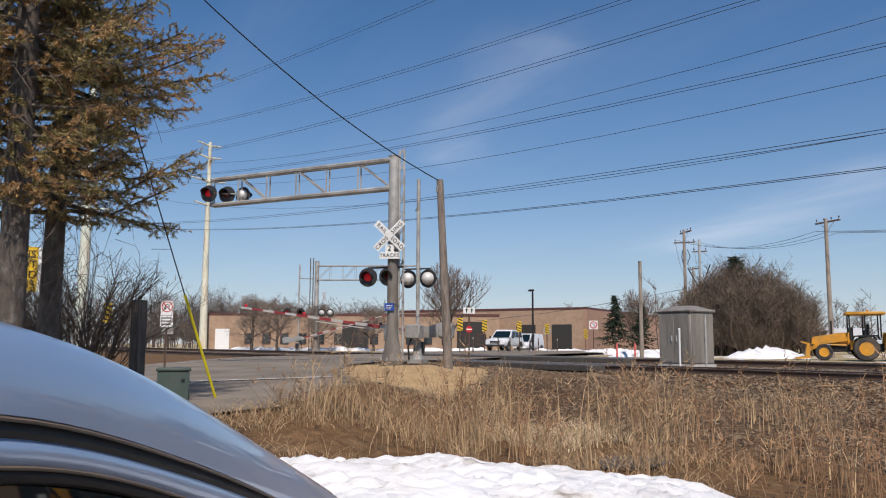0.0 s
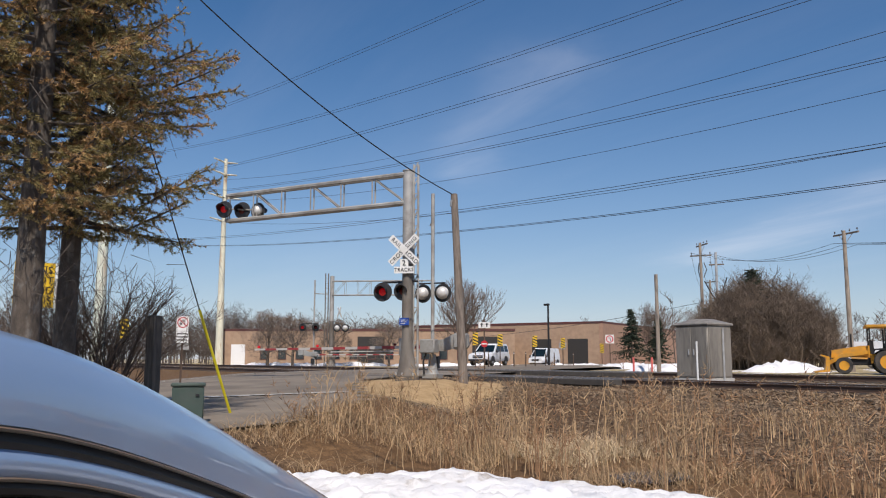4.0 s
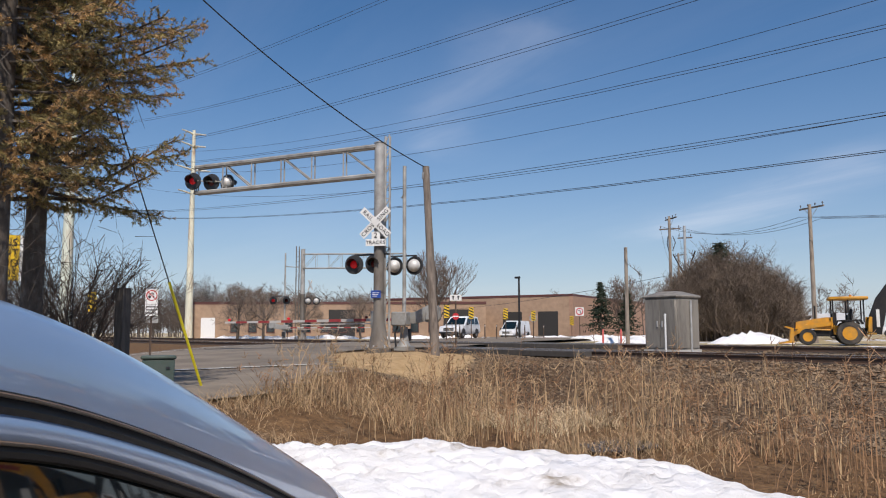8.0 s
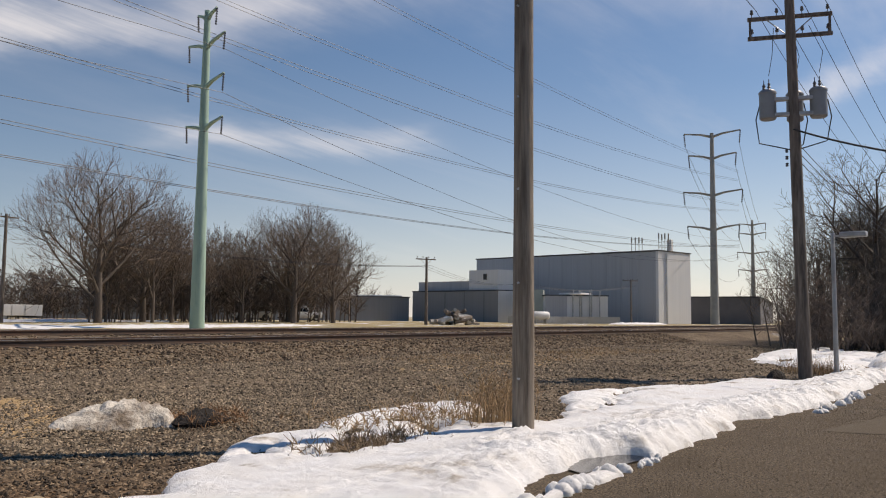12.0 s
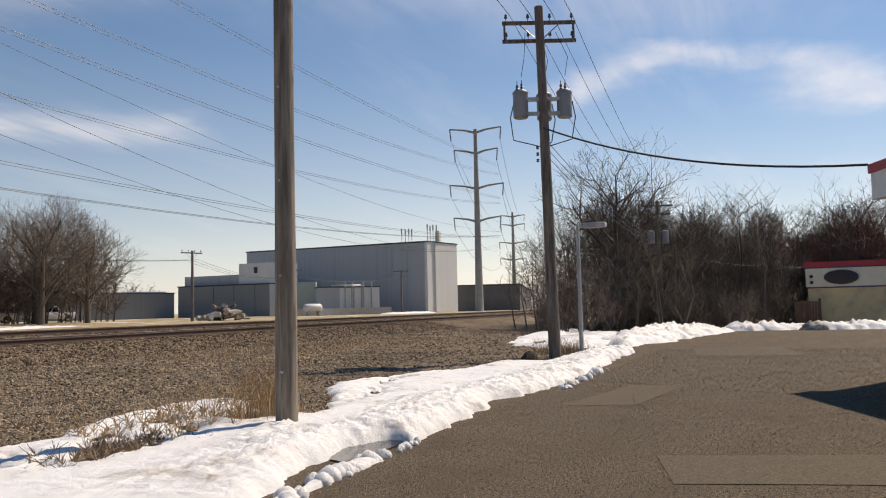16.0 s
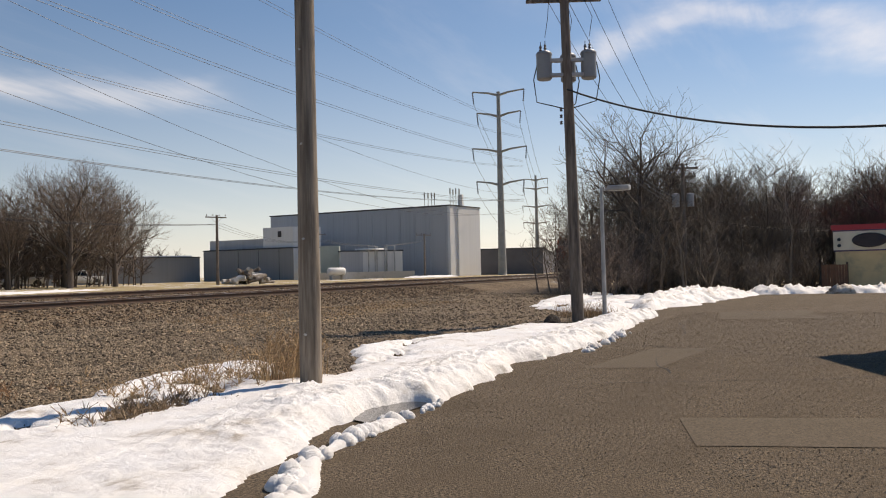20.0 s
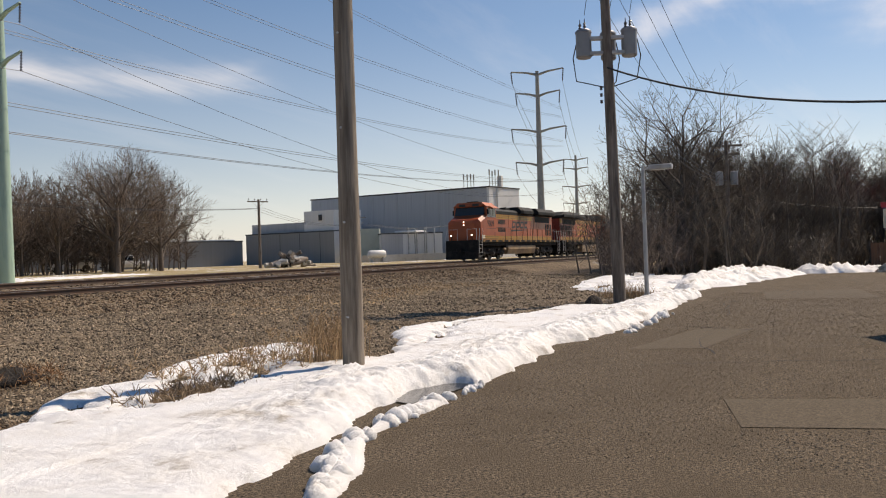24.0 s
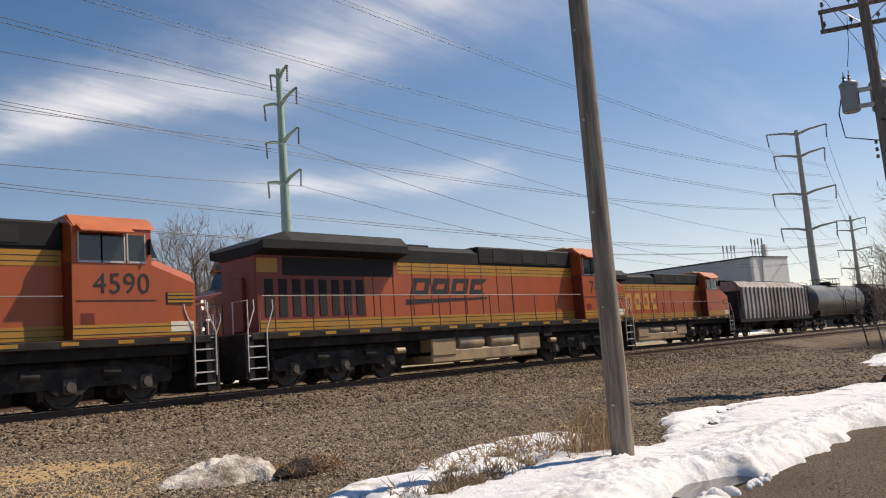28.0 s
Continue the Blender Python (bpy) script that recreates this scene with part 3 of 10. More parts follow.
def snow_bank(poly, box, step, depth, lip, label, seed=1, holes=0.0, base=None, ragged=0.35, name="snowbank", shape=None, tone=None, cuts=(), crisp=False):
    """A drift over a polygon: a ragged outline, a rounded edge, lumps on top and melted holes."""
    def inside(X, Y):
        s = seg_sdf(X, Y, poly) + ragged * (vnoise(X, Y, 1.1, seed) - 0.5) * 2 + ragged * 0.5 * (vnoise(X, Y, 3.1, seed + 1) - 0.5) * 2
        if holes:
            s = np.minimum(s, (vnoise(X, Y, 0.9, seed + 5) * 0.7 + vnoise(X, Y, 2.3, seed + 6) * 0.3 - holes) * 2.2)
        for cx_, cy_, rx_, ry_, an_ in cuts:
            a_, b_ = (X - cx_) * math.cos(an_) + (Y - cy_) * math.sin(an_), (Y - cy_) * math.cos(an_) - (X - cx_) * math.sin(an_)
            s = np.minimum(s, (np.hypot(a_ / rx_, b_ / ry_) - 1) * min(rx_, ry_) + 0.25 * (vnoise(X, Y, 2.6, seed + 12) - 0.5) + 0.25 * (vnoise(X, Y, 6.5, seed + 13) - 0.5))
        return s

    def top(X, Y, S):
        rise = np.clip(S / lip, 0, 1) ** 0.62 * depth
        lumps = (vnoise(X, Y, 1.1, seed + 2) - 0.45) * 0.35 + (np.abs(vnoise(X, Y, 2.7, seed + 3) - 0.5) * 2 - 0.5) * -0.3 + (vnoise(X, Y, 6.1, seed + 4) - 0.5) * 0.5 + (vnoise(X, Y, 11.3, seed + 9) - 0.5) * 0.55
        if crisp:
            lumps = (vnoise(X, Y, 1.1, seed + 2) - 0.45) * 0.22 + (vnoise(X, Y, 2.9, seed + 3) - 0.5) * 0.22 + np.abs(vnoise(X, Y, 6.3, seed + 4) - 0.5) * -0.5 + (vnoise(X, Y, 12.7, seed + 9) - 0.5) * 0.34 + 0.12
        lumps = np.maximum(lumps, -0.5)
        if shape:
            rise = rise * shape(X, Y)
        under_z = base(X, Y) if base else np.where(Y < lot_edge(X) + 0.1, 0.0, np.maximum(height(X, Y), 0.0) + 0.03)
        return under_z + np.where(S > 0, rise * (0.75 + lumps) + 0.02 + 0.03 * np.clip(S / 0.25, 0, 1), -0.03)

    return sheet(name, inside, top, step, box, tone or SNOW, label, "snow", kind="", whole=True)


snow_bank([(-12.0, 2.6), (-10.2, 4.9), (-9.1, 6.5), (-7.6, 7.2), (-6.4, 7.4), (-5.65, 7.4), (-4.2, 7.15), (-3.5, 7.3), (-2.56, 7.65), (-1.2, 7.4), (0.33, 7.15), (1.3, 6.5), (0.9, 5.4), (0.6, 3.9), (-5.8, 3.2), (-11.6, 1.0)], (-14, 0, 3, 10), 0.07, 0.17, 0.7, "white bank of old crusted snow at the edge of the lot", 3, ragged=0.22)
FRONT = ([3.4, 6.0, 7.1, 8.5, 9.1, 9.2, 10.4, 13.1, 16.3, 19.5, 23.5, 28.7], [3.5, 4.0, 4.2, 4.45, 4.65, 4.0, 3.9, 4.2, 3.85, 3.9, 4.05, 4.1])
snow_bank([(3.35, 6.1), (4.1, 6.5), (4.6, 6.35), (5.1, 7.15), (5.8, 7.3), (7.15, 8.4), (8.1, 8.35), (9.4, 8.95), (11.0, 9.25), (12.2, 8.5), (11.3, 7.8), (11.0, 7.0), (10.9, 6.2), (12.5, 6.8), (13.8, 7.7), (15.5, 8.35), (17.7, 8.1), (19.6, 7.2), (21.8, 7.0), (22.6, 5.6), (27.5, 5.3), (28.7, 4.15), (23.5, 4.1), (19.5, 3.95), (16.3, 3.9), (14.4, 4.2), (13.1, 4.25), (10.4, 3.92), (9.35, 3.9), (9.3, 4.25), (9.0, 4.5), (8.5, 4.42), (7.9, 4.35), (7.1, 4.25), (6.0, 4.03), (3.2, 3.3)], (2, 2.4, 31, 10.5), 0.05, 0.25, 0.32, "long white ridge of ploughed snow along the lot", 8, ragged=0.17, crisp=True,
          cuts=((7.75, 6.95, 0.8, 0.26, 0.05), (9.5, 7.35, 0.5, 0.22, 0.5), (10.6, 7.1, 0.45, 0.5, 0.2), (8.6, 7.9, 0.5, 0.16, 0.6), (9.9, 8.2, 0.4, 0.2, 0.4), (6.6, 7.6, 0.4, 0.14, 0.5), (14.3, 6.9, 0.5, 0.2, 0.4), (13.2, 6.6, 0.35, 0.12, 0.2), (16.4, 7.6, 0.6, 0.12, 0.2)), shape=lambda X, Y: 0.10 + 0.12 * smooth(4, 8, X) + 0.78 * (1 - smooth(0.7, 1.7, Y - np.interp(X, *FRONT))) * (0.16 + 0.84 * smooth(4.8, 9.0, X)))
snow_bank([(4.6, 3.05), (6.0, 3.74), (6.7, 3.9), (7.4, 3.97), (8.1, 4.0), (8.3, 3.94), (8.2, 3.84), (7.3, 3.8), (6.5, 3.68), (4.7, 2.9)], (4.0, 2.5, 9, 4.6), 0.025, 0.04, 0.06, "low crumbling strip of snow on wet asphalt", 21, ragged=0.075, crisp=True)
snow_bank([(26, 8.2), (30, 9.6), (40, 11.0), (46, 10.4), (45, 7.2), (36, 6.0), (29.8, 6.2)], (24, 5, 48, 12.5), 0.16, 0.12, 0.6, "thin patch of melting snow on gravel", 31, holes=0.40)
snow_bank([(30, 4.8), (34, 6.2), (40, 6.4), (45, 5.0), (47.6, 3.0), (46.2, 1.9), (40, 3.2), (34, 4.1)], (28, 0, 50, 8), 0.12, 0.55, 1.6, "tall pile of ploughed snow at the end of the lot", 41)
snow_bank([(46.8, 2.2), (49.2, 2.6), (49.8, -7.5), (47.4, -7.5), (48.0, -1.2)], (45, -9, 52, 4), 0.14, 0.5, 1.1, "ridge of ploughed snow before a tan building", 45)
snow_bank([(5.7, 10.65), (6.2, 10.2), (6.95, 9.8), (7.3, 10.15), (7.0, 10.7), (6.3, 11.0)], (4.5, 9, 8.2, 12), 0.045, 0.33, 0.3, "dirty lump of leftover snow on gravel", 52, tone=SNOW_DIRTY, ragged=0.12, crisp=True, shape=lambda X, Y: 0.5 + 0.5 * smooth(5.8, 7.0, X))
# drifts beyond the tracks
for k, (x, y, rx, ry, d) in enumerate(((-29.5, 44.5, 2.6, 1.4, 1.0), (-36, 41.5, 2.6, 1.2, 0.7), (-46, 50, 5, 1.6, 0.7), (-15, 50.5, 8, 2.0, 0.9), (-4, 56, 8, 2.5, 1.2), (8, 60, 8, 2.0, 0.8), (-62, 60, 6, 2, 0.8), (-88, 38, 7, 2.0, 0.8), (-80, 44, 9, 2.0, 0.9), (-72, 52, 6, 2, 0.9), (22, 42, 10, 1.6, 0.22), (36, 45, 8, 1.2, 0.16), (4, 42, 9, 1.4, 0.2), (112, 50, 9, 1.8, 0.4), (30, 75, 22, 3, 0.3), (-20, 58, 7, 2, 0.8))):
    c, s = (0.84, 0.54) if x < -60 else (1, 0)
    ring = [(x + rx * math.cos(a) * c - ry * math.sin(a) * s * (-1 if x < -60 else 1), y + rx * math.cos(a) * (s if x < -60 else 0) + ry * math.sin(a) * c) for a in [2 * math.pi * j / 14 for j in range(14)]]
    d *= 0.62
    snow_bank(ring, (x - rx - 2, y - rx - 2 if x < -60 else y - ry - 2, x + rx + 2, y + rx + 2 if x < -60 else y + ry + 2), 0.3 if rx < 9 else 0.5, d, min(rx, ry) * 0.8, "white snow drift beyond the tracks", 60 + 7 * k, ragged=0.5, base=lambda X, Y: height(X, Y))

# ---- loose stones, dry grass and weeds ----
STONE = mat("gravel_stone", (0.225, 0.172, 0.115), 0.95, var=0.2, scale=3, bump=0, island=0.75)
DRY = mat("dry_grass", (0.41, 0.28, 0.155), 0.95, var=0.15, scale=1, bump=0, island=0.45)
STRAW = mat("pale_straw", (0.56, 0.43, 0.27), 0.95, var=0.15, scale=1, bump=0, island=0.35)
DEAD = mat("dead_weed", (0.26, 0.185, 0.115), 0.95, var=0.15, scale=1, bump=0, island=0.45)
RUSTY = mat("rusty_weed", (0.29, 0.165, 0.085), 0.95, var=0.15, scale=1, bump=0, island=0.35)


def ground_at(xs, ys):
    z = height(xs, ys)
    r = seg_sdf(xs, ys, ROAD_EDGE)
    k = smooth(-3.2, -0.3, r) * (1 - smooth(19.5, 21, ys))
    return z * (1 - k) + k * (road_z(xs, ys) - 0.05)


def scatter_stones(n, box, size, seed, keep=None):
    rng = np.random.RandomState(seed)
    x, y = rng.uniform(box[0], box[2], n), rng.uniform(box[1], box[3], n)
    ok = (y > lot_edge(x) + 0.15)
    if keep is not None:
        ok &= keep(x, y)
    x, y = x[ok], y[ok]
    z = ground_at(x, y)
    base = np.array([(1, 0, 0), (-1, 0, 0), (0, 1, 0), (0, -1, 0), (0, 0, 1), (0, 0, -1)], float)
    faces = np.array([(0, 2, 4), (2, 1, 4), (1, 3, 4), (3, 0, 4), (2, 0, 5), (1, 2, 5), (3, 1, 5), (0, 3, 5)])
    m = len(x)
    s = rng.uniform(size[0], size[1], (m, 1, 1)) * rng.uniform(0.6, 1.2, (m, 1, 3)) * np.array([1.2, 1.0, 0.75])
    v = base[None] * s + rng.uniform(-0.3, 0.3, (m, 6, 3)) * s
    a = rng.uniform(0, 6.283, m)
    c, q = np.cos(a)[:, None], np.sin(a)[:, None]
    v = np.stack([v[..., 0] * c - v[..., 1] * q, v[..., 0] * q + v[..., 1] * c, v[..., 2]], -1)
    v += np.stack([x, y, z + s[:, 0, 2] * 0.25], -1)[:, None]
    f = faces[None] + 6 * np.arange(m)[:, None, None]
    return v.reshape(-1, 3), f.reshape(-1, 3)


def stone_mesh(name, sets, label, tone):
    vs, fs, k = [], [], 0
    for v, f in sets:
        vs.append(v)
        fs.append(f + k)
        k += len(v)
    me = bpy.data.meshes.new(name)
    me.from_pydata(np.concatenate(vs).tolist(), [], np.concatenate(fs).tolist())
    me.materials.append(tone)
    tagged(new(name, me), label, "gravel", kind="stuff")


gravel_zone = lambda x, y: ((y > 8.6 + 1.6 * smooth(1, -4, x)) | (x > 1.2)) & (mound(x, y) > 1.0) & (seg_sdf(x, y, ROAD_EDGE) < -0.2)
STONE_BROWN = mat("gravel_stone_brown", (0.150, 0.104, 0.064), 0.95, var=0.2, scale=3, bump=0, island=0.8)
brown_part = lambda x, y: x + 0.9 * (y - 12) + 2.2 * (vnoise(x, y, 0.9, 91) - 0.5) + 2.0 * (vnoise(x, y, 7.0, 92) - 0.5) < 1.5
east_zone = lambda x, y: gravel_zone(x, y) & ~brown_part(x, y)
west_zone = lambda x, y: gravel_zone(x, y) & brown_part(x, y)
for zone_of, tone in ((east_zone, STONE), (west_zone, STONE_BROWN)):
    stone_mesh("gravel", [scatter_stones(42000, (-6, 6.4, 14, 13), (0.012, 0.034), 1, zone_of), scatter_stones(40000, (-22, 9.5, 26, 19.5), (0.018, 0.042), 2, zone_of), scatter_stones(12000, (12, 6, 46, 19.5), (0.025, 0.055), 3, zone_of)], "loose brown and grey ballast stones", tone)


def grit(n, box, size, seed):
    rng = np.random.RandomState(seed)
    x, y = rng.uniform(box[0], box[2], n), rng.uniform(box[1], box[3], n)
    z = 0.012 * wave(x, y, 0.35, 2) + 0.002
    s = rng.uniform(size[0], size[1], n)
    a = rng.uniform(0, 6.283, n)
    P = [np.stack([x + s * np.cos(a + q), y + s * np.sin(a + q), z], -1) for q in (0, 2.1, 4.2)] + [np.stack([x, y, z + s * 0.8], -1)]
    V = np.stack(P, 1).reshape(-1, 3)
    F = (np.array([(0, 1, 3), (1, 2, 3), (2, 0, 3)])[None] + 4 * np.arange(n)[:, None, None]).reshape(-1, 3)
    return V, F


stone_mesh("grit", [grit(16000, (6.5, -3.0, 16, 4.2), (0.004, 0.011), 61), grit(9000, (16, -3.5, 30, 3.6), (0.008, 0.018), 62)], "fine loose grit on asphalt", STONE)
stone_mesh("ballast", [scatter_stones(18000, (-40, 18.2, 50, 20.9), (0.03, 0.07), 4), scatter_stones(9000, (-30, 23.4, 60, 27.2), (0.035, 0.075), 5), scatter_stones(9000, (-40, 20.9, 50, 23.4), (0.025, 0.05), 6)], "crushed ballast stones along the track", STONE_BROWN)


def grass(name, n, box, h, seed, label, tone, width=0.006, keep=None, lean=0.35, joints=2, heads=0.0):
    rng = np.random.RandomState(seed)
    cx, cy = rng.uniform(box[0], box[2], max(3, n // 14)), rng.uniform(box[1], box[3], max(3, n // 14))
    pick = rng.randint(0, len(cx), n)
    x, y = cx[pick] + rng.normal(0, 0.22, n), cy[pick] + rng.normal(0, 0.22, n)
    if keep is not None:
        ok = keep(x, y)
        x, y = x[ok], y[ok]
    n = len(x)
    z = ground_at(x, y)
    hh = rng.uniform(h[0], h[1], n) * (0.6 + 0.7 * rng.rand(n))
    a = rng.uniform(0, 6.283, n)
    tip = np.stack([np.cos(a), np.sin(a)], -1) * (hh * rng.uniform(0.05, lean, n))[:, None]
    w = rng.uniform(0, 3.142, n)
    wx, wy = np.cos(w) * width, np.sin(w) * width
    v, f = [], []
    P = []
    for k in range(joints + 1):
        u = k / joints
        c = np.stack([x + tip[:, 0] * u * u, y + tip[:, 1] * u * u, z - 0.02 + hh * (u - 0.12 * u * u)], -1)
        q = 1 - 0.75 * u
        P += [c + np.stack([wx * q, wy * q, 0 * wx], -1), c - np.stack([wx * q, wy * q, 0 * wx], -1)]
    V = np.stack(P, 1)
    m = 2 * (joints + 1)
    F = np.concatenate([np.stack([np.arange(n) * m + 2 * k + o for o in (0, 1, 3, 2)], -1) for k in range(joints)])
    V, F = V.reshape(-1, 3).tolist(), F.tolist()
    if heads:
        r2 = random.Random(seed)
        for i in range(n):
            if r2.random() < heads:
                p = Vector((x[i] + tip[i, 0], y[i] + tip[i, 1], z[i] + hh[i] * 0.88))
                for j in range(7):
                    b = p + Vector((tip[i, 0], tip[i, 1], hh[i])) * -0.07 * j * r2.random()
                    e = b + Vector((r2.uniform(-1, 1), r2.uniform(-1, 1), r2.uniform(-0.1, 1.3))) * 0.11
                    blade(V, F, b, e, 0.006, 0.003, r2)
    me = bpy.data.meshes.new(name)
    me.from_pydata(V, [], F)
    me.materials.append(tone)
    return tagged(new(name, me), label, "grass", kind="stuff")


def blade(v, f, a, b, w0, w1, rng, bend=0.0):
    """A three-sided tapering twig from a to b."""
    d = b - a
    s = d.cross(Vector((rng.uniform(-1, 1), rng.uniform(-1, 1), rng.uniform(-1, 1))))
    if s.length < 1e-6:
        return
    s.normalize()
    q = d.cross(s).normalized()
    k = len(v)
    for p, w in ((a, w0), (b, w1)):
        v += [tuple(p + s * w), tuple(p - s * w * 0.5 + q * w * 0.87), tuple(p - s * w * 0.5 - q * w * 0.87)]
    f += [(k, k + 1, k + 4, k + 3), (k + 1, k + 2, k + 5, k + 4), (k + 2, k, k + 3, k + 5)]


def sliver(v, f, a, b, w, rng):
    """A twig too fine to show its roundness."""
    s = (b - a).cross(Vector((rng.uniform(-1, 1), rng.uniform(-1, 1), rng.uniform(-1, 1))))
    if s.length < 1e-6:
        return
    s = s.normalized() * w
    k = len(v)
    v += [tuple(a + s), tuple(a - s), tuple(b - s * 0.6), tuple(b + s * 0.6)]
    f.append((k, k + 1, k + 2, k + 3))


off_snow = lambda x, y: (y > np.interp(x, [-14, -12, -10.5, -8.9, -6.8, -5.2, -3.4, -2.4, -0.3, 1], [2.4, 3.2, 5.0, 7.0, 7.6, 7.55, 7.5, 7.85, 7.5, 6.9])) & (seg_sdf(x, y, ROAD_EDGE) < -0.3)
grass("dry_grass", 13000, (-16, 4.5, -6.0, 9.4), (0.12, 0.34), 1, "matted straw-coloured dry grass", DRY, 0.006, lambda x, y: off_snow(x, y) & (vnoise(x, y, 0.8, 77) + 0.4 * vnoise(x, y, 2.2, 78) > 0.55), 1.9, 3)
grass("dry_grass", 2600, (-4.5, 6.2, 1.5, 9.0), (0.04, 0.14), 12, "thin matted dry grass on gravel", DRY, 0.006, off_snow, 0.95)
grass("dry_grass", 1500, (-17, 8.6, -9, 11.6), (0.03, 0.10), 2, "straw-coloured dry grass on a bank", DRY, 0.008, off_snow, 0.7)
grass("tall_weeds", 420, (-15.5, 5.0, -4.0, 10.4), (0.7, 1.35), 3, "tall dry pale weed stalks", DRY, 0.0075, off_snow, 0.45, 3, 0.6)
grass("tall_weeds", 240, (-11.0, 7.4, -2.5, 11.2), (0.8, 1.45), 4, "tall rusty-brown dry weed stalks", RUSTY, 0.0065, off_snow, 0.2, 3, 0.75)
grass("sparse_weeds", 560, (-12, 9.5, 1, 14.5), (0.35, 0.95), 5, "sparse dry weeds in gravel", DRY, 0.0085, off_snow, 0.25, 3, 0.5)
grass("dry_grass", 2600, (19, 13.6, 34, 17.2), (0.06, 0.16), 6, "short yellow dry grass on gravel", DRY, 0.01, None, 0.8)
grass("dry_grass", 330, (9.9, 6.4, 11.6, 8.2), (0.25, 0.65), 7, "tuft of pale dry grass at the foot of a pole", DRY, 0.0055, None, 0.5, 3, 0.15)
grass("dry_grass", 150, (10.0, 6.4, 10.8, 7.0), (0.5, 1.0), 37, "tall pale dry grass behind a pole", DRY, 0.0055, None, 0.3, 3, 0.3)
grass("weeds", 300, (6.9, 6.8, 8.6, 7.1), (0.05, 0.14), 8, "low dead brown weeds poking through snow", DEAD, 0.0045, None, 1.6, 3, 0.5)
grass("weeds", 230, (8.4, 6.9, 10.2, 8.2), (0.1, 0.34), 18, "thin dead straw weeds poking through snow", DRY, 0.0045, None, 1.0, 3, 0.5)
grass("dry_grass", 1900, (-10.7, 8.6, -9.2, 10.4), (0.12, 0.36), 41, "pale flattened clump of straw in the weeds", STRAW, 0.008, off_snow, 2.2, 3)
grass("brown_stalks", 1100, (-15.0, 5.6, -2.0, 9.8), (0.3, 0.75), 19, "thin tangled brown stalks", RUSTY, 0.005, off_snow, 1.0, 3, 0.25)
grass("weeds", 500, (26.5, 5.8, 28.2, 7.2), (0.25, 0.6), 9, "pale dry grass beside a lamp post", DRY, 0.008, None, 0.6)
grass("weeds", 160, (7.1, 9.6, 7.9, 9.9), (0.08, 0.2), 31, "dark dead weeds on a clod of soil", RUSTY, 0.005, None, 1.0, 3, 0.3)

# ---- tracks ----
RAIL = mat("rail_steel", (0.075, 0.052, 0.040), 0.7, 0.3, var=0.25, scale=3, dirt=(0.10, 0.055, 0.035), dirt_amount=0.7)
RAIL_TOP = mat("rail_head", (0.62, 0.60, 0.58), 0.28, 0.9, var=0.1, scale=2, bump=0.05)
TIE = mat("tie_wood", (0.052, 0.040, 0.032), 0.9, var=0.3, scale=4, bump=0.5, bscale=30, stretch=(1, 6, 6), rand=0.3)


def rail_profile():
    return [(-0.075, 0), (0.075, 0), (0.075, 0.012), (0.012, 0.03), (0.010, 0.125), (0.036, 0.137), (0.036, 0.165), (0.028, 0.172), (-0.028, 0.172), (-0.036, 0.165), (-0.036, 0.137), (-0.010, 0.125), (-0.012, 0.03), (-0.075, 0.012)]


def track(y, ztop, x0, x1, name, label):
    t = thing(name, label, "railway track", kind="structure")
    for s in (-1, 1):
        g = Geo()
        prof = rail_profile()
        n = len(prof)
        xs = [x0, x1]
        g.loft([[(x, y + s * 0.7545 + a, ztop - 0.172 + b) for a, b in prof] for x in xs])
        part("rail", g, RAIL, t, smooth=None)
        h = Geo().box(x0, y + s * 0.7545 - 0.030, ztop - 0.003, x1, y + s * 0.7545 + 0.030, ztop + 0.002)
        part("rail_head", h, RAIL_TOP, t, "polished bright rail head", smooth=None)
    return t


track_near = track(NEAR_Y, NEAR_Z, -420, 420, "track_near", "straight railway track of rusty rails with polished heads on dark ties")
track_far = track(FAR_Y, FAR_Z, -420, 420, "track_far", "straight railway track of rusty rails with polished heads on dark ties")

# ---- the car beside the camera ----
CAR_PAINT = mat("car_paint", (0.30, 0.41, 0.57), 0.42, 0.3, var=0.03, scale=3, bump=0.0, coat=0.9)
SEAL = mat("rubber_seal", (0.012, 0.011, 0.010), 0.55, var=0.1, bump=0)
SEAL_EDGE = mat("seal_edge", (0.16, 0.11, 0.07), 0.5, var=0.1, bump=0)
CAR_GLASS = glass("car_glass", (0.006, 0.014, 0.016), 0.03)
CAR_M = Matrix(((-0.752, -0.659, 0, -1.29), (0.659, -0.752, 0, 0.15), (0, 0, 1, 0), (0, 0, 0, 1)))


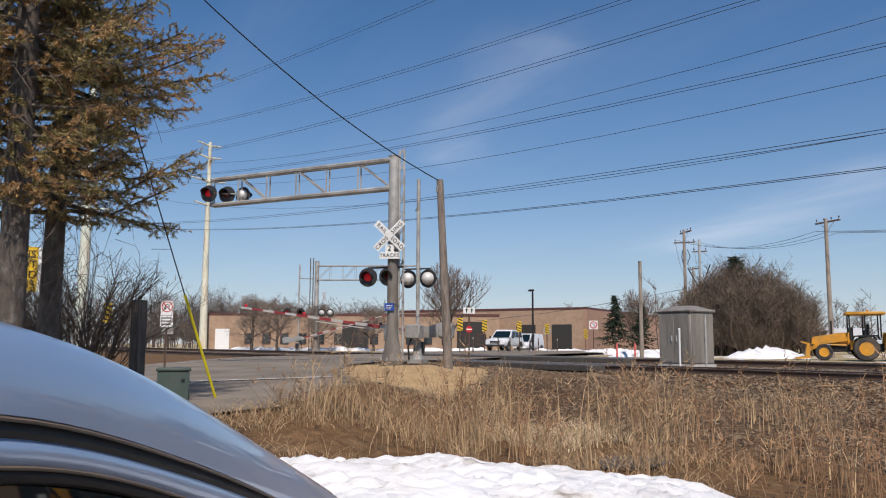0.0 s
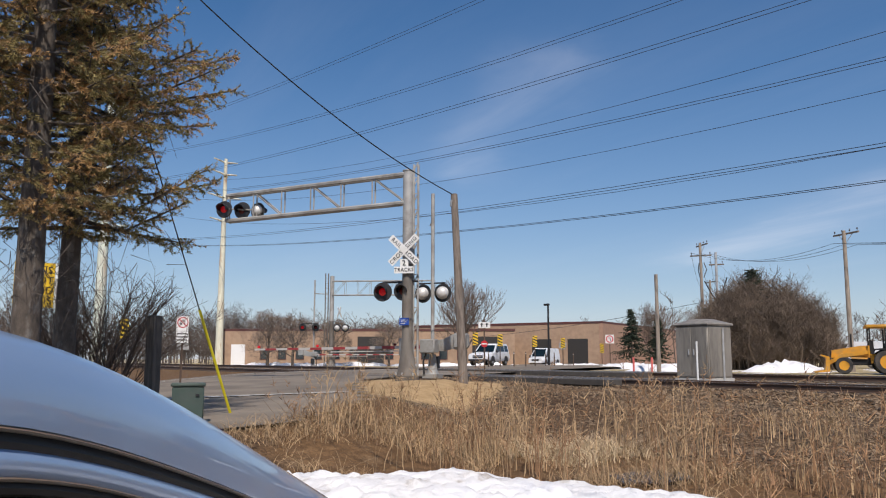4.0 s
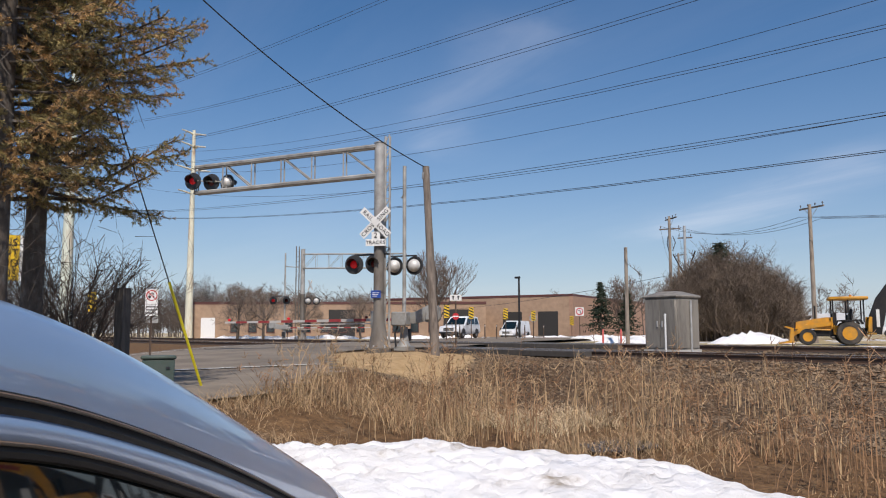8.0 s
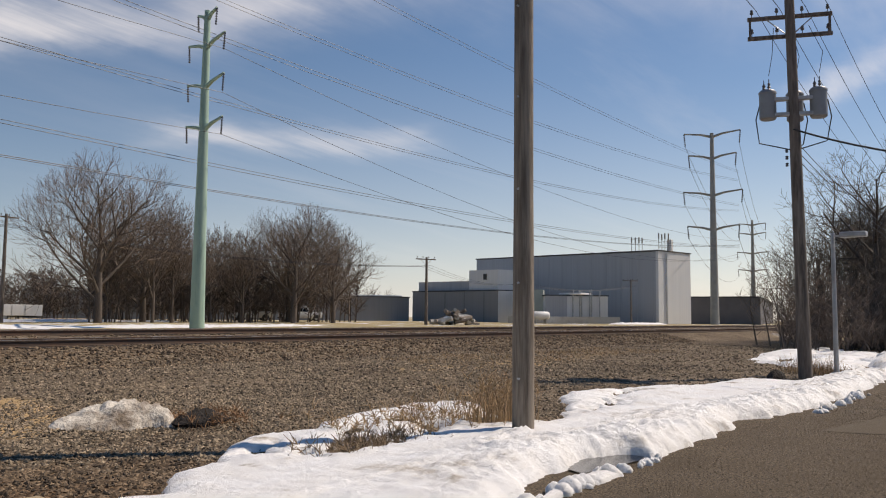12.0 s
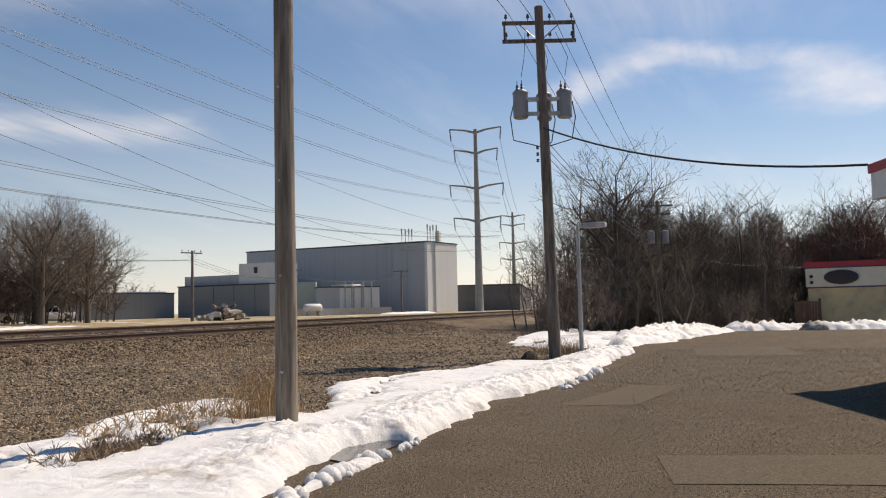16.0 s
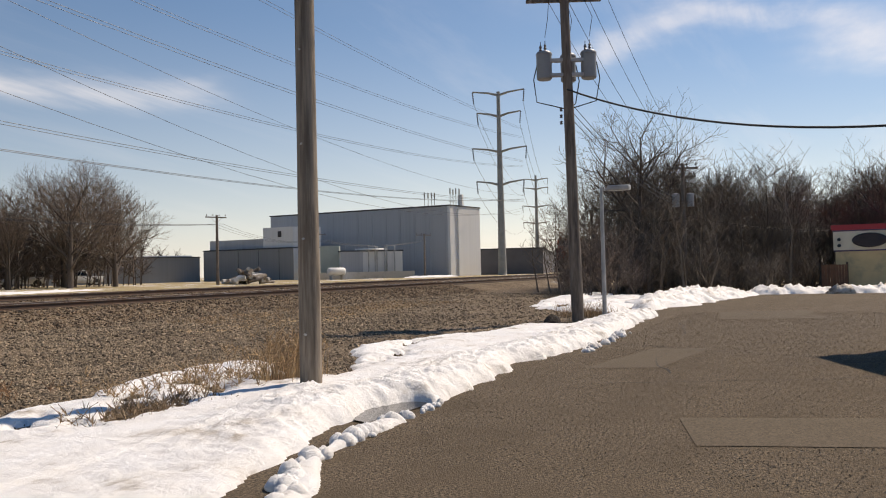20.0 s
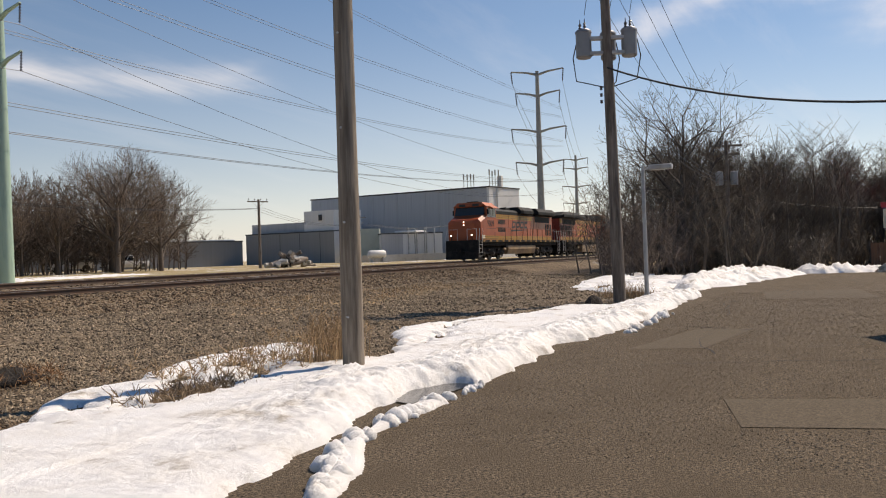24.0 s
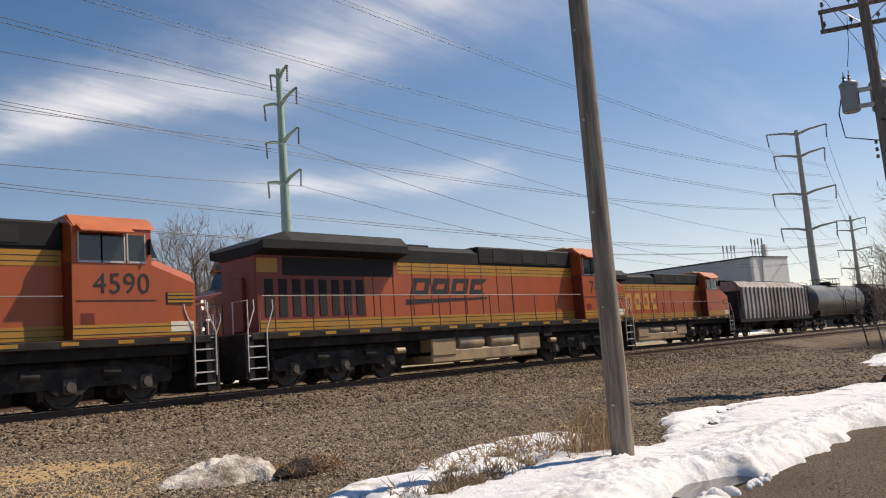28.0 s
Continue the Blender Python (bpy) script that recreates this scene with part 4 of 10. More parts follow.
def parked_car():
    """Local x ahead along the car, y to its left (away from the camera), z up."""
    t = thing("car", "blue-grey metallic car parked beside the camera", "car", CAR_M)
    outer = [(-3.0, 1.30), (-2.4, 1.55), (-1.6, 1.68), (-0.8, 1.705), (-0.3, 1.695), (0.0, 1.672), (0.15, 1.645), (0.33, 1.607), (0.56, 1.543), (0.89, 1.440), (1.36, 1.290), (2.11, 1.05), (2.6, 0.86)]
    gap = [(-2.6, 1.42), (-1.6, 1.555), (-0.8, 1.572), (-0.3, 1.556), (0.02, 1.530), (0.16, 1.505), (0.34, 1.462), (0.58, 1.398), (0.90, 1.308), (1.21, 1.212), (1.7, 1.05), (2.2, 0.88), (2.55, 0.74)]
    seal = [(-2.5, 1.30), (-1.6, 1.475), (-0.8, 1.497), (-0.3, 1.482), (0.03, 1.455), (0.17, 1.430), (0.35, 1.388), (0.56, 1.325), (0.85, 1.235), (1.25, 1.10), (1.75, 0.93), (2.3, 0.74)]

    def strip(up, lo, n=40):
        """Rings of points between two curves, resampled along x."""
        x0, x1 = max(up[0][0], lo[0][0]), min(up[-1][0], lo[-1][0])
        xs = np.linspace(x0, x1, n)
        return xs, np.interp(xs, *zip(*up)), np.interp(xs, *zip(*lo))

    def smooth_curve(c):
        xs = np.linspace(c[0][0], c[-1][0], 60)
        z = np.interp(xs, *zip(*c))
        for _ in range(6):
            z[1:-1] = (z[:-2] + 2 * z[1:-1] + z[2:]) / 4
        return list(zip(xs, z))

    outer, gap, seal = smooth_curve(outer), smooth_curve(gap), smooth_curve(seal)
    # roof skin: rolls over from the side edge to the far side
    xs, zo, zg = strip(outer, gap, 60)
    rings = []
    for x, a, b in zip(xs, zo, zg):
        h = a - b
        def out(y, z, x=x):
            # a point y deeper than the side, on the same line of sight as (x, z) on it
            k = 1 + y / 0.74
            return (-1.07 + (x + 1.07) * k, y, 1.634 + (z - 1.634) * k)
        ring = [(x, 0.02, b + 0.004), (x, 0.0, b + 0.012), (x, 0.0, b + h * 0.4), out(0.012, b + h * 0.7), out(0.03, b + h * 0.9), out(0.06, a), out(0.12, a - 0.004), (out(0.3, a)[0], 0.35, min(a, out(0.35, a)[2]) - 0.03), (out(0.3, a)[0], 0.8, min(a, out(0.35, a)[2]) - 0.05), (out(0.3, a)[0], 1.45, min(a, out(0.35, a)[2]) - 0.12), (out(0.3, a)[0], 1.6, b - 0.3)]
        rings.append(ring)
    g = Geo()
    n = len(rings[0])
    g.add([p for r in rings for p in r], [(i * n + j, i * n + j + 1, (i + 1) * n + j + 1, (i + 1) * n + j) for i in range(len(rings) - 1) for j in range(n - 1)])
    part("roof", g, CAR_PAINT, t, "blue-grey metallic roof and pillar", smooth=60)
    # dark gap between roof and door with its lighter lip
    xs, zg, zs = strip(gap, seal, 60)
    g = Geo()
    g.tube([(x, 0.024, a - 0.010) for x, a in zip(xs, zg)], 0.021, 8)
    part("door_gap_seal", g, SEAL, t, "black rubber door seal")
    g = Geo().tube([(x, 0.0, a + 0.006) for x, a in zip(xs, zg)], 0.0035, 6)
    part("seal_lip", g, SEAL_EDGE, t, "thin bronze-tinted seal lip")
    # door window frame
    rings = []
    for x, a, b in zip(xs, zg, zs):
        h = a - b
        rings.append([(x, 0.02, a - 0.014), (x, 0.004, a - 0.022), (x, -0.004, a - h * 0.5), (x, 0.002, b + 0.012), (x, 0.02, b + 0.004)])
    g = Geo()
    n = 5
    g.add([p for r in rings for p in r], [(i * n + j, (i + 1) * n + j, (i + 1) * n + j + 1, i * n + j + 1) for i in range(len(rings) - 1) for j in range(n - 1)])
    part("door_frame", g, CAR_PAINT, t, "blue-grey metallic window frame", smooth=60)
    g = Geo().tube([(x, 0.012, b) for x, b in zip(xs, zs)], 0.012, 8)
    part("window_seal", g, SEAL, t, "black rubber window seal")
    g = Geo().tube([(x, -0.002, b + 0.011) for x, b in zip(xs, zs)], 0.0035, 6)
    part("seal_lip", g, SEAL_EDGE, t)
    # side glass leaning inwards
    xs2 = xs[::4]
    zb = np.interp(xs2, *zip(*seal))
    g = Geo()
    v = []
    for x, b in zip(xs2, zb):
        v += [(x, 0.02, b), (x, -0.06, 1.0)]
    g.add(v, [(2 * i, 2 * i + 2, 2 * i + 3, 2 * i + 1) for i in range(len(xs2) - 1)])
    part("side_window", g, CAR_GLASS, t, "dark tinted side window", smooth=60)
    # lower body and bonnet
    side = [(-3.2, 0.35), (-3.25, 0.8), (-3.1, 1.0), (1.2, 1.0), (2.0, 0.72), (3.0, 0.66), (3.15, 0.5), (3.1, 0.35)]
    part("body", Geo().prism(side, -0.06, 1.68), CAR_PAINT, t, smooth=None)
    part("bonnet", Geo().loft([[(2.2, 0.05, 0.7), (2.2, 1.6, 0.7), (2.2, 1.6, 0.74), (2.2, 0.8, 0.76), (2.2, 0.05, 0.74)], [(3.1, 0.1, 0.6), (3.1, 1.5, 0.6), (3.1, 1.5, 0.66), (3.1, 0.8, 0.68), (3.1, 0.1, 0.66)]]), CAR_PAINT, t)
    return t


parked_car()

# ---- poles, towers and wires ----
WOOD_POLE = mat("pole_wood", (0.20, 0.165, 0.135), 0.9, var=0.3, scale=2.5, bump=0.6, bscale=14, stretch=(6, 6, 0.7), dirt=(0.09, 0.07, 0.055), dirt_amount=0.5, dscale=1.5)
WOOD_PALE = mat("pole_wood_pale", (0.30, 0.25, 0.20), 0.9, var=0.25, scale=2.5, bump=0.5, bscale=14, stretch=(6, 6, 0.7), dirt=(0.14, 0.11, 0.09), dirt_amount=0.4)
STEEL_GREEN = mat("tower_green", (0.36, 0.50, 0.40), 0.6, var=0.12, scale=1.2, dirt=(0.22, 0.33, 0.27), dirt_amount=0.4, stretch=(3, 3, 0.4))
STEEL_PALE = mat("tower_pale", (0.62, 0.66, 0.55), 0.6, var=0.1, scale=1.0, dirt=(0.36, 0.16, 0.06), dirt_amount=0.35, dscale=1.1, stretch=(2, 2, 0.35))
STEEL_RUST = mat("tower_rust", (0.66, 0.64, 0.50), 0.7, var=0.15, scale=1.0, dirt=(0.36, 0.16, 0.06), dirt_amount=0.3, dscale=0.9, stretch=(2, 2, 0.4))
STEEL_GREY = mat("tower_grey", (0.30, 0.30, 0.28), 0.6, var=0.15, scale=1.0)
GALV = mat("galvanised", (0.46, 0.46, 0.45), 0.5, 0.35, var=0.15, scale=3, dirt=(0.3, 0.29, 0.27), dirt_amount=0.4)
WIRE = mat("wire", (0.03, 0.033, 0.04), 0.5, 0.2, bump=0)
PORCELAIN = mat("insulator", (0.10, 0.095, 0.10), 0.25, var=0.1, bump=0)
CABLE = mat("cable_black", (0.012, 0.012, 0.012), 0.6, bump=0)


def wood_pole(name, x, y, z0, h, r0, r1, label, lean=(0, 0), material=None, group=""):
    t = thing(name, label, "utility pole", move(x, y, z0 - 0.35), group)
    g = Geo()
    n = 7
    g.tube([(lean[0] * k / n, lean[1] * k / n, (h + 0.35) * k / n) for k in range(n + 1)], [r0 + (r1 - r0) * k / n + 0.004 * math.sin(k * 2.1) for k in range(n + 1)], 14)
    part("shaft", g, material or WOOD_POLE, t)
    return t


def crossarm(t, z, half, ang, thick=0.11, pins=4, braces=True, lean=(0, 0), base=0.35, offset=0.16):
    """A timber arm with insulators and flat braces, on the pole t."""
    m = move(lean[0], lean[1], z + base) @ rotz(ang)
    part("crossarm", Geo().box(-half, offset - 0.05, -thick / 2, half, offset + 0.05, thick / 2, m, 0.01), WOOD_POLE, t)
    for k in range(pins):
        u = -half + 0.12 + (2 * half - 0.24) * k / (pins - 1)
        g = Geo()
        g.lathe([(0.012, 0), (0.012, 0.09), (0.045, 0.1), (0.055, 0.15), (0.03, 0.17), (0.045, 0.19), (0.03, 0.23)], 8, m @ move(u, offset, thick / 2))
        part("insulator", g, PORCELAIN, t, "dark pin insulator")
    if braces:
        for s in (-1, 1):
            part("brace", Geo().tube([m @ Vector((s * half * 0.55, offset - 0.04, -thick / 2)), m @ Vector((0, offset - 0.04, -0.62))], 0.018, 5), GALV, t)


POLE_NEAR = mat("pole_wood_weathered", (0.27, 0.222, 0.172), 0.9, var=0.35, scale=2.5, bump=0.7, bscale=16, stretch=(7, 7, 0.5), dirt=(0.12, 0.093, 0.07), dirt_amount=0.5, dscale=2.0)
p1 = wood_pole("utility_pole", 9.88, 6.02, 0.05, 12.2, 0.152, 0.112, "bare grey-brown round wooden pole standing in the snowbank", material=POLE_NEAR)
part("ground_wire", Geo().tube([(0.16, -0.06, 0.3), (0.155, -0.05, 3), (0.14, -0.05, 7), (0.12, -0.04, 12)], 0.008, 5), CABLE, p1)
for k in range(5):
    part("bolt", Geo().cyl((-0.17, -0.04 + 0.01 * k, 1.1 + 1.3 * k), (-0.145, 0, 1.1 + 1.3 * k), 0.016, n=6), GALV, p1)

# pole with three transformers
p2 = wood_pole("utility_pole", 24.68, 6.0, 0.0, 10.9, 0.19, 0.13, "dark wooden utility pole with two crossarms and three grey transformers", lean=(-0.08, 0.16))
ARM2 = -68.0
for zc in (10.45, 9.87):
    crossarm(p2, zc, 1.15, ARM2, pins=4, braces=zc > 10, lean=(-0.07, 0.15))
for o in (-1.08, 1.08):
    q = move(-0.07, 0.15, 10.16 + 0.35) @ rotz(ARM2)
    part("tie_rod", Geo().box(o - 0.03, 0.12, -0.32, o + 0.03, 0.2, 0.32, q), WOOD_POLE, p2, smooth=None)
TRANS = mat("transformer_grey", (0.27, 0.275, 0.275), 0.45, 0.1, var=0.1, scale=3, dirt=(0.2, 0.19, 0.18), dirt_amount=0.35)
for u, v in ((-0.68, 0.1), (0.1, 0.45), (0.68, 0.1)):
    m = move(-0.06, 0.12, 8.18) @ rotz(ARM2) @ move(u, v, 0)
    tr = part("transformer", Geo().lathe([(0.0, -0.42), (0.20, -0.42), (0.235, -0.38), (0.235, 0.33), (0.25, 0.34), (0.25, 0.38), (0.2, 0.44), (0.0, 0.46)], 18, m), TRANS, p2, "grey steel transformer can")
    part("bushing", Geo().lathe([(0.03, 0), (0.05, 0.05), (0.03, 0.08), (0.05, 0.13), (0.03, 0.16), (0.04, 0.22), (0.012, 0.26), (0.012, 0.36)], 8, m @ move(0.05, 0.05, 0.44)), PORCELAIN, tr)
    part("bushing", Geo().lathe([(0.03, 0), (0.05, 0.05), (0.03, 0.08), (0.05, 0.13), (0.012, 0.2), (0.012, 0.3)], 8, m @ move(-0.1, -0.05, 0.44)), PORCELAIN, tr)
    part("drop_wire", Geo().tube([m @ Vector((0.05, 0.05, 0.9)), m @ Vector((0.15, 0, 1.5)), m @ Vector((-u * 0.3, 0, 2.3))], 0.01, 4), CABLE, tr)
    part("secondary_cable", Geo().tube([m @ Vector((-0.2 if u < 0 else 0.24, 0, 0.1)), m @ Vector((-0.33 if u < 0 else 0.33, 0, -0.4)), m @ Vector((-0.25 if u < 0 else 0.2, 0, -1.1)), m @ Vector((-u * 0.9, -0.1, -1.35))], 0.018, 5), CABLE, tr)
part("bracket", Geo().box(-0.8, -0.06, -0.05, 0.8, 0.12, 0.05, move(-0.06, 0.12, 8.33) @ rotz(ARM2), 0.01), GALV, p2)
part("bracket", Geo().box(-0.8, -0.06, -0.05, 0.8, 0.12, 0.05, move(-0.06, 0.12, 7.88) @ rotz(ARM2), 0.01), GALV, p2)
for k in range(3):
    part("rack_insulator", Geo().lathe([(0.03, 0), (0.05, 0.02), (0.03, 0.05), (0.05, 0.08), (0.03, 0.1)], 8, move(-0.2, 0.3, 6.35 + 0.2 * k)), PORCELAIN, p2)

# lot lamp beside it
lp = thing("lot_lamp", "slim grey steel lot lamp with a flat box head", "street lamp", move(27.17, 5.73, 0.0))
part("base", Geo().lathe([(0.16, 0), (0.16, 0.06), (0.1, 0.1), (0.09, 0.16)], 12), GALV, lp)
part("post", Geo().tube([(0, 0, 0.1), (0, 0, 4.3)], [0.075, 0.06], 10), GALV, lp)
part("arm", Geo().box(-0.03, -0.25, 4.17, 0.03, 0.05, 4.23, rotz(0), 0.005), GALV, lp)
part("lamp_head", Geo().box(-0.14, -0.95, 4.14, 0.14, -0.2, 4.31, None, 0.03), GALV, lp, "flat grey lamp head")

# the guyed stub pole by the crossing
wp = wood_pole("guy_stub_pole", -20.95, 15.0, 0.38, 6.6, 0.155, 0.11, "short leaning brown wooden stub pole on a sandy mound", lean=(-0.75, 0.12))
part("guy_clamp", Geo().cyl((-0.75, 0.12, 6.55), (-0.75, 0.12, 6.75), 0.13, n=12), GALV, wp)

# the large pole beside the spruce
pw = wood_pole("utility_pole", 50.5, 5.95, 0.3, 7.4, 0.14, 0.10, "dark wooden utility pole standing before bare woods")
crossarm(pw, 7.15, 0.95, -70, pins=4)
crossarm(pw, 6.65, 0.8, -70, pins=3, braces=False)
for o in (-0.6, 0.6):
    part("transformer", Geo().lathe([(0.0, -0.4), (0.22, -0.4), (0.22, 0.36), (0.0, 0.42)], 12, move(0, 0, 5.6) @ rotz(-70) @ move(o * 0.7, 0.1, 0)), TRANS, pw)
for nm, x, y, zt, lab in (("utility_pole", -46.1, 58.2, 11.7, "tall wooden utility pole with two crossarms"), ("utility_pole", -29.3, 51.5, 10.0, "tall wooden utility pole with one slanting crossarm"), ("utility_pole", 11.56, 58.4, 10.1, "dark wooden utility pole with a crowded crossarm"), ("utility_pole", 30.6, 67.4, 9.5, "wooden utility pole with one crossarm"), ("utility_pole", 64.2, 51.2, 7.6, "wooden utility pole with one crossarm"), ("utility_pole", -57.5, 74.0, 10.2, "far wooden utility pole with one crossarm"), ("utility_pole", 98.0, 61.0, 7.4, "wooden utility pole with one crossarm before a grey building"), ("utility_pole", 116.0, 53.0, 7.6, "wooden utility pole with one crossarm before a pale wall")):
    t = wood_pole(nm, x, y, 0.9, zt - 0.9, 0.17, 0.11, lab, group="distribution poles", material=WOOD_PALE if x < 0 else WOOD_POLE)
    crossarm(t, zt - 1.1, 1.1 if x < 90 else 1.3, 90 - math.degrees(math.atan2(x, y)) - 62 if x > 0 else 12 - 90 + math.degrees(math.atan2(y, -x)), pins=4)
    if x == -46.1 or x == 11.56:
        crossarm(t, zt - 2.0, 0.9, 30, pins=3, braces=False)
        for s in (-1, 1):
            part("cutout", Geo().tube([(0.25 * s, 0.1, zt - 2.3), (0.45 * s, 0.2, zt - 2.9), (0.2 * s, 0.1, zt - 3.6)], 0.04, 5), PORCELAIN, t)
riser = wood_pole("utility_pole", -43.6, 57.0, 0.9, 9.6, 0.13, 0.10, "slim pale pole with cable risers", material=GALV)
crossarm(riser, 8.6, 0.6, 30, pins=3, braces=False)
part("riser_cable", Geo().tube([(0.1, 0, 5.5), (0.25, 0.1, 6.2), (0.8, 0.3, 7.8)], 0.05, 6), CABLE, riser)
part("riser_cable", Geo().tube([(-0.1, 0, 5.5), (-0.3, -0.1, 6.2), (-1.0, -0.3, 7.6)], 0.05, 6), CABLE, riser)
wood_pole("wooden_pole", -34.2, 38.9, 0.9, 5.9, 0.13, 0.1, "plain pale wooden pole without wires", material=WOOD_PALE)


def tower(name, x, y, z0, top, r0, r1, levels, ang, material, label, insul=1.0, both=True, up=0.35):
    """A tapered steel pole; levels: (height, half length of the arm)."""
    t = thing(name, label, "transmission tower", move(x, y, z0) @ rotz(ang), "transmission towers")
    h = top - z0
    g = Geo().tube([(0, 0, -0.4), (0, 0, h * 0.5), (0, 0, h)], [r0, (r0 + r1) / 2, r1], 12)
    part("shaft", g, material, t)
    ends = []
    for z, half in levels:
        for s in (-1, 1):
            a = Vector((0, 0, z - z0 - 0.15))
            b = Vector((0, s * half, z - z0 + up))
            part("arm", Geo().tube([a, a.lerp(b, 0.4) + Vector((0, 0, up * 0.25)), b], [r1 * 0.8, r1 * 0.6, r1 * 0.4], 8), material, t)
            tip = b
            if insul:
                tip = b + Vector((0, -s * 0.1 * insul, -1.15 * insul))
                q = Geo()
                ns = 7
                for k in range(ns):
                    c = b.lerp(tip, (k + 0.3) / ns)
                    q.cyl(c, b.lerp(tip, (k + 0.75) / ns), 0.06 * insul, 0.085 * insul, 7)
                q.tube([b, tip], 0.03 * insul, 5)
                part("insulator", q, PORCELAIN, t, "dark string insulator")
            ends.append(move(x, y, z0) @ rotz(ang) @ tip)
    return ends


E_L = tower("transmission_tower", -102.8, 35.2, 0.8, 27.6, 0.52, 0.2, [(27.2, 1.9), (25.6, 1.9), (22.5, 2.7), (19.4, 2.2)], 20, STEEL_RUST, "pale steel transmission pole with rust streaks and four pairs of arms", insul=0, up=0.15)
tower("transmission_tower", -58.1, 11.7, 0.9, 20.5, 0.42, 0.2, [(20.0, 1.8), (16.5, 2.2), (13.0, 2.0), (10.6, 2.0)], 30, STEEL_PALE, "pale flaking steel transmission pole behind a spruce", insul=0, up=0.2)
E_1 = tower("transmission_tower", 27.7, 38.0, 1.0, 18.7, 0.42, 0.17, [(18.3, 1.0), (16.7, 1.9), (14.4, 1.9), (12.0, 1.9)], -6, STEEL_GREEN, "pale green tapered steel transmission pole with short arms", insul=0.85)
E_2 = tower("transmission_tower", 137.0, 47.6, 1.0, 33.3, 0.75, 0.3, [(32.8, 4.6), (29.0, 3.9), (22.7, 4.8), (16.8, 4.2)], 12, STEEL_GREY, "tall grey steel transmission pole with wide arms", insul=1.9, up=0.7)
E_3 = tower("transmission_tower", 262.8, 79.1, 1.0, 33.0, 0.8, 0.35, [(31.5, 4.0), (28.5, 4.0), (22.5, 4.6), (17.0, 4.4)], 12, STEEL_GREY, "far grey steel transmission pole with wide arms", insul=1.9, up=0.5)


def wire(a, b, sag, r=0.022, n=14, material=None, name="wire", label="thin dark overhead wire", category="wire", group="overhead wires"):
    a, b = Vector(a), Vector(b)
    pts = [a.lerp(b, k / n) - Vector((0, 0, 4 * sag * (k / n) * (1 - k / n))) for k in range(n + 1)]
    return solid(name, Geo().tube(pts, r, 5, False), material or WIRE, label, category, group, smooth=60)


# twin conductors of the tall line: height over the far west and at the grey tower, and sag
WEST, EAST = Vector((-102.8, 33.5, 0)), Vector((137.0, 43.3, 0))
for z0, z1, sag, gap, r in ((34.0, 26.25, 4.79, 0.3, 0.017), (29.6, 24.8, 7.0, 0.24, 0.017), (26.0, 20.6, 5.32, 0.24, 0.018), (23.1, 19.7, 7.3, 0.17, 0.016), (17.0, 13.6, 4.97, 0.17, 0.017), (16.0, 14.0, 6.25, 0.08, 0.018)):
    for o in (-0.5, 0.5):
        pts = [WEST.lerp(EAST, u) + Vector((0, 0, z0 + (z1 - z0) * u - 4 * sag * u * (1 - u) + gap * o)) for u in [-0.26 + 1.26 * k / 30 for k in range(31)]]
        solid("wire", Geo().tube(pts, r, 5, False), WIRE, "thin dark twin overhead conductor", "wire", "overhead wires", smooth=60)
# single conductors that hang on the green tower
for z0, z1, z2, sag, sag2 in ((24.57, 16.1, 14.6, 3.54, 2.24), (21.97, 13.65, 12.0, 3.65, 3.7), (19.25, 11.35, 12.5, 3.7, 3.46)):
    pts = [Vector((-102.8, 33.5, z0)).lerp(Vector((27.5, 36.1, z1)), u) - Vector((0, 0, 4 * sag * u * (1 - u))) for u in [-0.4 + 1.4 * k / 24 for k in range(25)]]
    solid("wire", Geo().tube(pts, 0.014, 5, False), WIRE, "thin dark overhead wire", "wire", "overhead wires", smooth=60)
    wire((27.5, 36.1, z1), (137.0, 43.3, z2), sag2, 0.015)
for c, d in zip(E_2, E_3):
    wire(c, d, 4.0, 0.03)
for o in (-0.9, 0.0, 0.9):
    q = Vector((0.3 * o, o, 0))
    for a, b in (((-57.5, 74, 9.3), (-46.1, 58.2, 10.8)), ((-46.1, 58.2, 10.8), (-29.3, 51.5, 9.1)), ((-29.3, 51.5, 9.1), (11.56, 58.4, 9.2)), ((11.56, 58.4, 9.2), (30.6, 67.4, 8.6)), ((30.6, 67.4, 8.6), (64.2, 51.2, 6.7)), ((64.2, 51.2, 6.7), (98, 61, 6.5)), ((98, 61, 6.5), (116, 53, 6.6))):
        wire(Vector(a) + q, Vector(b) + q, 0.9, 0.013)
wire((-46, 58, 6.5), (-110, 60, 4.6), 1.2, 0.02)
for o in (-0.95, -0.3, 0.4, 1.0):
    q = Matrix.Rotation(radians(ARM2), 4, "Z") @ Vector((o, 0.16, 0))
    wire(Vector((24.6, 6.1, 10.7)) + q, Vector((-13.6, 1.75, 10.6)) + q * 0.6, 1.3, 0.011)
    wire(Vector((24.6, 6.1, 10.7)) + q, Vector((50.5, 5.95, 7.4)) + q, 0.8, 0.009)
for o in (0.0, 0.25, 0.5):
    wire((24.55, 6.2, 6.4 + o), (50.5, 5.95, 5.2 + 0.7 * o), 0.6, 0.011)
wire((50.5, 5.95, 4.6), (53.6, -2.2, 3.5), 0.25, 0.012, material=CABLE, name="service_cable", label="thin black service cable to a shop")
wire((24.5, 6.1, 7.05), (18.8, -2.1, 4.32), 0.42, 0.028, material=CABLE, name="service_cable", label="thick black service cable sagging from pole to roof")
wire((-21.7, 15.12, 6.95), (-19.24, 5.32, 10.73), 0.42, 0.018, material=CABLE, name="guy_cable", label="black cable from the stub pole to a utility pole")
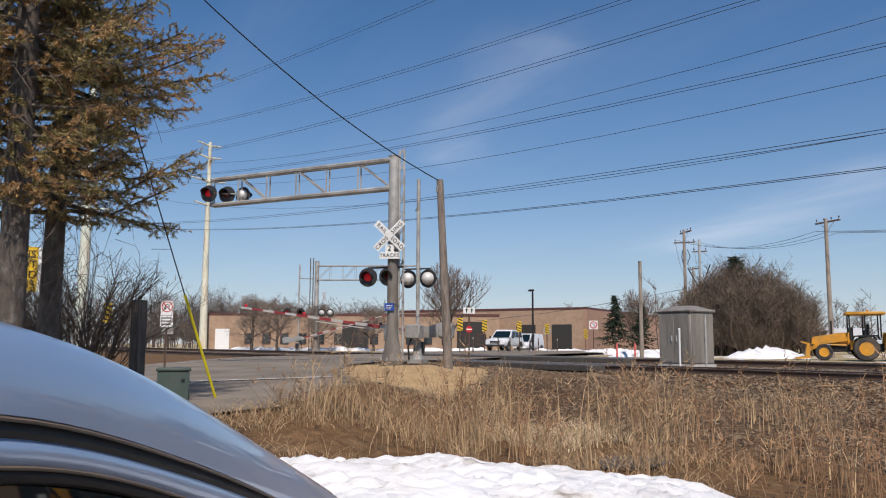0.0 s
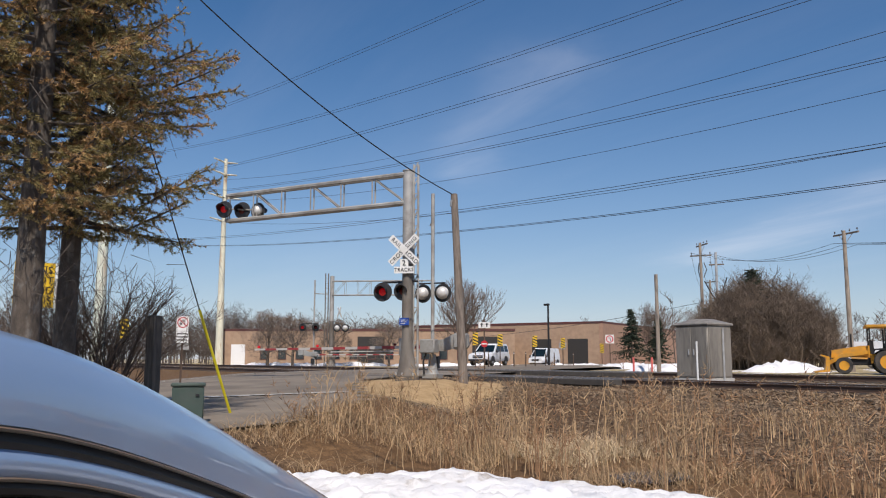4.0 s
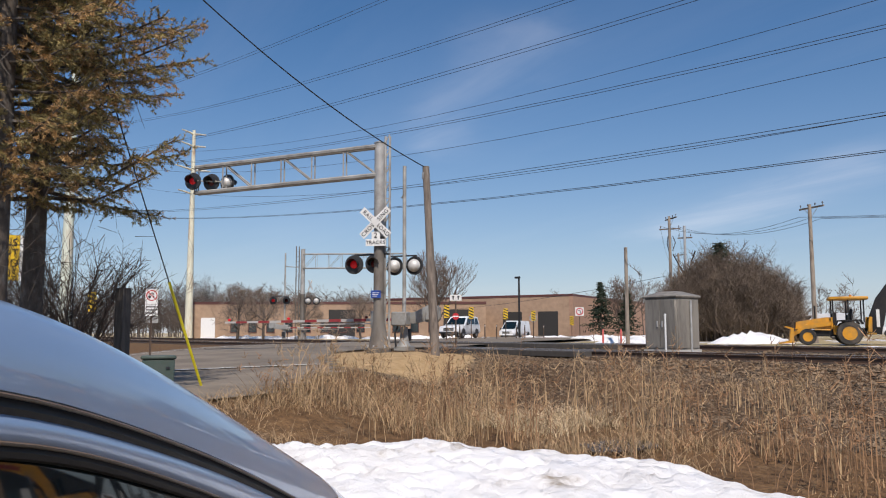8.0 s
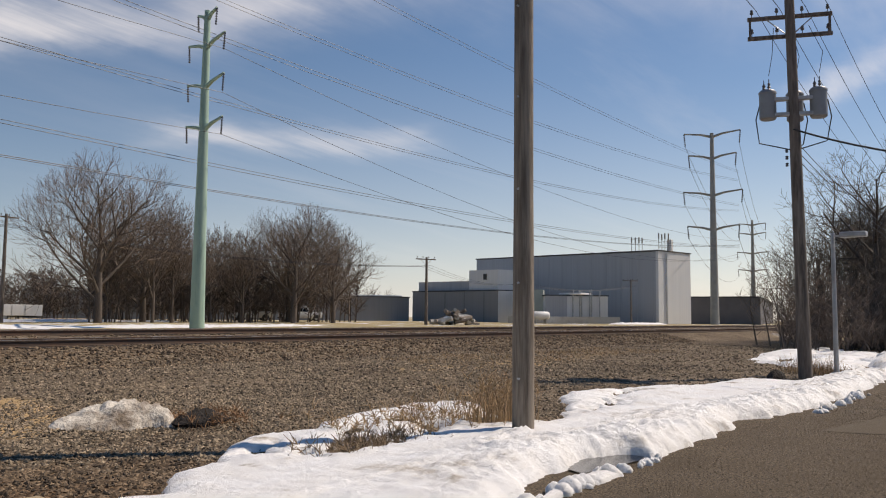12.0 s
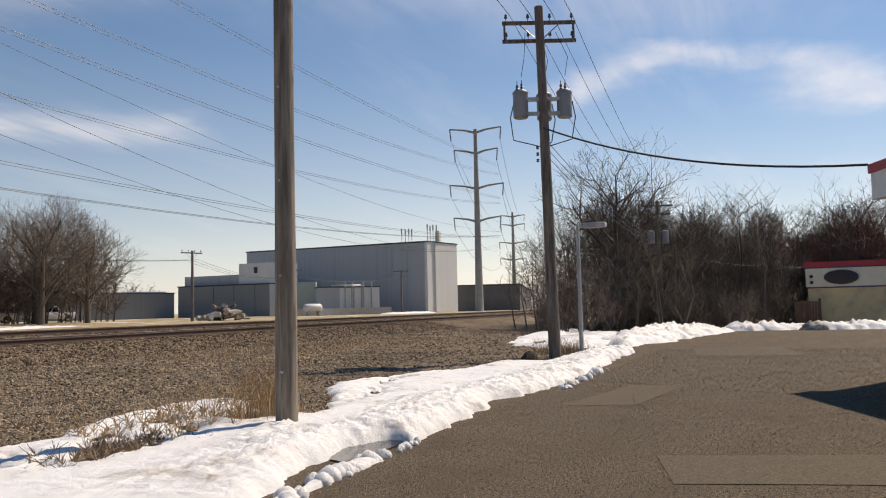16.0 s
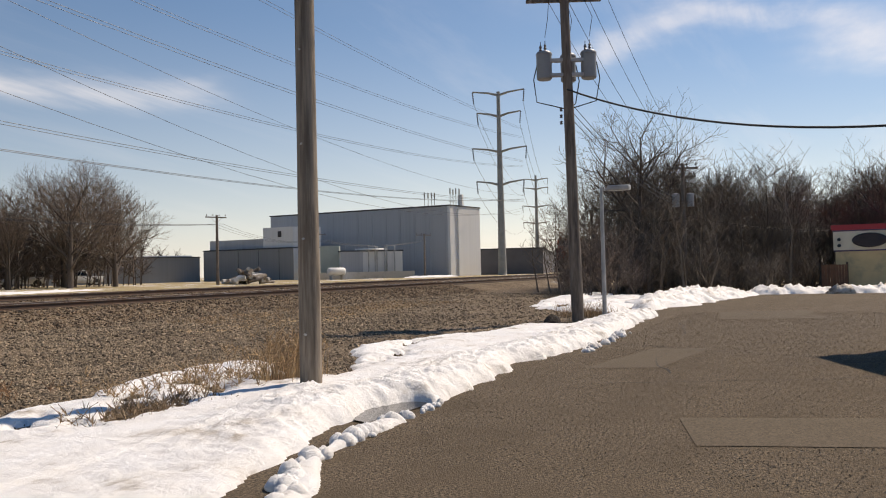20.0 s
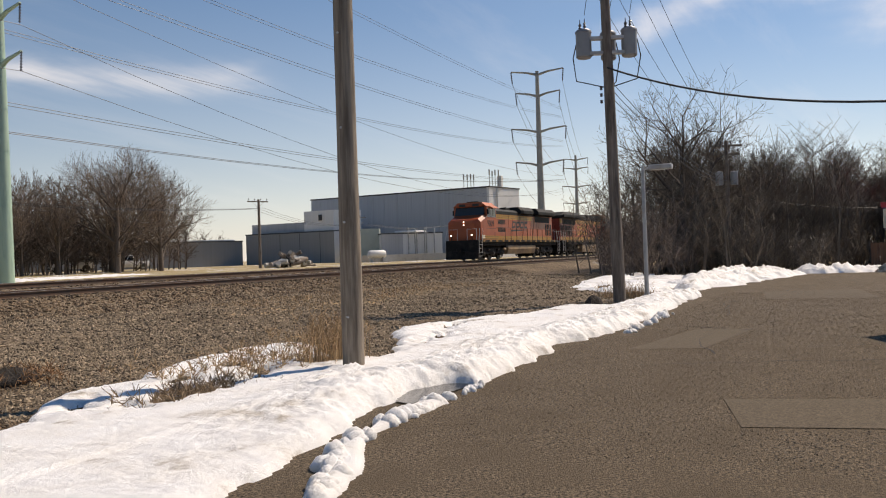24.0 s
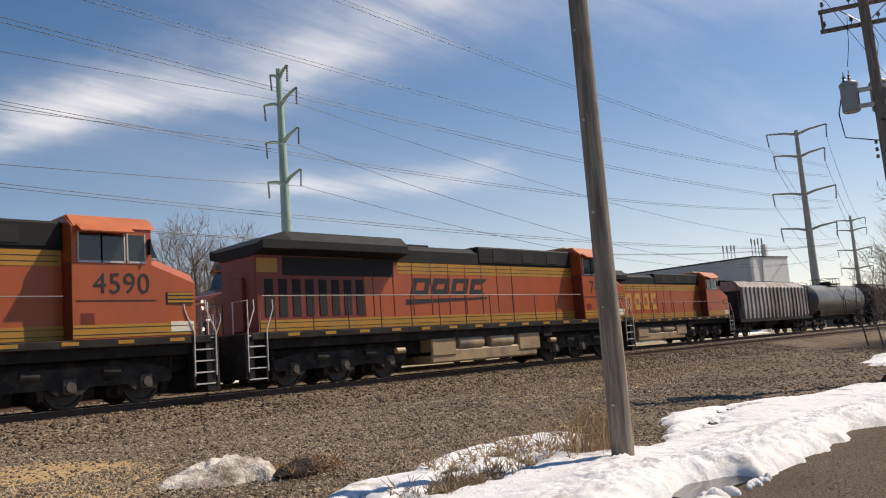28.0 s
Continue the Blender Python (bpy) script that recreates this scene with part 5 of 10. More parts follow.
# guy wire with its yellow sleeve
wire((-15.8, 5.8, 0.3), (-13.7, 1.9, 9.6), 0.0, 0.012, material=CABLE, name="guy_wire", label="thin anchored guy wire")
YELLOW_PLASTIC = mat("yellow_plastic", (0.62, 0.52, 0.02), 0.45, var=0.1, scale=5)
e0, e1 = Vector((-15.8, 5.8, 0.3)), Vector((-13.7, 1.9, 9.6))
solid("guy_guard", Geo().tube([e0, e0.lerp(e1, 0.12), e0.lerp(e1, 0.24)], 0.028, 8), YELLOW_PLASTIC, "bright yellow plastic guard on a guy wire", "guy guard")

# ---- buildings ----
BRICK_TAN = mat("brick_tan", (0.36, 0.245, 0.165), 0.9, var=0.12, scale=2, bump=0.3, bscale=18, dirt=(0.27, 0.18, 0.12), dirt_amount=0.3, dscale=0.6)
BRICK_RED = mat("brick_red", (0.37, 0.225, 0.155), 0.9, var=0.12, scale=2, bump=0.3, bscale=18)
TRIM_DARK = mat("trim_dark", (0.10, 0.035, 0.03), 0.6, var=0.1)
WIN_DARK = glass("window_dark")
# grey siding of the works, with the shade of its sides in the colour
METAL_GREY_SHADED = mat("siding_grey_shaded", (0.40, 0.41, 0.425), 0.6, 0.1, var=0.06, scale=0.8, bump=0.3, bscale=2.2, stretch=(6, 6, 0.02), dirt=(0.33, 0.335, 0.345), dirt_amount=0.3, dscale=0.15)
# white siding; on the works' end faces its brightness stands in for sun
METAL_WHITE_AND_LIT = mat("siding_white_and_lit", (0.68, 0.68, 0.67), 0.6, var=0.05, scale=0.7, bump=0.15, bscale=2, stretch=(5, 5, 0.03))
CONCRETE = mat("concrete_pale", (0.47, 0.45, 0.41), 0.9, var=0.12, scale=1.2, bump=0.25, bscale=12, dirt=(0.33, 0.31, 0.28), dirt_amount=0.4)
DARK_WALL = mat("wall_dark_grey", (0.135, 0.13, 0.135), 0.85, var=0.12, scale=0.5, bump=0.2, bscale=8)
STUCCO = mat("stucco_tan", (0.66, 0.51, 0.29), 0.95, var=0.08, scale=1.5, bump=0.3, bscale=30, dirt=(0.4, 0.33, 0.22), dirt_amount=0.35)
ROOF_BLACK = mat("roof_dark", (0.06, 0.06, 0.065), 0.9, var=0.1)
RED_TRIM = mat("red_trim", (0.42, 0.035, 0.045), 0.5, var=0.08)
WHITE_TRIM = mat("white_trim", (0.72, 0.71, 0.69), 0.6, var=0.06)
DOOR_WHITE = mat("door_white", (0.75, 0.75, 0.74), 0.5, var=0.05)


def face_frame(p0, p1, z):
    """A pose whose x runs along the wall from p0 to p1, y out of the wall to its right-hand side."""
    d = Vector((p1[0] - p0[0], p1[1] - p0[1], 0))
    return Matrix.Translation((p0[0], p0[1], z)) @ Matrix.Rotation(math.atan2(d.y, d.x), 4, "Z"), d.length


def slab(name, poly, z0, z1, material, parent):
    g = Geo()
    n = len(poly)
    area = sum(poly[i][0] * poly[(i + 1) % n][1] - poly[(i + 1) % n][0] * poly[i][1] for i in range(n))
    poly = poly if area > 0 else poly[::-1]
    g.add([(x, y, z0) for x, y in poly] + [(x, y, z1) for x, y in poly], [tuple(range(n - 1, -1, -1)), tuple(range(n, 2 * n))] + [(i, (i + 1) % n, (i + 1) % n + n, i + n) for i in range(n)])
    return part(name, g, material, parent, smooth=None)


def window_in(parent, m, u, w, z0, z1, frame=TRIM_DARK, d=0.04, name="window"):
    wdw = part(name, Geo().box(u - w / 2, -0.02, z0, u + w / 2, d, z1, m), WIN_DARK, parent, "dark glazed window", smooth=None)
    g = Geo()
    t = 0.07
    for a in ((u - w / 2 - t, z0 - t, u + w / 2 + t, z0), (u - w / 2 - t, z1, u + w / 2 + t, z1 + t), (u - w / 2 - t, z0, u - w / 2, z1), (u + w / 2, z0, u + w / 2 + t, z1)):
        g.box(a[0], -0.02, a[1], a[2], d + 0.04, a[3], m)
    part("frame", g, frame, wdw, smooth=None)
    return wdw


# long low tan building beyond the crossing
b1 = thing("low_building", "long low tan brick building with dark windows and white door", "building")
slab("wall", [(-104, 36), (-82, 66.5), (-100, 80), (-122, 49)], 0.6, 5.2, BRICK_TAN, b1)
slab("parapet", [(-104.05, 35.9), (-81.9, 66.5), (-100, 80.1), (-122.1, 49)], 5.2, 5.5, TRIM_DARK, b1)
m1, len1 = face_frame((-104, 36), (-82, 66.5), 0.9)
m1 = m1 @ Matrix.Scale(-1, 4, (0, 1, 0))
for k in range(15):
    u = 3.2 + k * 2.3
    if k == 0:
        continue
    window_in(b1, m1, u, 0.95, 0.75, 2.0)
part("door", Geo().box(1.2, 0, 0, 3.0, 0.06, 2.6, m1), DOOR_WHITE, b1, "white steel door", smooth=None)
for u in (17.5, 32.2):
    part("garage_door", Geo().box(u, 0, 0, u + 3.4, 0.05, 3.6, m1), mat("dark_opening", (0.03, 0.028, 0.026), 0.8), b1, "dark recessed loading door", smooth=None)
b2 = thing("red_building", "long low tan and red brick building in the distance", "building")
slab("wall", [(-82, 82), (-100, 119), (-130, 105), (-112, 68)], 0.6, 6.6, BRICK_TAN, b2)
slab("side_wall", [(-81.8, 82), (-99.8, 119), (-100.4, 118.8), (-82.4, 81.8)], 0.6, 6.58, BRICK_RED, b2)
m2, len2 = face_frame((-112, 68), (-82, 82), 0.9)
for u in (15.0, 22.5, 28.0):
    part("garage_door", Geo().box(u, -0.06, 0.1, u + 3.0, 0.0, 3.6, m2), mat("dark_opening", (0.03, 0.028, 0.026), 0.8), b2, "dark recessed loading door", smooth=None)
slab("parapet", [(-81.9, 82), (-100, 119.1), (-130.1, 105), (-112, 67.9)], 6.6, 6.9, TRIM_DARK, b2)
# tan hall behind the excavator
b3 = thing("tan_hall", "large tan hall with dark red roof edge and a brown side", "building")
# the hall's side wall is a darker brown than its peach front
BROWN_WALL = mat("wall_brown", (0.20, 0.15, 0.118), 0.9, var=0.12, scale=2, bump=0.3, bscale=18)
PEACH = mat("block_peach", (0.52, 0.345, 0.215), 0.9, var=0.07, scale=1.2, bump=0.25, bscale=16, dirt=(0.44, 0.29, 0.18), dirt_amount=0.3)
slab("wall", [(-17.8, 67.6), (1.0, 69.2), (-1.5, 99), (-20.3, 97.4)], 0.6, 7.3, PEACH, b3)
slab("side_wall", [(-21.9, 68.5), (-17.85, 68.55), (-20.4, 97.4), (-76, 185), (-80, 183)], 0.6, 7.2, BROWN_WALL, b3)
part("corner_panel", Geo().box(0, 0, 0, 4.0, 0.06, 6.6, face_frame((-21.9, 68.44), (-17.9, 68.5), 0.6)[0] @ Matrix.Scale(-1, 4, (0, 1, 0))), PEACH, b3, smooth=None)
slab("roof_edge", [(-17.9, 67.5), (1.1, 69.1), (-1.4, 99.1), (-20.4, 97.5)], 7.3, 7.6, TRIM_DARK, b3)
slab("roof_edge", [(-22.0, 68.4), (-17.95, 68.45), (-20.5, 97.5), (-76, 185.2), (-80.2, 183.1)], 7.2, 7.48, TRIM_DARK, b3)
# grey works beyond the tracks
b4 = thing("grey_factory", "large pale grey metal-clad factory block with rooftop antennas", "factory")
slab("main_hall", [(133.2, 55.9), (142.8, 54.0), (158, 84), (135.2, 95.1)], 0.8, 13.2, METAL_GREY_SHADED, b4)
# thin white sheet that paints sunlight onto the end face
slab("end_wall", [(133.1, 55.8), (142.85, 53.88), (142.95, 54.4), (133.2, 56.3)], 0.8, 13.25, METAL_WHITE_AND_LIT, b4)
slab("roof_edge", [(133.0, 55.7), (143.0, 53.75), (158.1, 84), (135.1, 95.3)], 13.25, 13.45, ROOF_BLACK, b4)

# ---- level crossing ----
SIGNAL_BLACK = mat("signal_black", (0.02, 0.02, 0.021), 0.5, var=0.15, dirt=(0.05, 0.05, 0.05), dirt_amount=0.3)
SILVER = mat("silver_paint", (0.62, 0.61, 0.58), 0.45, 0.2, var=0.12, scale=4, dirt=(0.4, 0.38, 0.34), dirt_amount=0.35)
ALU = mat("aluminium_weathered", (0.40, 0.39, 0.365), 0.55, 0.25, var=0.18, scale=2, dirt=(0.24, 0.225, 0.2), dirt_amount=0.5, dscale=1.5)
ALU_DARK = mat("aluminium_stained", (0.19, 0.17, 0.145), 0.65, 0.15, var=0.25, scale=2, dirt=(0.10, 0.08, 0.062), dirt_amount=0.55, dscale=1.5, stretch=(1, 1, 0.4))
LAMP_RED = mat("lamp_red_lit", (0.62, 0.012, 0.018), 0.3, emit=0.16, bump=0, var=0)
LAMP_OFF = mat("lamp_red_dark", (0.09, 0.008, 0.008), 0.15, bump=0, var=0.05)
SIGN_WHITE = mat("sign_white", (0.74, 0.74, 0.71), 0.45, var=0.05, dirt=(0.6, 0.58, 0.52), dirt_amount=0.3)
SIGN_BLACK = mat("sign_black", (0.015, 0.015, 0.015), 0.5, var=0.05, bump=0)
SIGN_YELLOW = mat("sign_yellow", (0.72, 0.46, 0.02), 0.45, var=0.08, dirt=(0.55, 0.36, 0.05), dirt_amount=0.3)
SIGN_RED = mat("sign_red", (0.50, 0.018, 0.022), 0.45, var=0.08)
SIGN_BLUE = mat("sign_blue", (0.012, 0.06, 0.30), 0.45, var=0.08)
ARM_RED = mat("gate_red", (0.26, 0.03, 0.032), 0.45, var=0.12, dirt=(0.27, 0.05, 0.05), dirt_amount=0.35)
ARM_WHITE = mat("gate_white", (0.42, 0.40, 0.375), 0.45, var=0.1, dirt=(0.42, 0.39, 0.35), dirt_amount=0.4)
GREY_CASE = mat("case_grey", (0.30, 0.30, 0.285), 0.6, 0.1, var=0.15, scale=3, dirt=(0.17, 0.15, 0.125), dirt_amount=0.5, dscale=1.6)
POST_BROWN = mat("post_rusty", (0.085, 0.055, 0.038), 0.8, var=0.25, scale=8)
ROAD_AHEAD = Vector((-0.508, 0.862, 0))      # the way of the road over the tracks
FACE_SOUTH = math.degrees(math.atan2(-0.862, 0.508))   # what drivers from the near side see


def upright(x, y, z, face):
    """A pose whose x is the reader's right, y up and z out of the face, which looks along the angle face."""
    f = radians(face)
    return Matrix(((-math.sin(f), 0, math.cos(f), x), (math.cos(f), 0, math.sin(f), y), (0, 1, 0, z), (0, 0, 0, 1)))


def flasher(parent, x, y, z, face, lit=None, r=0.33):
    """A round crossing lamp: black plate, hood, lens and a silver back housing."""
    m = upright(x, y, z, face)
    fl = part("flasher", Geo().lathe([(r, -0.02), (r + 0.01, 0.0), (r - 0.01, 0.025), (0.16, 0.03)], 24, m), SIGNAL_BLACK, parent, "round black lamp plate")
    part("lens", Geo().lathe([(0.14, 0.03), (0.12, 0.06), (0.07, 0.08), (0.0, 0.085)], 18, m), LAMP_RED if lit else LAMP_OFF, fl, "lit red lens" if lit else "unlit dark red lens")
    hood, n = Geo(), 12
    ring = lambda d, q, s: [(q * math.cos(a), q * math.sin(a) , d - s * max(0, -math.sin(a) + 0.25)) for a in [radians(-20 + 220 * k / n) for k in range(n + 1)]]
    o, i = ring(0.03, 0.185, 0) + [], ring(0.36, 0.20, 0.18)
    vs = o + i + [(a * 0.93, b * 0.93, c) for a, b, c in o] + [(a * 0.93, b * 0.93, c) for a, b, c in i]
    k = n + 1
    fs = []
    for j in range(n):
        fs += [(j, j + 1, k + j + 1, k + j), (2 * k + j + 1, 2 * k + j, 3 * k + j, 3 * k + j + 1), (k + j, k + j + 1, 3 * k + j + 1, 3 * k + j)]
    hood.add(vs, fs, m)
    part("hood", hood, SIGNAL_BLACK, fl, smooth=50)
    part("housing", Geo().lathe([(0.235, -0.022), (0.225, -0.1), (0.17, -0.19), (0.07, -0.24), (0.0, -0.245)], 16, m), SILVER, fl, "domed silver back housing")
    return fl


def lattice(parent, a, b, width, up, n, r=0.035, name="chord"):
    """A flat or square truss from a to b: chords and rungs."""
    a, b, up = Vector(a), Vector(b), Vector(up)
    side = (b - a).cross(up).normalized() * width
    for o in (side * 0.5, -side * 0.5):
        part(name, Geo().tube([a + o, b + o], r, 6), ALU, parent)
        part(name, Geo().tube([a + o + up, b + o + up * 0.98], r, 6), ALU, parent)
        for k in range(n + 1):
            p = a.lerp(b, k / n) + o
            part("rung", Geo().tube([p, p + up], r * 0.38, 5), ALU, parent)
        for k in range(0, n, 2):
            part("diagonal", Geo().tube([a.lerp(b, k / n) + o, a.lerp(b, (k + 1) / n) + o + up], r * 0.4, 4), ALU, parent)
    for k in range(n + 1):
        p = a.lerp(b, k / n)
        part("tie_bar", Geo().tube([p - side * 0.5, p + side * 0.5], r * 0.5, 4), ALU, parent)


def crossbuck(parent, x, y, z, face, size=1.0):
    m = upright(x, y, z, face)
    for k, (ang, word) in enumerate(((-43, "RAILROAD"), (43, "CROSSING"))):
        q = m @ Matrix.Rotation(radians(ang), 4, "Z") @ Matrix.Translation((0, 0, 0.02 * k))
        bl = part("blade", Geo().box(-0.62 * size, -0.115 * size, 0, 0.62 * size, 0.115 * size, 0.012, q), SIGN_WHITE, parent, "white crossbuck blade")
        half = len(word) // 2
        for w, u in ((word[:half], -0.34), (word[half:], 0.34)):
            lettering(w, 0.185 * size, SIGN_BLACK, bl, q @ move(u * size, -0.005, 0.016), label="black lettering", spacing=1.12)


def gate_arm(parent, length, lamps, group_label):
    """A striped arm along +x from its pivot; a keyed part."""
    arm = new("gate_arm")
    arm.parent = parent
    tagged(arm, group_label)
    n = 15
    for k in range(n):
        a, b = length * k / n, length * (k + 1) / n
        w = 0.058 - 0.024 * k / n
        part("stripe", Geo().box(a, -0.022, -w, b, 0.022, w), ARM_RED if k % 2 else ARM_WHITE, arm, smooth=None)
    part("rib", Geo().box(0.1, -0.012, -0.15, length * 0.55, 0.012, -0.115), ARM_WHITE, arm, "thin white stiffening rib", smooth=None)
    for u, lit in lamps:
        lm = Geo().lathe([(0.0, -0.05), (0.045, -0.04), (0.055, 0.0), (0.045, 0.04), (0.0, 0.05)], 12, Matrix.Translation((u, 0, 0.1)) @ Matrix.Rotation(radians(90), 4, "X"))
        part("arm_lamp", lm, LAMP_RED if lit else LAMP_OFF, arm, "small red arm lamp")
    return arm


def gate_machine(name, x, y, z, ang, length, label, lamps, tall=6.0):
    """Gate post with its drive case, counterweights and arm; +x of the thing is the way the arm points when down."""
    t = thing(name, label, "crossing gate", move(x, y, z) @ rotz(ang), "crossing gates")
    part("base_plate", Geo().box(-0.28, -0.28, -0.1, 0.28, 0.28, 0.06, None, 0.01), GREY_CASE, t)
    part("pedestal", Geo().lathe([(0.24, 0.06), (0.17, 0.2), (0.14, 0.55), (0.12, 0.75)], 12), GREY_CASE, t)
    part("mast", Geo().tube([(0, 0, 0.7), (0, 0, tall)], 0.07, 10), ALU, t)
    part("drive_case", Geo().box(-0.30, 0.08, 0.78, 0.30, 0.48, 1.28, None, 0.04), GREY_CASE, t, "grey steel drive case")
    part("conduit", Geo().tube([(0.1, 0.3, 0.8), (0.2, 0.34, 0.5), (0.18, 0.3, 0.05)], 0.035, 7), SIGNAL_BLACK, t)
    part("junction_box", Geo().box(-0.14, -0.34, 0.25, 0.12, -0.14, 0.68, None, 0.02), SIGNAL_BLACK, t)
    arm = gate_arm(t, length, lamps, "red and white striped gate arm")
    cw = Geo()
    cw.prism([(0.35, -0.14), (0.35, 0.16), (-0.4, 0.26), (-0.9, 0.48), (-1.3, 0.46), (-1.38, 0.02), (-1.2, -0.2), (-0.75, -0.08), (-0.4, -0.16)], -0.06, 0.06)
    cw.box(-1.32, -0.18, -0.05, -0.85, 0.18, 0.42, None, 0.02)
    part("counterweight", cw, GREY_CASE, arm, "grey iron counterweight lever")
    return t, arm


def pedestal_pole(name, x, y, z, top, label):
    """The thick tubular pole of a cantilever signal, on a cone foot with bolts."""
    t = thing(name, label, "crossing signal", None, "cantilever signals")
    part("foot", Geo().lathe([(0.42, -0.3), (0.42, 0.0), (0.36, 0.05), (0.30, 0.35), (0.215, 0.9), (0.205, 1.3)], 18, move(x, y, z)), ALU_DARK, t, "flared weathered foot")
    part("lower_pole", Geo().tube([(x, y, z + 1.2), (x, y, z + 3.9)], [0.2, 0.195], 16), ALU_DARK, t, "dark weathered lower pole")
    part("pole", Geo().tube([(x, y, z + 3.9), (x, y, top)], [0.195, 0.19], 16), ALU, t, "thick weathered aluminium pole")
    part("cap", Geo().lathe([(0.21, 0), (0.21, 0.03), (0.0, 0.1)], 14, move(x, y, top)), ALU, t)
    for k in range(6):
        a = k * math.pi / 3
        part("bolt", Geo().cyl((x + 0.38 * math.cos(a), y + 0.38 * math.sin(a), z - 0.02), (x + 0.38 * math.cos(a), y + 0.38 * math.sin(a), z + 0.12), 0.03, n=6), GALV, t)
    return t


# near signal
sig = pedestal_pole("cantilever_signal", -24.56, 15.12, 1.05, 8.3, "cantilever crossing signal with a thick grey pole and lattice arm")
lattice(sig, (-24.62, 15.07, 7.15), (-31.55, 10.98, 7.06), 0.22, (0, 0, 1.04), 6, 0.075)
MAST = [(-24.44, 15.28), (-24.35, 15.41)]
for k in range(26):
    z = 1.1 + 0.29 * k
    part("ladder_rung", Geo().tube([(*MAST[0], z), (*MAST[1], z + (0.29 if k % 2 else 0.0))], 0.022, 4), ALU, sig)
for x, y in MAST:
    part("mast_rail", Geo().tube([(x, y, 1.0), (x, y, 8.55)], 0.042, 6), ALU, sig)
    part("mast_rail", Geo().tube([(x - 0.16, y + 0.11, 1.0), (x - 0.16, y + 0.11, 8.55)], 0.035, 6), ALU, sig)
for x, y, z, lit in ((-31.35, 10.76, 7.49, 1), (-30.94, 11.35, 7.45, 0), (-25.2, 14.48, 3.98, 1), (-24.67, 15.0, 4.0, 0)):
    flasher(sig, x, y, z, FACE_SOUTH + 14, lit)
flasher(sig, -30.59, 11.86, 7.43, FACE_SOUTH + 180)
part("lamp_arm", Geo().tube([(-25.45, 14.62, 4.33), (-24.2, 15.32, 4.33)], 0.035, 6), SIGNAL_BLACK, sig)
part("lamp_bracket", Geo().tube([(-31.5, 10.95, 7.1), (-31.2, 10.9, 7.5), (-30.6, 11.6, 7.45)], 0.03, 6), ALU, sig)
crossbuck(sig, -24.4, 14.86, 5.42, FACE_SOUTH + 6, 1.12)
pl = part("track_count_sign", Geo().box(-0.36, -0.12, 0, 0.36, 0.12, 0.012, upright(-24.41, 14.88, 4.72, FACE_SOUTH + 14)).box(-0.15, 0.121, 0, 0.15, 0.38, 0.012, upright(-24.41, 14.88, 4.72, FACE_SOUTH + 14)), SIGN_WHITE, sig, "white sign reading 2 tracks", smooth=None)
lettering("TRACKS", 0.17, SIGN_BLACK, pl, upright(-24.405, 14.87, 4.72, FACE_SOUTH + 14) @ move(0, 0, 0.015), spacing=1.15)
lettering("2", 0.27, SIGN_BLACK, pl, upright(-24.405, 14.87, 4.96, FACE_SOUTH + 14) @ move(0, 0, 0.015))
bp2 = part("notice_plate", Geo().box(-0.17, -0.13, 0, 0.17, 0.13, 0.01, upright(-24.42, 14.9, 2.92, FACE_SOUTH + 20)), SIGN_BLUE, sig, "small blue notice plate", smooth=None)
for k in range(3):
    part("text_bar", Geo().box(-0.12, 0.04 - 0.06 * k, 0.011, 0.12 - 0.04 * k, 0.06 - 0.06 * k, 0.014, upright(-24.42, 14.9, 2.92, FACE_SOUTH + 20)), SIGN_WHITE, bp2, smooth=None)
part("meter_box", Geo().box(-24.95, 15.0, 1.75, -24.7, 15.3, 2.35, None, 0.02), GREY_CASE, sig)
gate_near, arm_near = gate_machine("crossing_gate", -24.75, 16.3, 1.05, math.degrees(math.atan2(-0.508, -0.862)), 8.0, "grey crossing gate machine with red and white striped arm", ((7.8, 1), (5.0, 1), (1.6, 0)), 6.6)
for s, u in ((-1, -0.35), (1, 0.45)):
    flasher(gate_near, u, -0.12, 2.95, 270)
part("lamp_arm", Geo().tube([(-0.5, 0, 3.3), (0.6, 0, 3.3)], 0.03, 6), SIGNAL_BLACK, gate_near)
part("link_bar", Geo().tube([(0, 0, 5.6), (0.55, -0.9, 5.6)], 0.03, 5), ALU, gate_near)
# far signal across the tracks
sig2 = pedestal_pole("cantilever_signal", -65.8, 32.6, 1.05, 8.9, "far cantilever crossing signal with a lattice arm")
lattice(sig2, (-65.75, 32.66, 7.25), (-59.4, 39.3, 7.2), 0.5, (0, 0, 1.25), 8, 0.045)
for o in (0.28, 0.5):
    part("mast_rail", Geo().tube([(-65.8 - o * 0.6, 32.6 - o, 1.0), (-65.8 - o * 0.6, 32.6 - o, 9.2)], 0.05, 5), ALU_DARK, sig2)
for k in range(18):
    part("ladder_rung", Geo().tube([(-65.97, 32.32, 1.4 + 0.43 * k), (-66.1, 32.1, 1.4 + 0.43 * k)], 0.016, 4), ALU_DARK, sig2)
for ang, o in ((48, 0.0), (-42, 0.05)):
    q = upright(-65.35, 33.1, 5.75, 40) @ Matrix.Rotation(radians(ang), 4, "Z")
    part("blade", Geo().box(-0.62, -0.115, o, 0.62, 0.115, o + 0.012, q), SIGN_WHITE, sig2, "crossbuck blade seen from behind", smooth=None)
flasher(sig2, -64.9, 33.5, 4.35, 140)
flasher(sig2, -65.3, 32.9, 4.35, 140)
gate_far, arm_far = gate_machine("crossing_gate", -66.6, 31.3, 1.0, math.degrees(math.atan2(0.72, 0.69)), 9.0, "far crossing gate with red and white striped arm", ((8.7, 1), (5.2, 0)), 7.6)
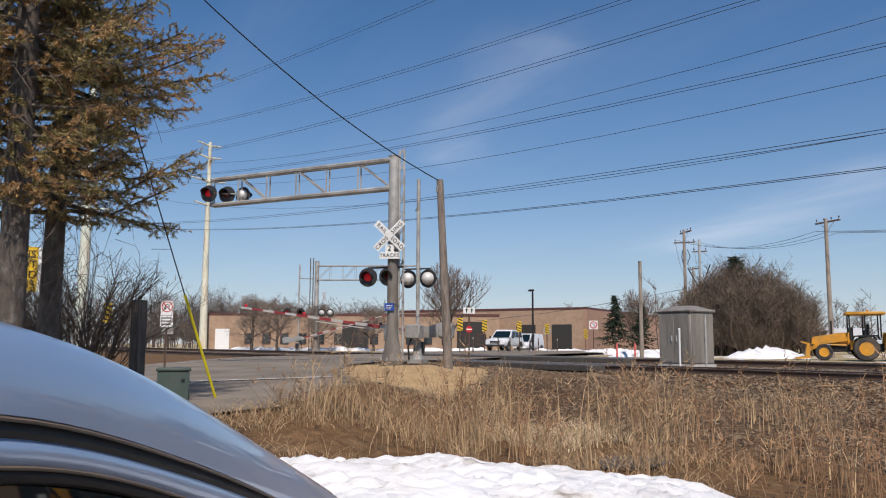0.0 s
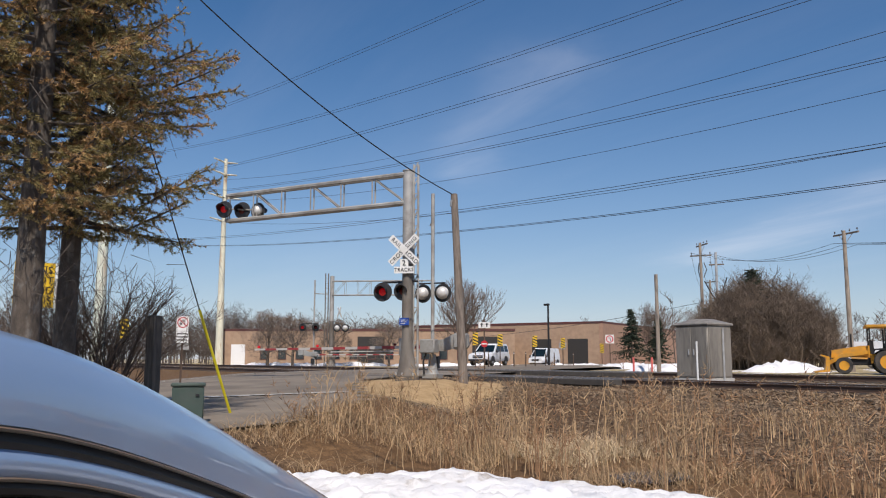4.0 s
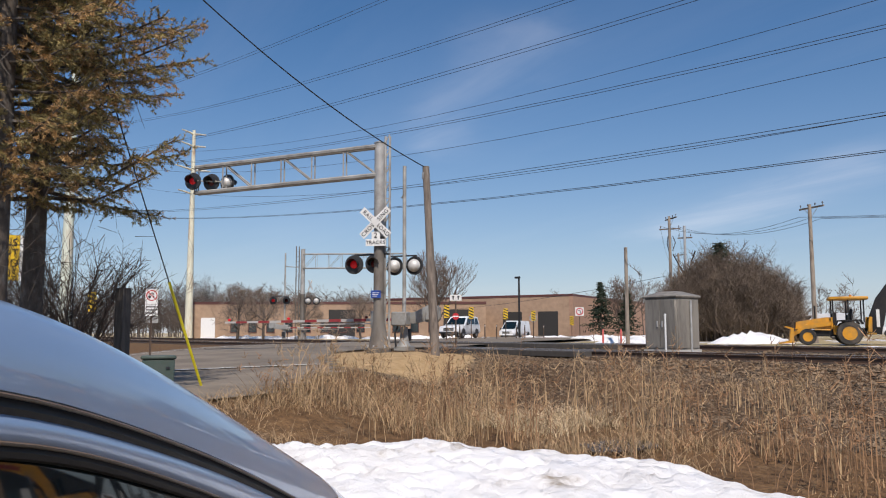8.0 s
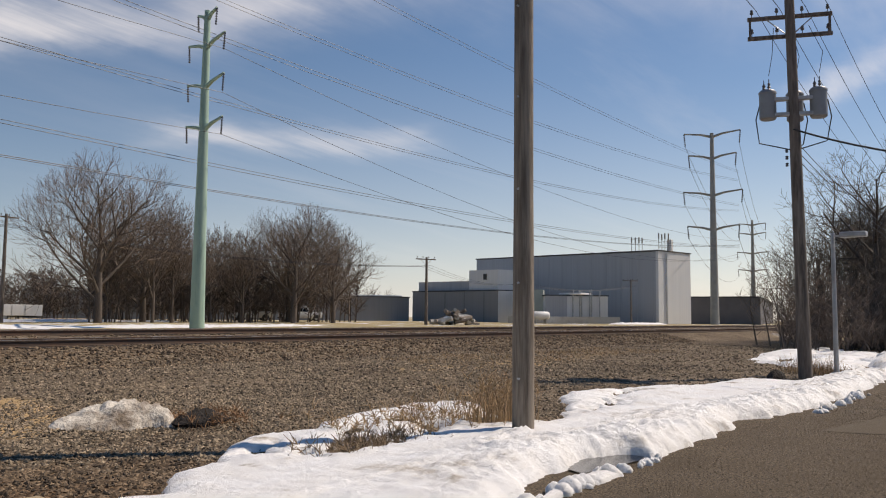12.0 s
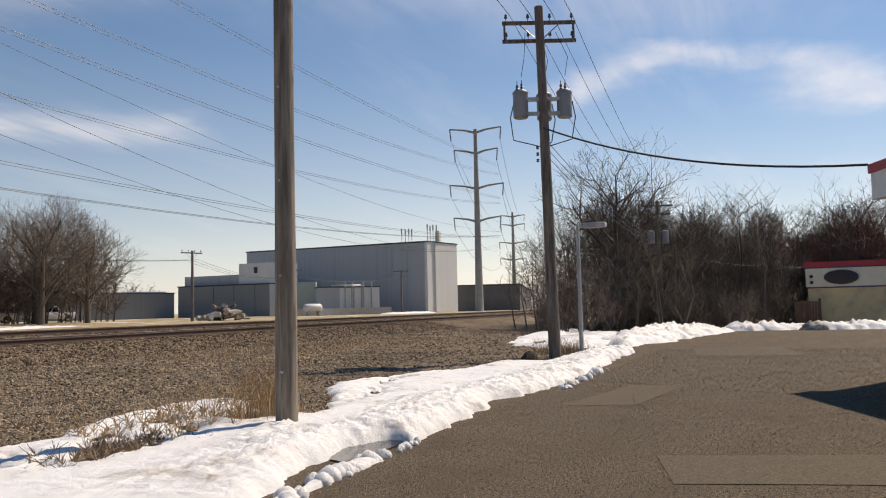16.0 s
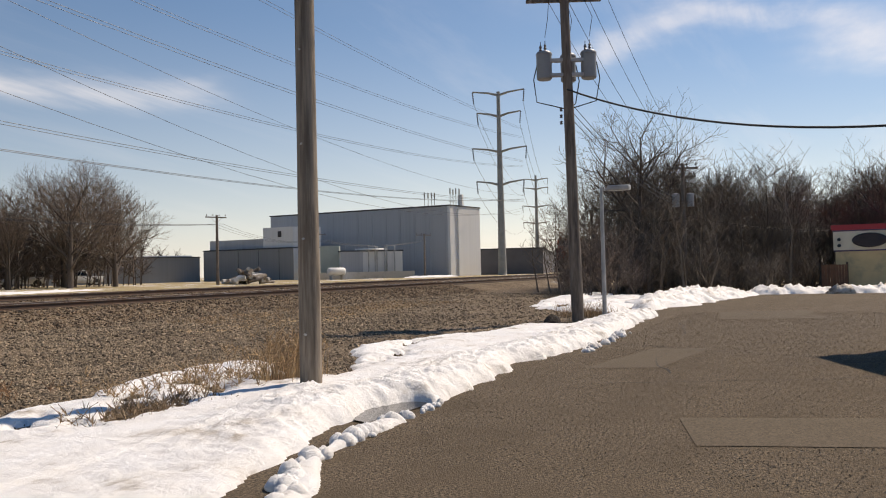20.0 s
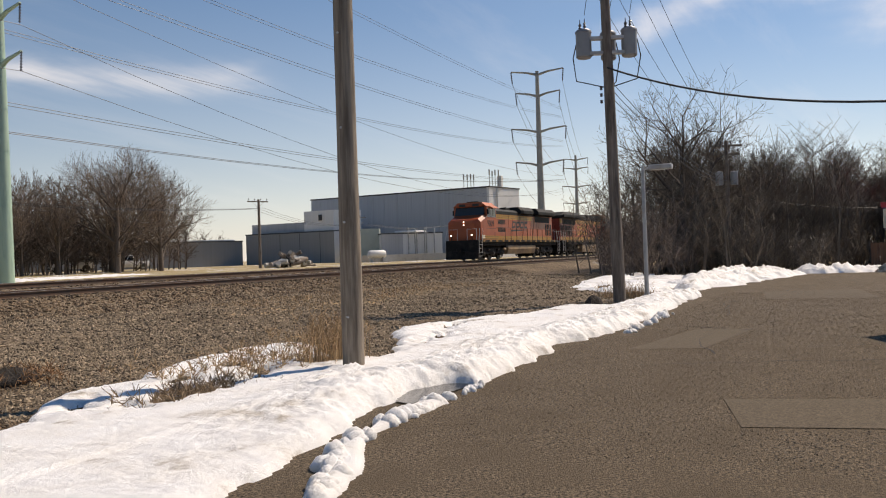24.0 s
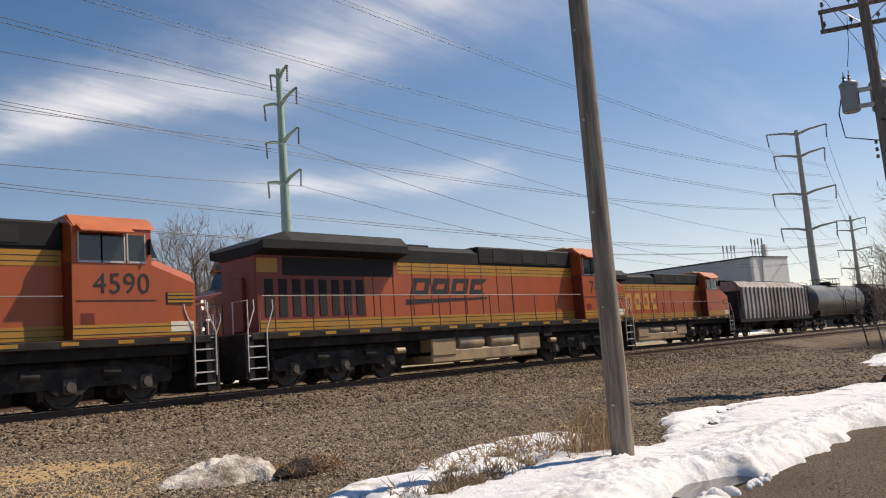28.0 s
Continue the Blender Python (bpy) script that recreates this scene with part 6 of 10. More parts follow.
for u, lit in ((-0.95, 1), (0.25, 0)):
    flasher(gate_far, u, -0.3, 3.4, -78, lit)
part("lamp_arm", Geo().tube([(-1.1, -0.1, 3.75), (0.4, -0.1, 3.75)], 0.03, 6), SIGNAL_BLACK, gate_far)
part("link_bar", Geo().tube([(0, 0, 6.4), (0.9, 0.9, 6.4)], 0.04, 5), ALU, gate_far)
# crossing panels between the rails
PLANK = mat("crossing_plank", (0.075, 0.066, 0.057), 0.9, var=0.2, scale=3, bump=0.4, bscale=20, rand=0.12)
for ty, tz in ((NEAR_Y, NEAR_Z), (FAR_Y, FAR_Z)):
    cx0 = -30.5 - (ty - 22) * 0.68
    pan = thing("level_crossing", "worn concrete crossing surface laid between the rails", "level crossing")
    for k in range(8):
        for y0, y1 in ((-0.68, 0.68), (-1.6, -0.80), (0.80, 1.6)):
            part("panel", Geo().box(cx0 - 9 + k * 2.4, ty + y0, tz - 0.2, cx0 - 9 + k * 2.4 + 2.38, ty + y1, tz + 0.0, None, 0.01), PLANK, pan, smooth=None)


def post_sign(name, x, y, zg, zc, face, label, post=POST_BROWN, r=0.03, top=0.3):
    t = thing(name, label, "road sign", None, "road signs")
    part("post", Geo().box(x - r, y - r, zg - 0.3, x + r, y + r, zc + top, None, 0.004), post, t, "thin dark steel post")
    return t, upright(x, y, zc, face) @ move(0, 0, r + 0.005)


def chevron_sign(x, y, zg, zc, face, flip, orange=False):
    t, m = post_sign("hazard_marker", x, y, zg, zc, face, "yellow marker sign with slanting black stripes on a thin post")
    w, h = 0.2, 0.47
    pl = part("plate", Geo().box(-w, -h, 0, w, h, 0.008, m, 0.002), SIGN_YELLOW, t, smooth=None)
    for k in range(4):
        c = -0.36 + 0.24 * k
        s = 0.085 * flip
        q = [(-w + 0.012, c - 0.055 + s), (w - 0.012, c - 0.055 - s), (w - 0.012, c + 0.055 - s), (-w + 0.012, c + 0.055 + s)]
        q = [(u, max(-h + 0.012, min(h - 0.012, v))) for u, v in q]
        part("stripe", Geo().add([(u, v, 0.0082) for u, v in q] + [(u, v, 0.0125) for u, v in q], [(4, 5, 6, 7), (0, 1, 5, 4), (1, 2, 6, 5), (2, 3, 7, 6), (3, 0, 4, 7)], m), SIGN_BLACK, pl, smooth=None)
    return t


for x, y, zg, zc, flip in ((-42.2, 9.7, 0.9, 2.9, 1), (-50.2, 36.9, 1.1, 2.95, 1), (-52.3, 40.9, 1.1, 2.95, 1), (-55.3, 47.1, 1.15, 3.0, 1), (-58.4, 53.2, 1.15, 2.95, 1), (-62.6, 62.5, 1.15, 2.6, -1)):
    chevron_sign(x, y, zg, zc + 0.2, math.degrees(math.atan2(-y, -x)) + 4, flip)
# thin dark delineator posts by the road
for k, (x, y) in enumerate(((-51.2, 38.9), (-53.4, 43.2), (-54.4, 45.3), (-56.3, 49.2), (-57.4, 51.2), (-60, 56))):
    d = thing("delineator", "slim dark road delineator post", "post", None, "delineators")
    part("post", Geo().box(x - 0.04, y - 0.04, 0.8, x + 0.04, y + 0.04, 2.25, None, 0.006), POST_BROWN, d)
    part("reflector", Geo().lathe([(0.05, 0), (0.055, 0.01), (0.0, 0.02)], 10, upright(x, y, 2.12, -38) @ move(0, 0, 0.045)), ARM_WHITE, d)
# no-U-turn sign and the small yellow marker
t, m = post_sign("no_u_turn_sign", -30.6, 9.1, 0.75, 2.80, math.degrees(math.atan2(-9.1, 30.6)), "white sign with a red ring over a black U-turn arrow", top=0.2)
pl = part("plate", Geo().box(-0.22, -0.27, 0, 0.22, 0.27, 0.008, m @ move(0, 0.12, 0), 0.002), SIGN_WHITE, t, smooth=None)
ring = Geo()
for k in range(24):
    a, b = radians(15 * k), radians(15 * k + 15)
    q = [(0.165 * math.cos(a), 0.165 * math.sin(a)), (0.165 * math.cos(b), 0.165 * math.sin(b)), (0.198 * math.cos(b), 0.198 * math.sin(b)), (0.198 * math.cos(a), 0.198 * math.sin(a))]
    ring.add([(u, v, 0.009) for u, v in q] + [(u, v, 0.013) for u, v in q], [(4, 5, 6, 7), (0, 1, 5, 4), (2, 3, 7, 6)], m @ move(0, 0.16, 0))
part("red_ring", ring, SIGN_RED, pl, smooth=None)
part("arrow", Geo().tube([(0.07, -0.1, 0.01), (0.07, 0.05, 0.01), (0.0, 0.1, 0.01), (-0.07, 0.05, 0.01), (-0.07, -0.04, 0.01)], 0.017, 4, True, m @ move(0, 0.16, 0)), SIGN_BLACK, pl)
part("arrow_head", Geo().add([(-0.125, -0.03, 0.013), (-0.015, -0.03, 0.013), (-0.07, -0.12, 0.013)], [(0, 2, 1)], m @ move(0, 0.16, 0)), SIGN_BLACK, pl, smooth=None)
part("slash", Geo().box(-0.18, -0.016, 0.0135, 0.18, 0.016, 0.017, m @ move(0, 0.16, 0) @ Matrix.Rotation(radians(-45), 4, "Z")), SIGN_RED, pl, smooth=None)
pl = part("caption_plate", Geo().box(-0.22, -0.21, 0, 0.22, 0.21, 0.008, m @ move(0, -0.375, 0), 0.002), SIGN_WHITE, t, smooth=None)
for k in range(3):
    for u, w in ((-0.12, 0.07), (0.06, 0.11)):
        part("text_bar", Geo().box(u - w, -0.03, 0.0085, u + w, 0.03, 0.012, m @ move(0, -0.25 - 0.115 * k, 0)), mat("sign_ink_grey", (0.24, 0.23, 0.22), 0.6), pl, smooth=None)
part("back_plate", Geo().box(-0.2, -0.12, -0.03, 0.23, 0.12, -0.02, m @ move(0.02, -0.72, 0)), ALU, t, smooth=None)
mk = thing("road_marker", "small yellow diamond marker on a thin post", "post")
part("post", Geo().box(-31.18, 8.36, 0.5, -31.12, 8.42, 2.15, None, 0.004), POST_BROWN, mk)
part("diamond", Geo().box(-0.08, -0.08, 0, 0.08, 0.08, 0.008, upright(-31.13, 8.38, 2.08, -16) @ Matrix.Rotation(radians(45), 4, "Z") @ move(0, 0, 0.04)), SIGN_YELLOW, mk, smooth=None)
# red square no-turn sign and stop sign across the tracks
t, m = post_sign("no_turn_sign", -57.6, 58.6, 1.1, 3.6, -45, "white square sign with a red no-turn ring")
pl = part("plate", Geo().box(-0.42, -0.42, 0, 0.42, 0.42, 0.01, m), SIGN_WHITE, t, smooth=None)
part("red_ring", Geo().loft([[(r * math.cos(2 * math.pi * j / 20), r * math.sin(2 * math.pi * j / 20), z) for j in range(20)] for r, z in ((0.36, 0.011), (0.36, 0.016), (0.26, 0.016), (0.26, 0.011))], m, False), SIGN_RED, pl, smooth=None)
part("arrow", Geo().tube([(0.1, -0.2, 0.014), (0.05, 0.1, 0.014), (-0.15, 0.12, 0.014)], 0.045, 4, True, m), SIGN_BLACK, pl)
t, m = post_sign("stop_sign", -60.4, 55.0, 1.1, 3.0, 170, "octagonal stop sign seen from its grey back")
part("plate", Geo().lathe([(0.48, 0), (0.48, 0.01)], 8, m @ Matrix.Rotation(radians(22.5), 4, "Z")), SIGN_RED, t)
part("plate_back", Geo().lathe([(0.475, -0.006), (0.475, -0.002)], 8, m @ Matrix.Rotation(radians(22.5), 4, "Z")), ALU, t)
# one-way and do-not-enter signs near the crossing
t, m = post_sign("arrow_sign", -33.5, 25.2, 0.95, 3.35, -37, "small white arrow sign above a red and white disc sign")
pl = part("plate", Geo().box(-0.3, -0.15, 0, 0.3, 0.15, 0.01, m), SIGN_WHITE, t, smooth=None)
for u in (-0.13, 0.13):
    part("arrow", Geo().box(u - 0.03, -0.1, 0.011, u + 0.03, 0.03, 0.015, m).add([(u - 0.09, 0.02, 0.015), (u + 0.09, 0.02, 0.015), (u, 0.12, 0.015)], [(0, 1, 2)], m), SIGN_BLACK, pl, smooth=None)
part("disc", Geo().lathe([(0.0, 0.0), (0.17, 0.0), (0.17, 0.01), (0.0, 0.01)], 16, m @ move(0, -0.95, 0)), SIGN_RED, t)
part("disc_bar", Geo().box(-0.13, -0.03, 0.011, 0.13, 0.03, 0.015, m @ move(0, -0.95, 0)), SIGN_WHITE, t, smooth=None)
# the stop line and far lane lines
for nm, a, b, w in (("stop_line", (-21.65, 7.0), (-18.8, 9.8), 0.3), ("lane_line", (-22.0, 6.4), (-29.0, -1.5), 0.12), ("edge_line", (-34.6, 8.5), (-46, 27.0), 0.12)):
    g = Geo()
    d = Vector((b[0] - a[0], b[1] - a[1], 0))
    nrm = Vector((-d.y, d.x, 0)).normalized() * w / 2
    n = 14
    for k in range(n):
        p, q = Vector((*a, 0)) + d * k / n, Vector((*a, 0)) + d * (k + 1) / n
        c = [p + nrm, p - nrm, q - nrm, q + nrm]
        g.add([(v.x, v.y, float(road_z(v.x, v.y)) + 0.022) for v in c] + [(v.x, v.y, float(road_z(v.x, v.y)) - 0.03) for v in c], [(0, 1, 2, 3), (0, 4, 5, 1), (2, 6, 7, 3)])
    solid(nm, g, PAINT_WHITE, "worn white painted line on the road", "road marking", kind="structure", smooth=None)
# the long sign half hidden by the spruce
t, m = post_sign("warning_sign", -22.26, 2.96, 0.6, 3.42, math.degrees(math.atan2(-2.96, 22.26)), "yellow and white warning signs half hidden behind a spruce")
yp = part("plate", Geo().box(-0.45, -0.55, 0, 0.45, 0.55, 0.01, m, 0.003), SIGN_YELLOW, t, smooth=None)
for k, w in enumerate(("NS", "OT", "ND", "NS")):
    lettering(w, 0.26, SIGN_BLACK, yp, m @ move(0.24, 0.36 - 0.25 * k, 0.014))
wp2 = part("caption_plate", Geo().box(0.46, -0.55, -0.02, 0.9, 0.55, -0.01, m), SIGN_WHITE, t, smooth=None)
for k, w in enumerate(("D", "TR")):
    lettering(w, 0.2, SIGN_BLACK, wp2, m @ move(0.58 + 0.03 * k, 0.4 - 0.82 * k, -0.006))
# old wooden post and the utility box
old = thing("wooden_post", "old grey square wooden post beside the road", "post")
part("post", Geo().box(-0.11, -0.11, -0.4, 0.11, 0.11, 1.62, move(-16.6, 4.4, 0.85) @ rotz(30), 0.012), mat("grey_wood", (0.115, 0.098, 0.082), 0.9, var=0.3, scale=3, stretch=(8, 8, 0.8), bump=0.6, bscale=12, dirt=(0.055, 0.045, 0.035), dirt_amount=0.4), old)
ub = thing("utility_box", "dull green steel utility box in dry grass", "utility box", move(-14.2, 4.38, 0.5) @ rotz(-17))
GREEN_BOX = mat("box_green", (0.045, 0.072, 0.058), 0.55, var=0.15, scale=3, dirt=(0.07, 0.08, 0.068), dirt_amount=0.45)
part("body", Geo().box(-0.2, -0.26, 0, 0.2, 0.26, 0.66, None, 0.02), GREEN_BOX, ub)
part("lid", Geo().box(-0.225, -0.285, 0.66, 0.225, 0.285, 0.72, None, 0.02), GREEN_BOX, ub)
part("latch", Geo().box(0.2, 0.12, 0.5, 0.22, 0.18, 0.54), SIGNAL_BLACK, ub)
# pink stakes
for x, y in ((-33.9, 36.4), (-33.4, 37.4)):
    solid("marker_stake", Geo().box(x - 0.06, y - 0.02, 0.75, x + 0.06, y + 0.02, 1.75, None, 0.004), mat("stake_pink", (0.75, 0.16, 0.14), 0.8), "pink painted survey stake in the ground", "stake", "survey stakes")

# ---- the yard beyond the tracks ----
MACHINE = mat("machine_yellow", (0.60, 0.27, 0.016), 0.5, var=0.12, scale=2, dirt=(0.33, 0.2, 0.06), dirt_amount=0.45, dscale=1.4)
MACHINE_PALE = mat("machine_cream", (0.66, 0.60, 0.42), 0.5, var=0.1, scale=2, dirt=(0.42, 0.36, 0.25), dirt_amount=0.4)
BOOM_BLACK = mat("machine_black", (0.018, 0.018, 0.02), 0.6, var=0.2, scale=3, dirt=(0.04, 0.035, 0.03), dirt_amount=0.3, spec=0.3)
TYRE = mat("tyre_rubber", (0.035, 0.033, 0.031), 0.9, var=0.2, scale=6, dirt=(0.12, 0.1, 0.08), dirt_amount=0.45)
CHROME = mat("steel_bright", (0.6, 0.6, 0.6), 0.25, 0.9, var=0.05)
CAR_WHITE = mat("car_white", (0.72, 0.73, 0.74), 0.3, var=0.04, scale=1, bump=0, dirt=(0.5, 0.48, 0.44), dirt_amount=0.25, coat=0.5)
GLASS_CAR = glass("car_glass", (0.012, 0.015, 0.018), 0.05)
PLASTIC = mat("plastic_dark", (0.03, 0.03, 0.032), 0.6, var=0.1)
RIM = mat("wheel_rim", (0.45, 0.45, 0.45), 0.35, 0.7, var=0.1)


def wheel(parent, x, y, z, r, w, rim=None, rim_label="steel rim"):
    """A wheel on a sideways axle."""
    m = Matrix.Translation((x, y, z)) @ Matrix.Rotation(radians(90), 4, "X")
    wh = part("wheel", Geo().lathe([(r * 0.58, -w / 2), (r * 0.93, -w / 2), (r, -w * 0.36), (r, w * 0.36), (r * 0.93, w / 2), (r * 0.58, w / 2), (r * 0.56, w * 0.2), (r * 0.56, -w * 0.2), (r * 0.58, -w / 2)], 24, m, False), TYRE, parent, "black rubber tyre")
    part("rim", Geo().lathe([(r * 0.58, -w * 0.45), (r * 0.45, -w * 0.30), (r * 0.15, -w * 0.38), (r * 0.15, w * 0.38), (r * 0.45, w * 0.30), (r * 0.58, w * 0.45)], 18, m), rim or RIM, wh, rim_label)
    return wh


def bar(pts, half, width, y=0.0):
    """A welded boom: a chain of plates in the x-z plane with the half heights given."""
    g = Geo()
    rings = []
    pts = [Vector((p[0], 0, p[1])) for p in pts]
    for i, p in enumerate(pts):
        d = (pts[min(i + 1, len(pts) - 1)] - pts[max(i - 1, 0)]).normalized()
        n = Vector((-d.z, 0, d.x)) * half[i]
        rings.append([(p.x + n.x, y - width, p.z + n.z), (p.x + n.x, y + width, p.z + n.z), (p.x - n.x, y + width, p.z - n.z), (p.x - n.x, y - width, p.z - n.z)])
    return g.loft(rings)


def ram(parent, a, b, y=0.0, r=0.06):
    a, b = Vector((a[0], y, a[1])), Vector((b[0], y, b[1]))
    part("ram", Geo().cyl(a, a.lerp(b, 0.6), r, n=8), MACHINE, parent)
    part("ram_rod", Geo().cyl(a.lerp(b, 0.58), b, r * 0.55, n=8), CHROME, parent, "bright steel piston rod")


ex = thing("excavator", "yellow tracked excavator with its boom stretched out", "excavator", move(-18.4, 45.3, 0.9) @ rotz(32.7))
for y in (-1.15, 0.85):
    tr = part("track", Geo().prism([(-1.95, 0.28), (-1.75, 0.04), (1.6, 0.0), (1.92, 0.25), (1.85, 0.52), (1.6, 0.62), (-1.6, 0.62), (-1.9, 0.5)], y, y + 0.5), BOOM_BLACK, ex, "black crawler track")
    for k in range(6):
        part("roller", Geo().cyl((-1.5 + 0.6 * k, y - 0.02, 0.22), (-1.5 + 0.6 * k, y + 0.52, 0.22), 0.15, n=10), BOOM_BLACK, tr)
    for k in range(16):
        part("shoe", Geo().box(-1.7 + 0.22 * k, y - 0.01, 0.6, -1.54 + 0.22 * k, y + 0.51, 0.66), BOOM_BLACK, tr, smooth=None)
part("turntable", Geo().cyl((0, 0, 0.55), (0, 0, 0.78), 0.7, n=18), BOOM_BLACK, ex)
part("counterweight", Geo().prism([(-1.75, 0.8), (-0.9, 0.75), (-0.9, 1.7), (-1.6, 1.68), (-1.8, 1.45)], -1.1, 1.1), MACHINE, ex, "yellow counterweight")
part("engine_hood", Geo().box(-0.9, -1.15, 0.76, 0.5, 1.15, 1.66, None, 0.06), MACHINE, ex)
part("engine_grille", Geo().box(-1.5, -1.12, 1.66, -0.3, 0.6, 1.84, None, 0.04), BOOM_BLACK, ex)
part("deck", Geo().box(0.4, -1.15, 0.74, 1.95, 1.15, 1.0, None, 0.04), MACHINE, ex)
cab = part("cab", Geo().box(0.15, 0.2, 1.0, 1.75, 1.1, 2.7, None, 0.08), BOOM_BLACK, ex, "dark cab frame")
for m in ((0.3, 1.0, 1.15, 2.5),):
    part("cab_window", Geo().box(0.28, 0.17, 1.45, 0.85, 0.2, 2.55), GLASS_CAR, cab, smooth=None)
    part("cab_window", Geo().box(0.95, 0.17, 1.15, 1.65, 0.2, 2.55), GLASS_CAR, cab, smooth=None)
    part("cab_window", Geo().box(1.75, 0.28, 1.3, 1.775, 1.02, 2.55), GLASS_CAR, cab, smooth=None)
boom = part("boom", bar([(0.45, 1.05), (0.75, 2.3), (1.3, 3.15), (2.6, 3.62), (4.55, 4.0)], (0.2, 0.3, 0.38, 0.3, 0.2), 0.2, -0.3), MACHINE, ex, "yellow cranked boom")
part("brand_plate", Geo().box(2.0, -0.512, -0.12, 3.7, -0.502, 0.12, Matrix.Translation((0, 0, -0.24)) @ Matrix.Translation((2.0, 0, 3.6)) @ Matrix.Rotation(radians(-13), 4, "Y") @ Matrix.Translation((-2.0, 0, 0))), mat("brand_red", (0.28, 0.03, 0.02), 0.6), boom, smooth=None)
stick = part("stick", bar([(4.1, 4.52), (4.6, 4.35), (5.05, 3.6), (5.5, 2.6)], (0.16, 0.3, 0.22, 0.13), 0.16, -0.3), MACHINE, ex, "yellow dipper stick")
part("bucket_link", bar([(5.0, 4.05), (5.5, 3.3), (5.7, 2.75)], (0.09, 0.13, 0.08), 0.12, -0.3), MACHINE, stick)
part("bucket", bar([(5.35, 2.55), (5.5, 2.2), (5.35, 1.85), (4.95, 1.75)], (0.3, 0.28, 0.2, 0.06), 0.42, -0.3), BOOM_BLACK, stick, "dark digging bucket")
ram(ex, (2.2, 4.0), (4.2, 4.5), -0.3)
for y in (-0.62, 0.02):
    ram(ex, (1.0, 1.0), (1.75, 3.1), y)

bh = thing("backhoe_loader", "yellow backhoe loader with a canopy and raised black digging arm", "backhoe loader", move(-23.4, 44.4, 0.88) @ rotz(32.7))
for y in (-0.95, 0.95):
    wheel(bh, 0, y, 0.62, 0.64, 0.42, MACHINE, "yellow rim")
    wheel(bh, -2.06, y * 0.92, 0.43, 0.44, 0.3, MACHINE, "yellow rim")
    part("mudguard", Geo().prism([(-0.7, 1.05), (-0.6, 1.32), (0.55, 1.36), (0.72, 1.1), (0.6, 1.1), (0.5, 1.28), (-0.55, 1.26), (-0.62, 1.05)], y - 0.24, y + 0.24), BOOM_BLACK, bh)
part("chassis", Geo().box(-2.6, -0.4, 0.45, 0.9, 0.4, 0.9, None, 0.04), BOOM_BLACK, bh)
part("bonnet", Geo().prism([(-2.65, 0.85), (-0.75, 0.85), (-0.75, 1.5), (-1.2, 1.48), (-2.6, 1.25)], -0.42, 0.42), MACHINE, bh, "sloping yellow bonnet")
part("grille", Geo().box(-2.68, -0.36, 0.9, -2.64, 0.36, 1.22), BOOM_BLACK, bh)
part("exhaust", Geo().tube([(-1.6, 0.25, 1.4), (-1.6, 0.25, 2.15)], 0.05, 8), BOOM_BLACK, bh)
part("seat", Geo().box(-0.3, -0.3, 1.2, 0.2, 0.3, 1.35, None, 0.05).box(0.12, -0.28, 1.35, 0.25, 0.28, 1.95, None, 0.04), BOOM_BLACK, bh, "black operator seat")
part("console", Geo().box(-0.75, -0.3, 1.0, -0.55, 0.3, 1.75, None, 0.04), BOOM_BLACK, bh)
part("side_tank", Geo().box(-0.75, -0.75, 0.55, -0.5, 0.75, 1.05, None, 0.04), MACHINE, bh)
for x in (-0.75, 0.0, 0.75):
    for y in (-0.68, 0.68):
        part("canopy_post", Geo().box(x - 0.035, y - 0.035, 1.2, x + 0.035, y + 0.035, 2.42), BOOM_BLACK, bh, smooth=None)
part("canopy", Geo().box(-0.95, -0.85, 2.42, 1.0, 0.85, 2.6, None, 0.06), MACHINE, bh, "yellow canopy roof")
part("beacon", Geo().cyl((0.2, 0, 2.6), (0.2, 0, 2.72), 0.07, n=10), mat("beacon_amber", (0.6, 0.2, 0.02), 0.3), bh)
for y in (-0.5, 0.5):
    part("loader_arm", bar([(-0.85, 1.15), (-2.0, 1.0), (-2.8, 0.55)], (0.1, 0.13, 0.09), 0.06, y), MACHINE, bh)
    ram(bh, (-0.9, 0.8), (-2.2, 0.85), y, 0.045)
part("loader_bucket", Geo().prism([(-2.75, 0.1), (-3.5, 0.05), (-3.55, 0.1), (-3.0, 0.2), (-2.9, 0.85), (-3.2, 0.98), (-3.15, 1.02), (-2.75, 0.9)], -1.1, 1.1), MACHINE, bh, "yellow loader bucket")
for y in (-0.75, 0.75):
    part("stabiliser", bar([(1.0, 0.7), (1.05, 1.5)], (0.1, 0.08), 0.07, y), MACHINE, bh)
    part("stabiliser_foot", Geo().box(0.9, y - 0.2, 0.55, 1.3, y + 0.2, 0.65, None, 0.02), MACHINE, bh)
arm1 = part("digging_boom", bar([(1.3, 0.6), (1.45, 1.5), (1.7, 2.4), (2.2, 3.25)], (0.32, 0.38, 0.3, 0.2), 0.15, 0), BOOM_BLACK, bh, "black digging boom with pale lettering")
part("brand_bar", Geo().box(1.40, -0.158, 0.95, 1.56, -0.152, 1.9), SIGN_WHITE, arm1, smooth=None)
part("dipper", bar([(2.05, 3.3), (2.5, 2.7), (2.95, 1.75), (3.3, 1.1)], (0.24, 0.28, 0.2, 0.13), 0.13, 0), BOOM_BLACK, bh, "black dipper arm")
part("digging_bucket", bar([(3.25, 1.25), (2.95, 0.85), (2.55, 0.95), (2.4, 1.45)], (0.16, 0.26, 0.16, 0.05), 0.3, 0), MACHINE, bh, "yellow digging bucket")
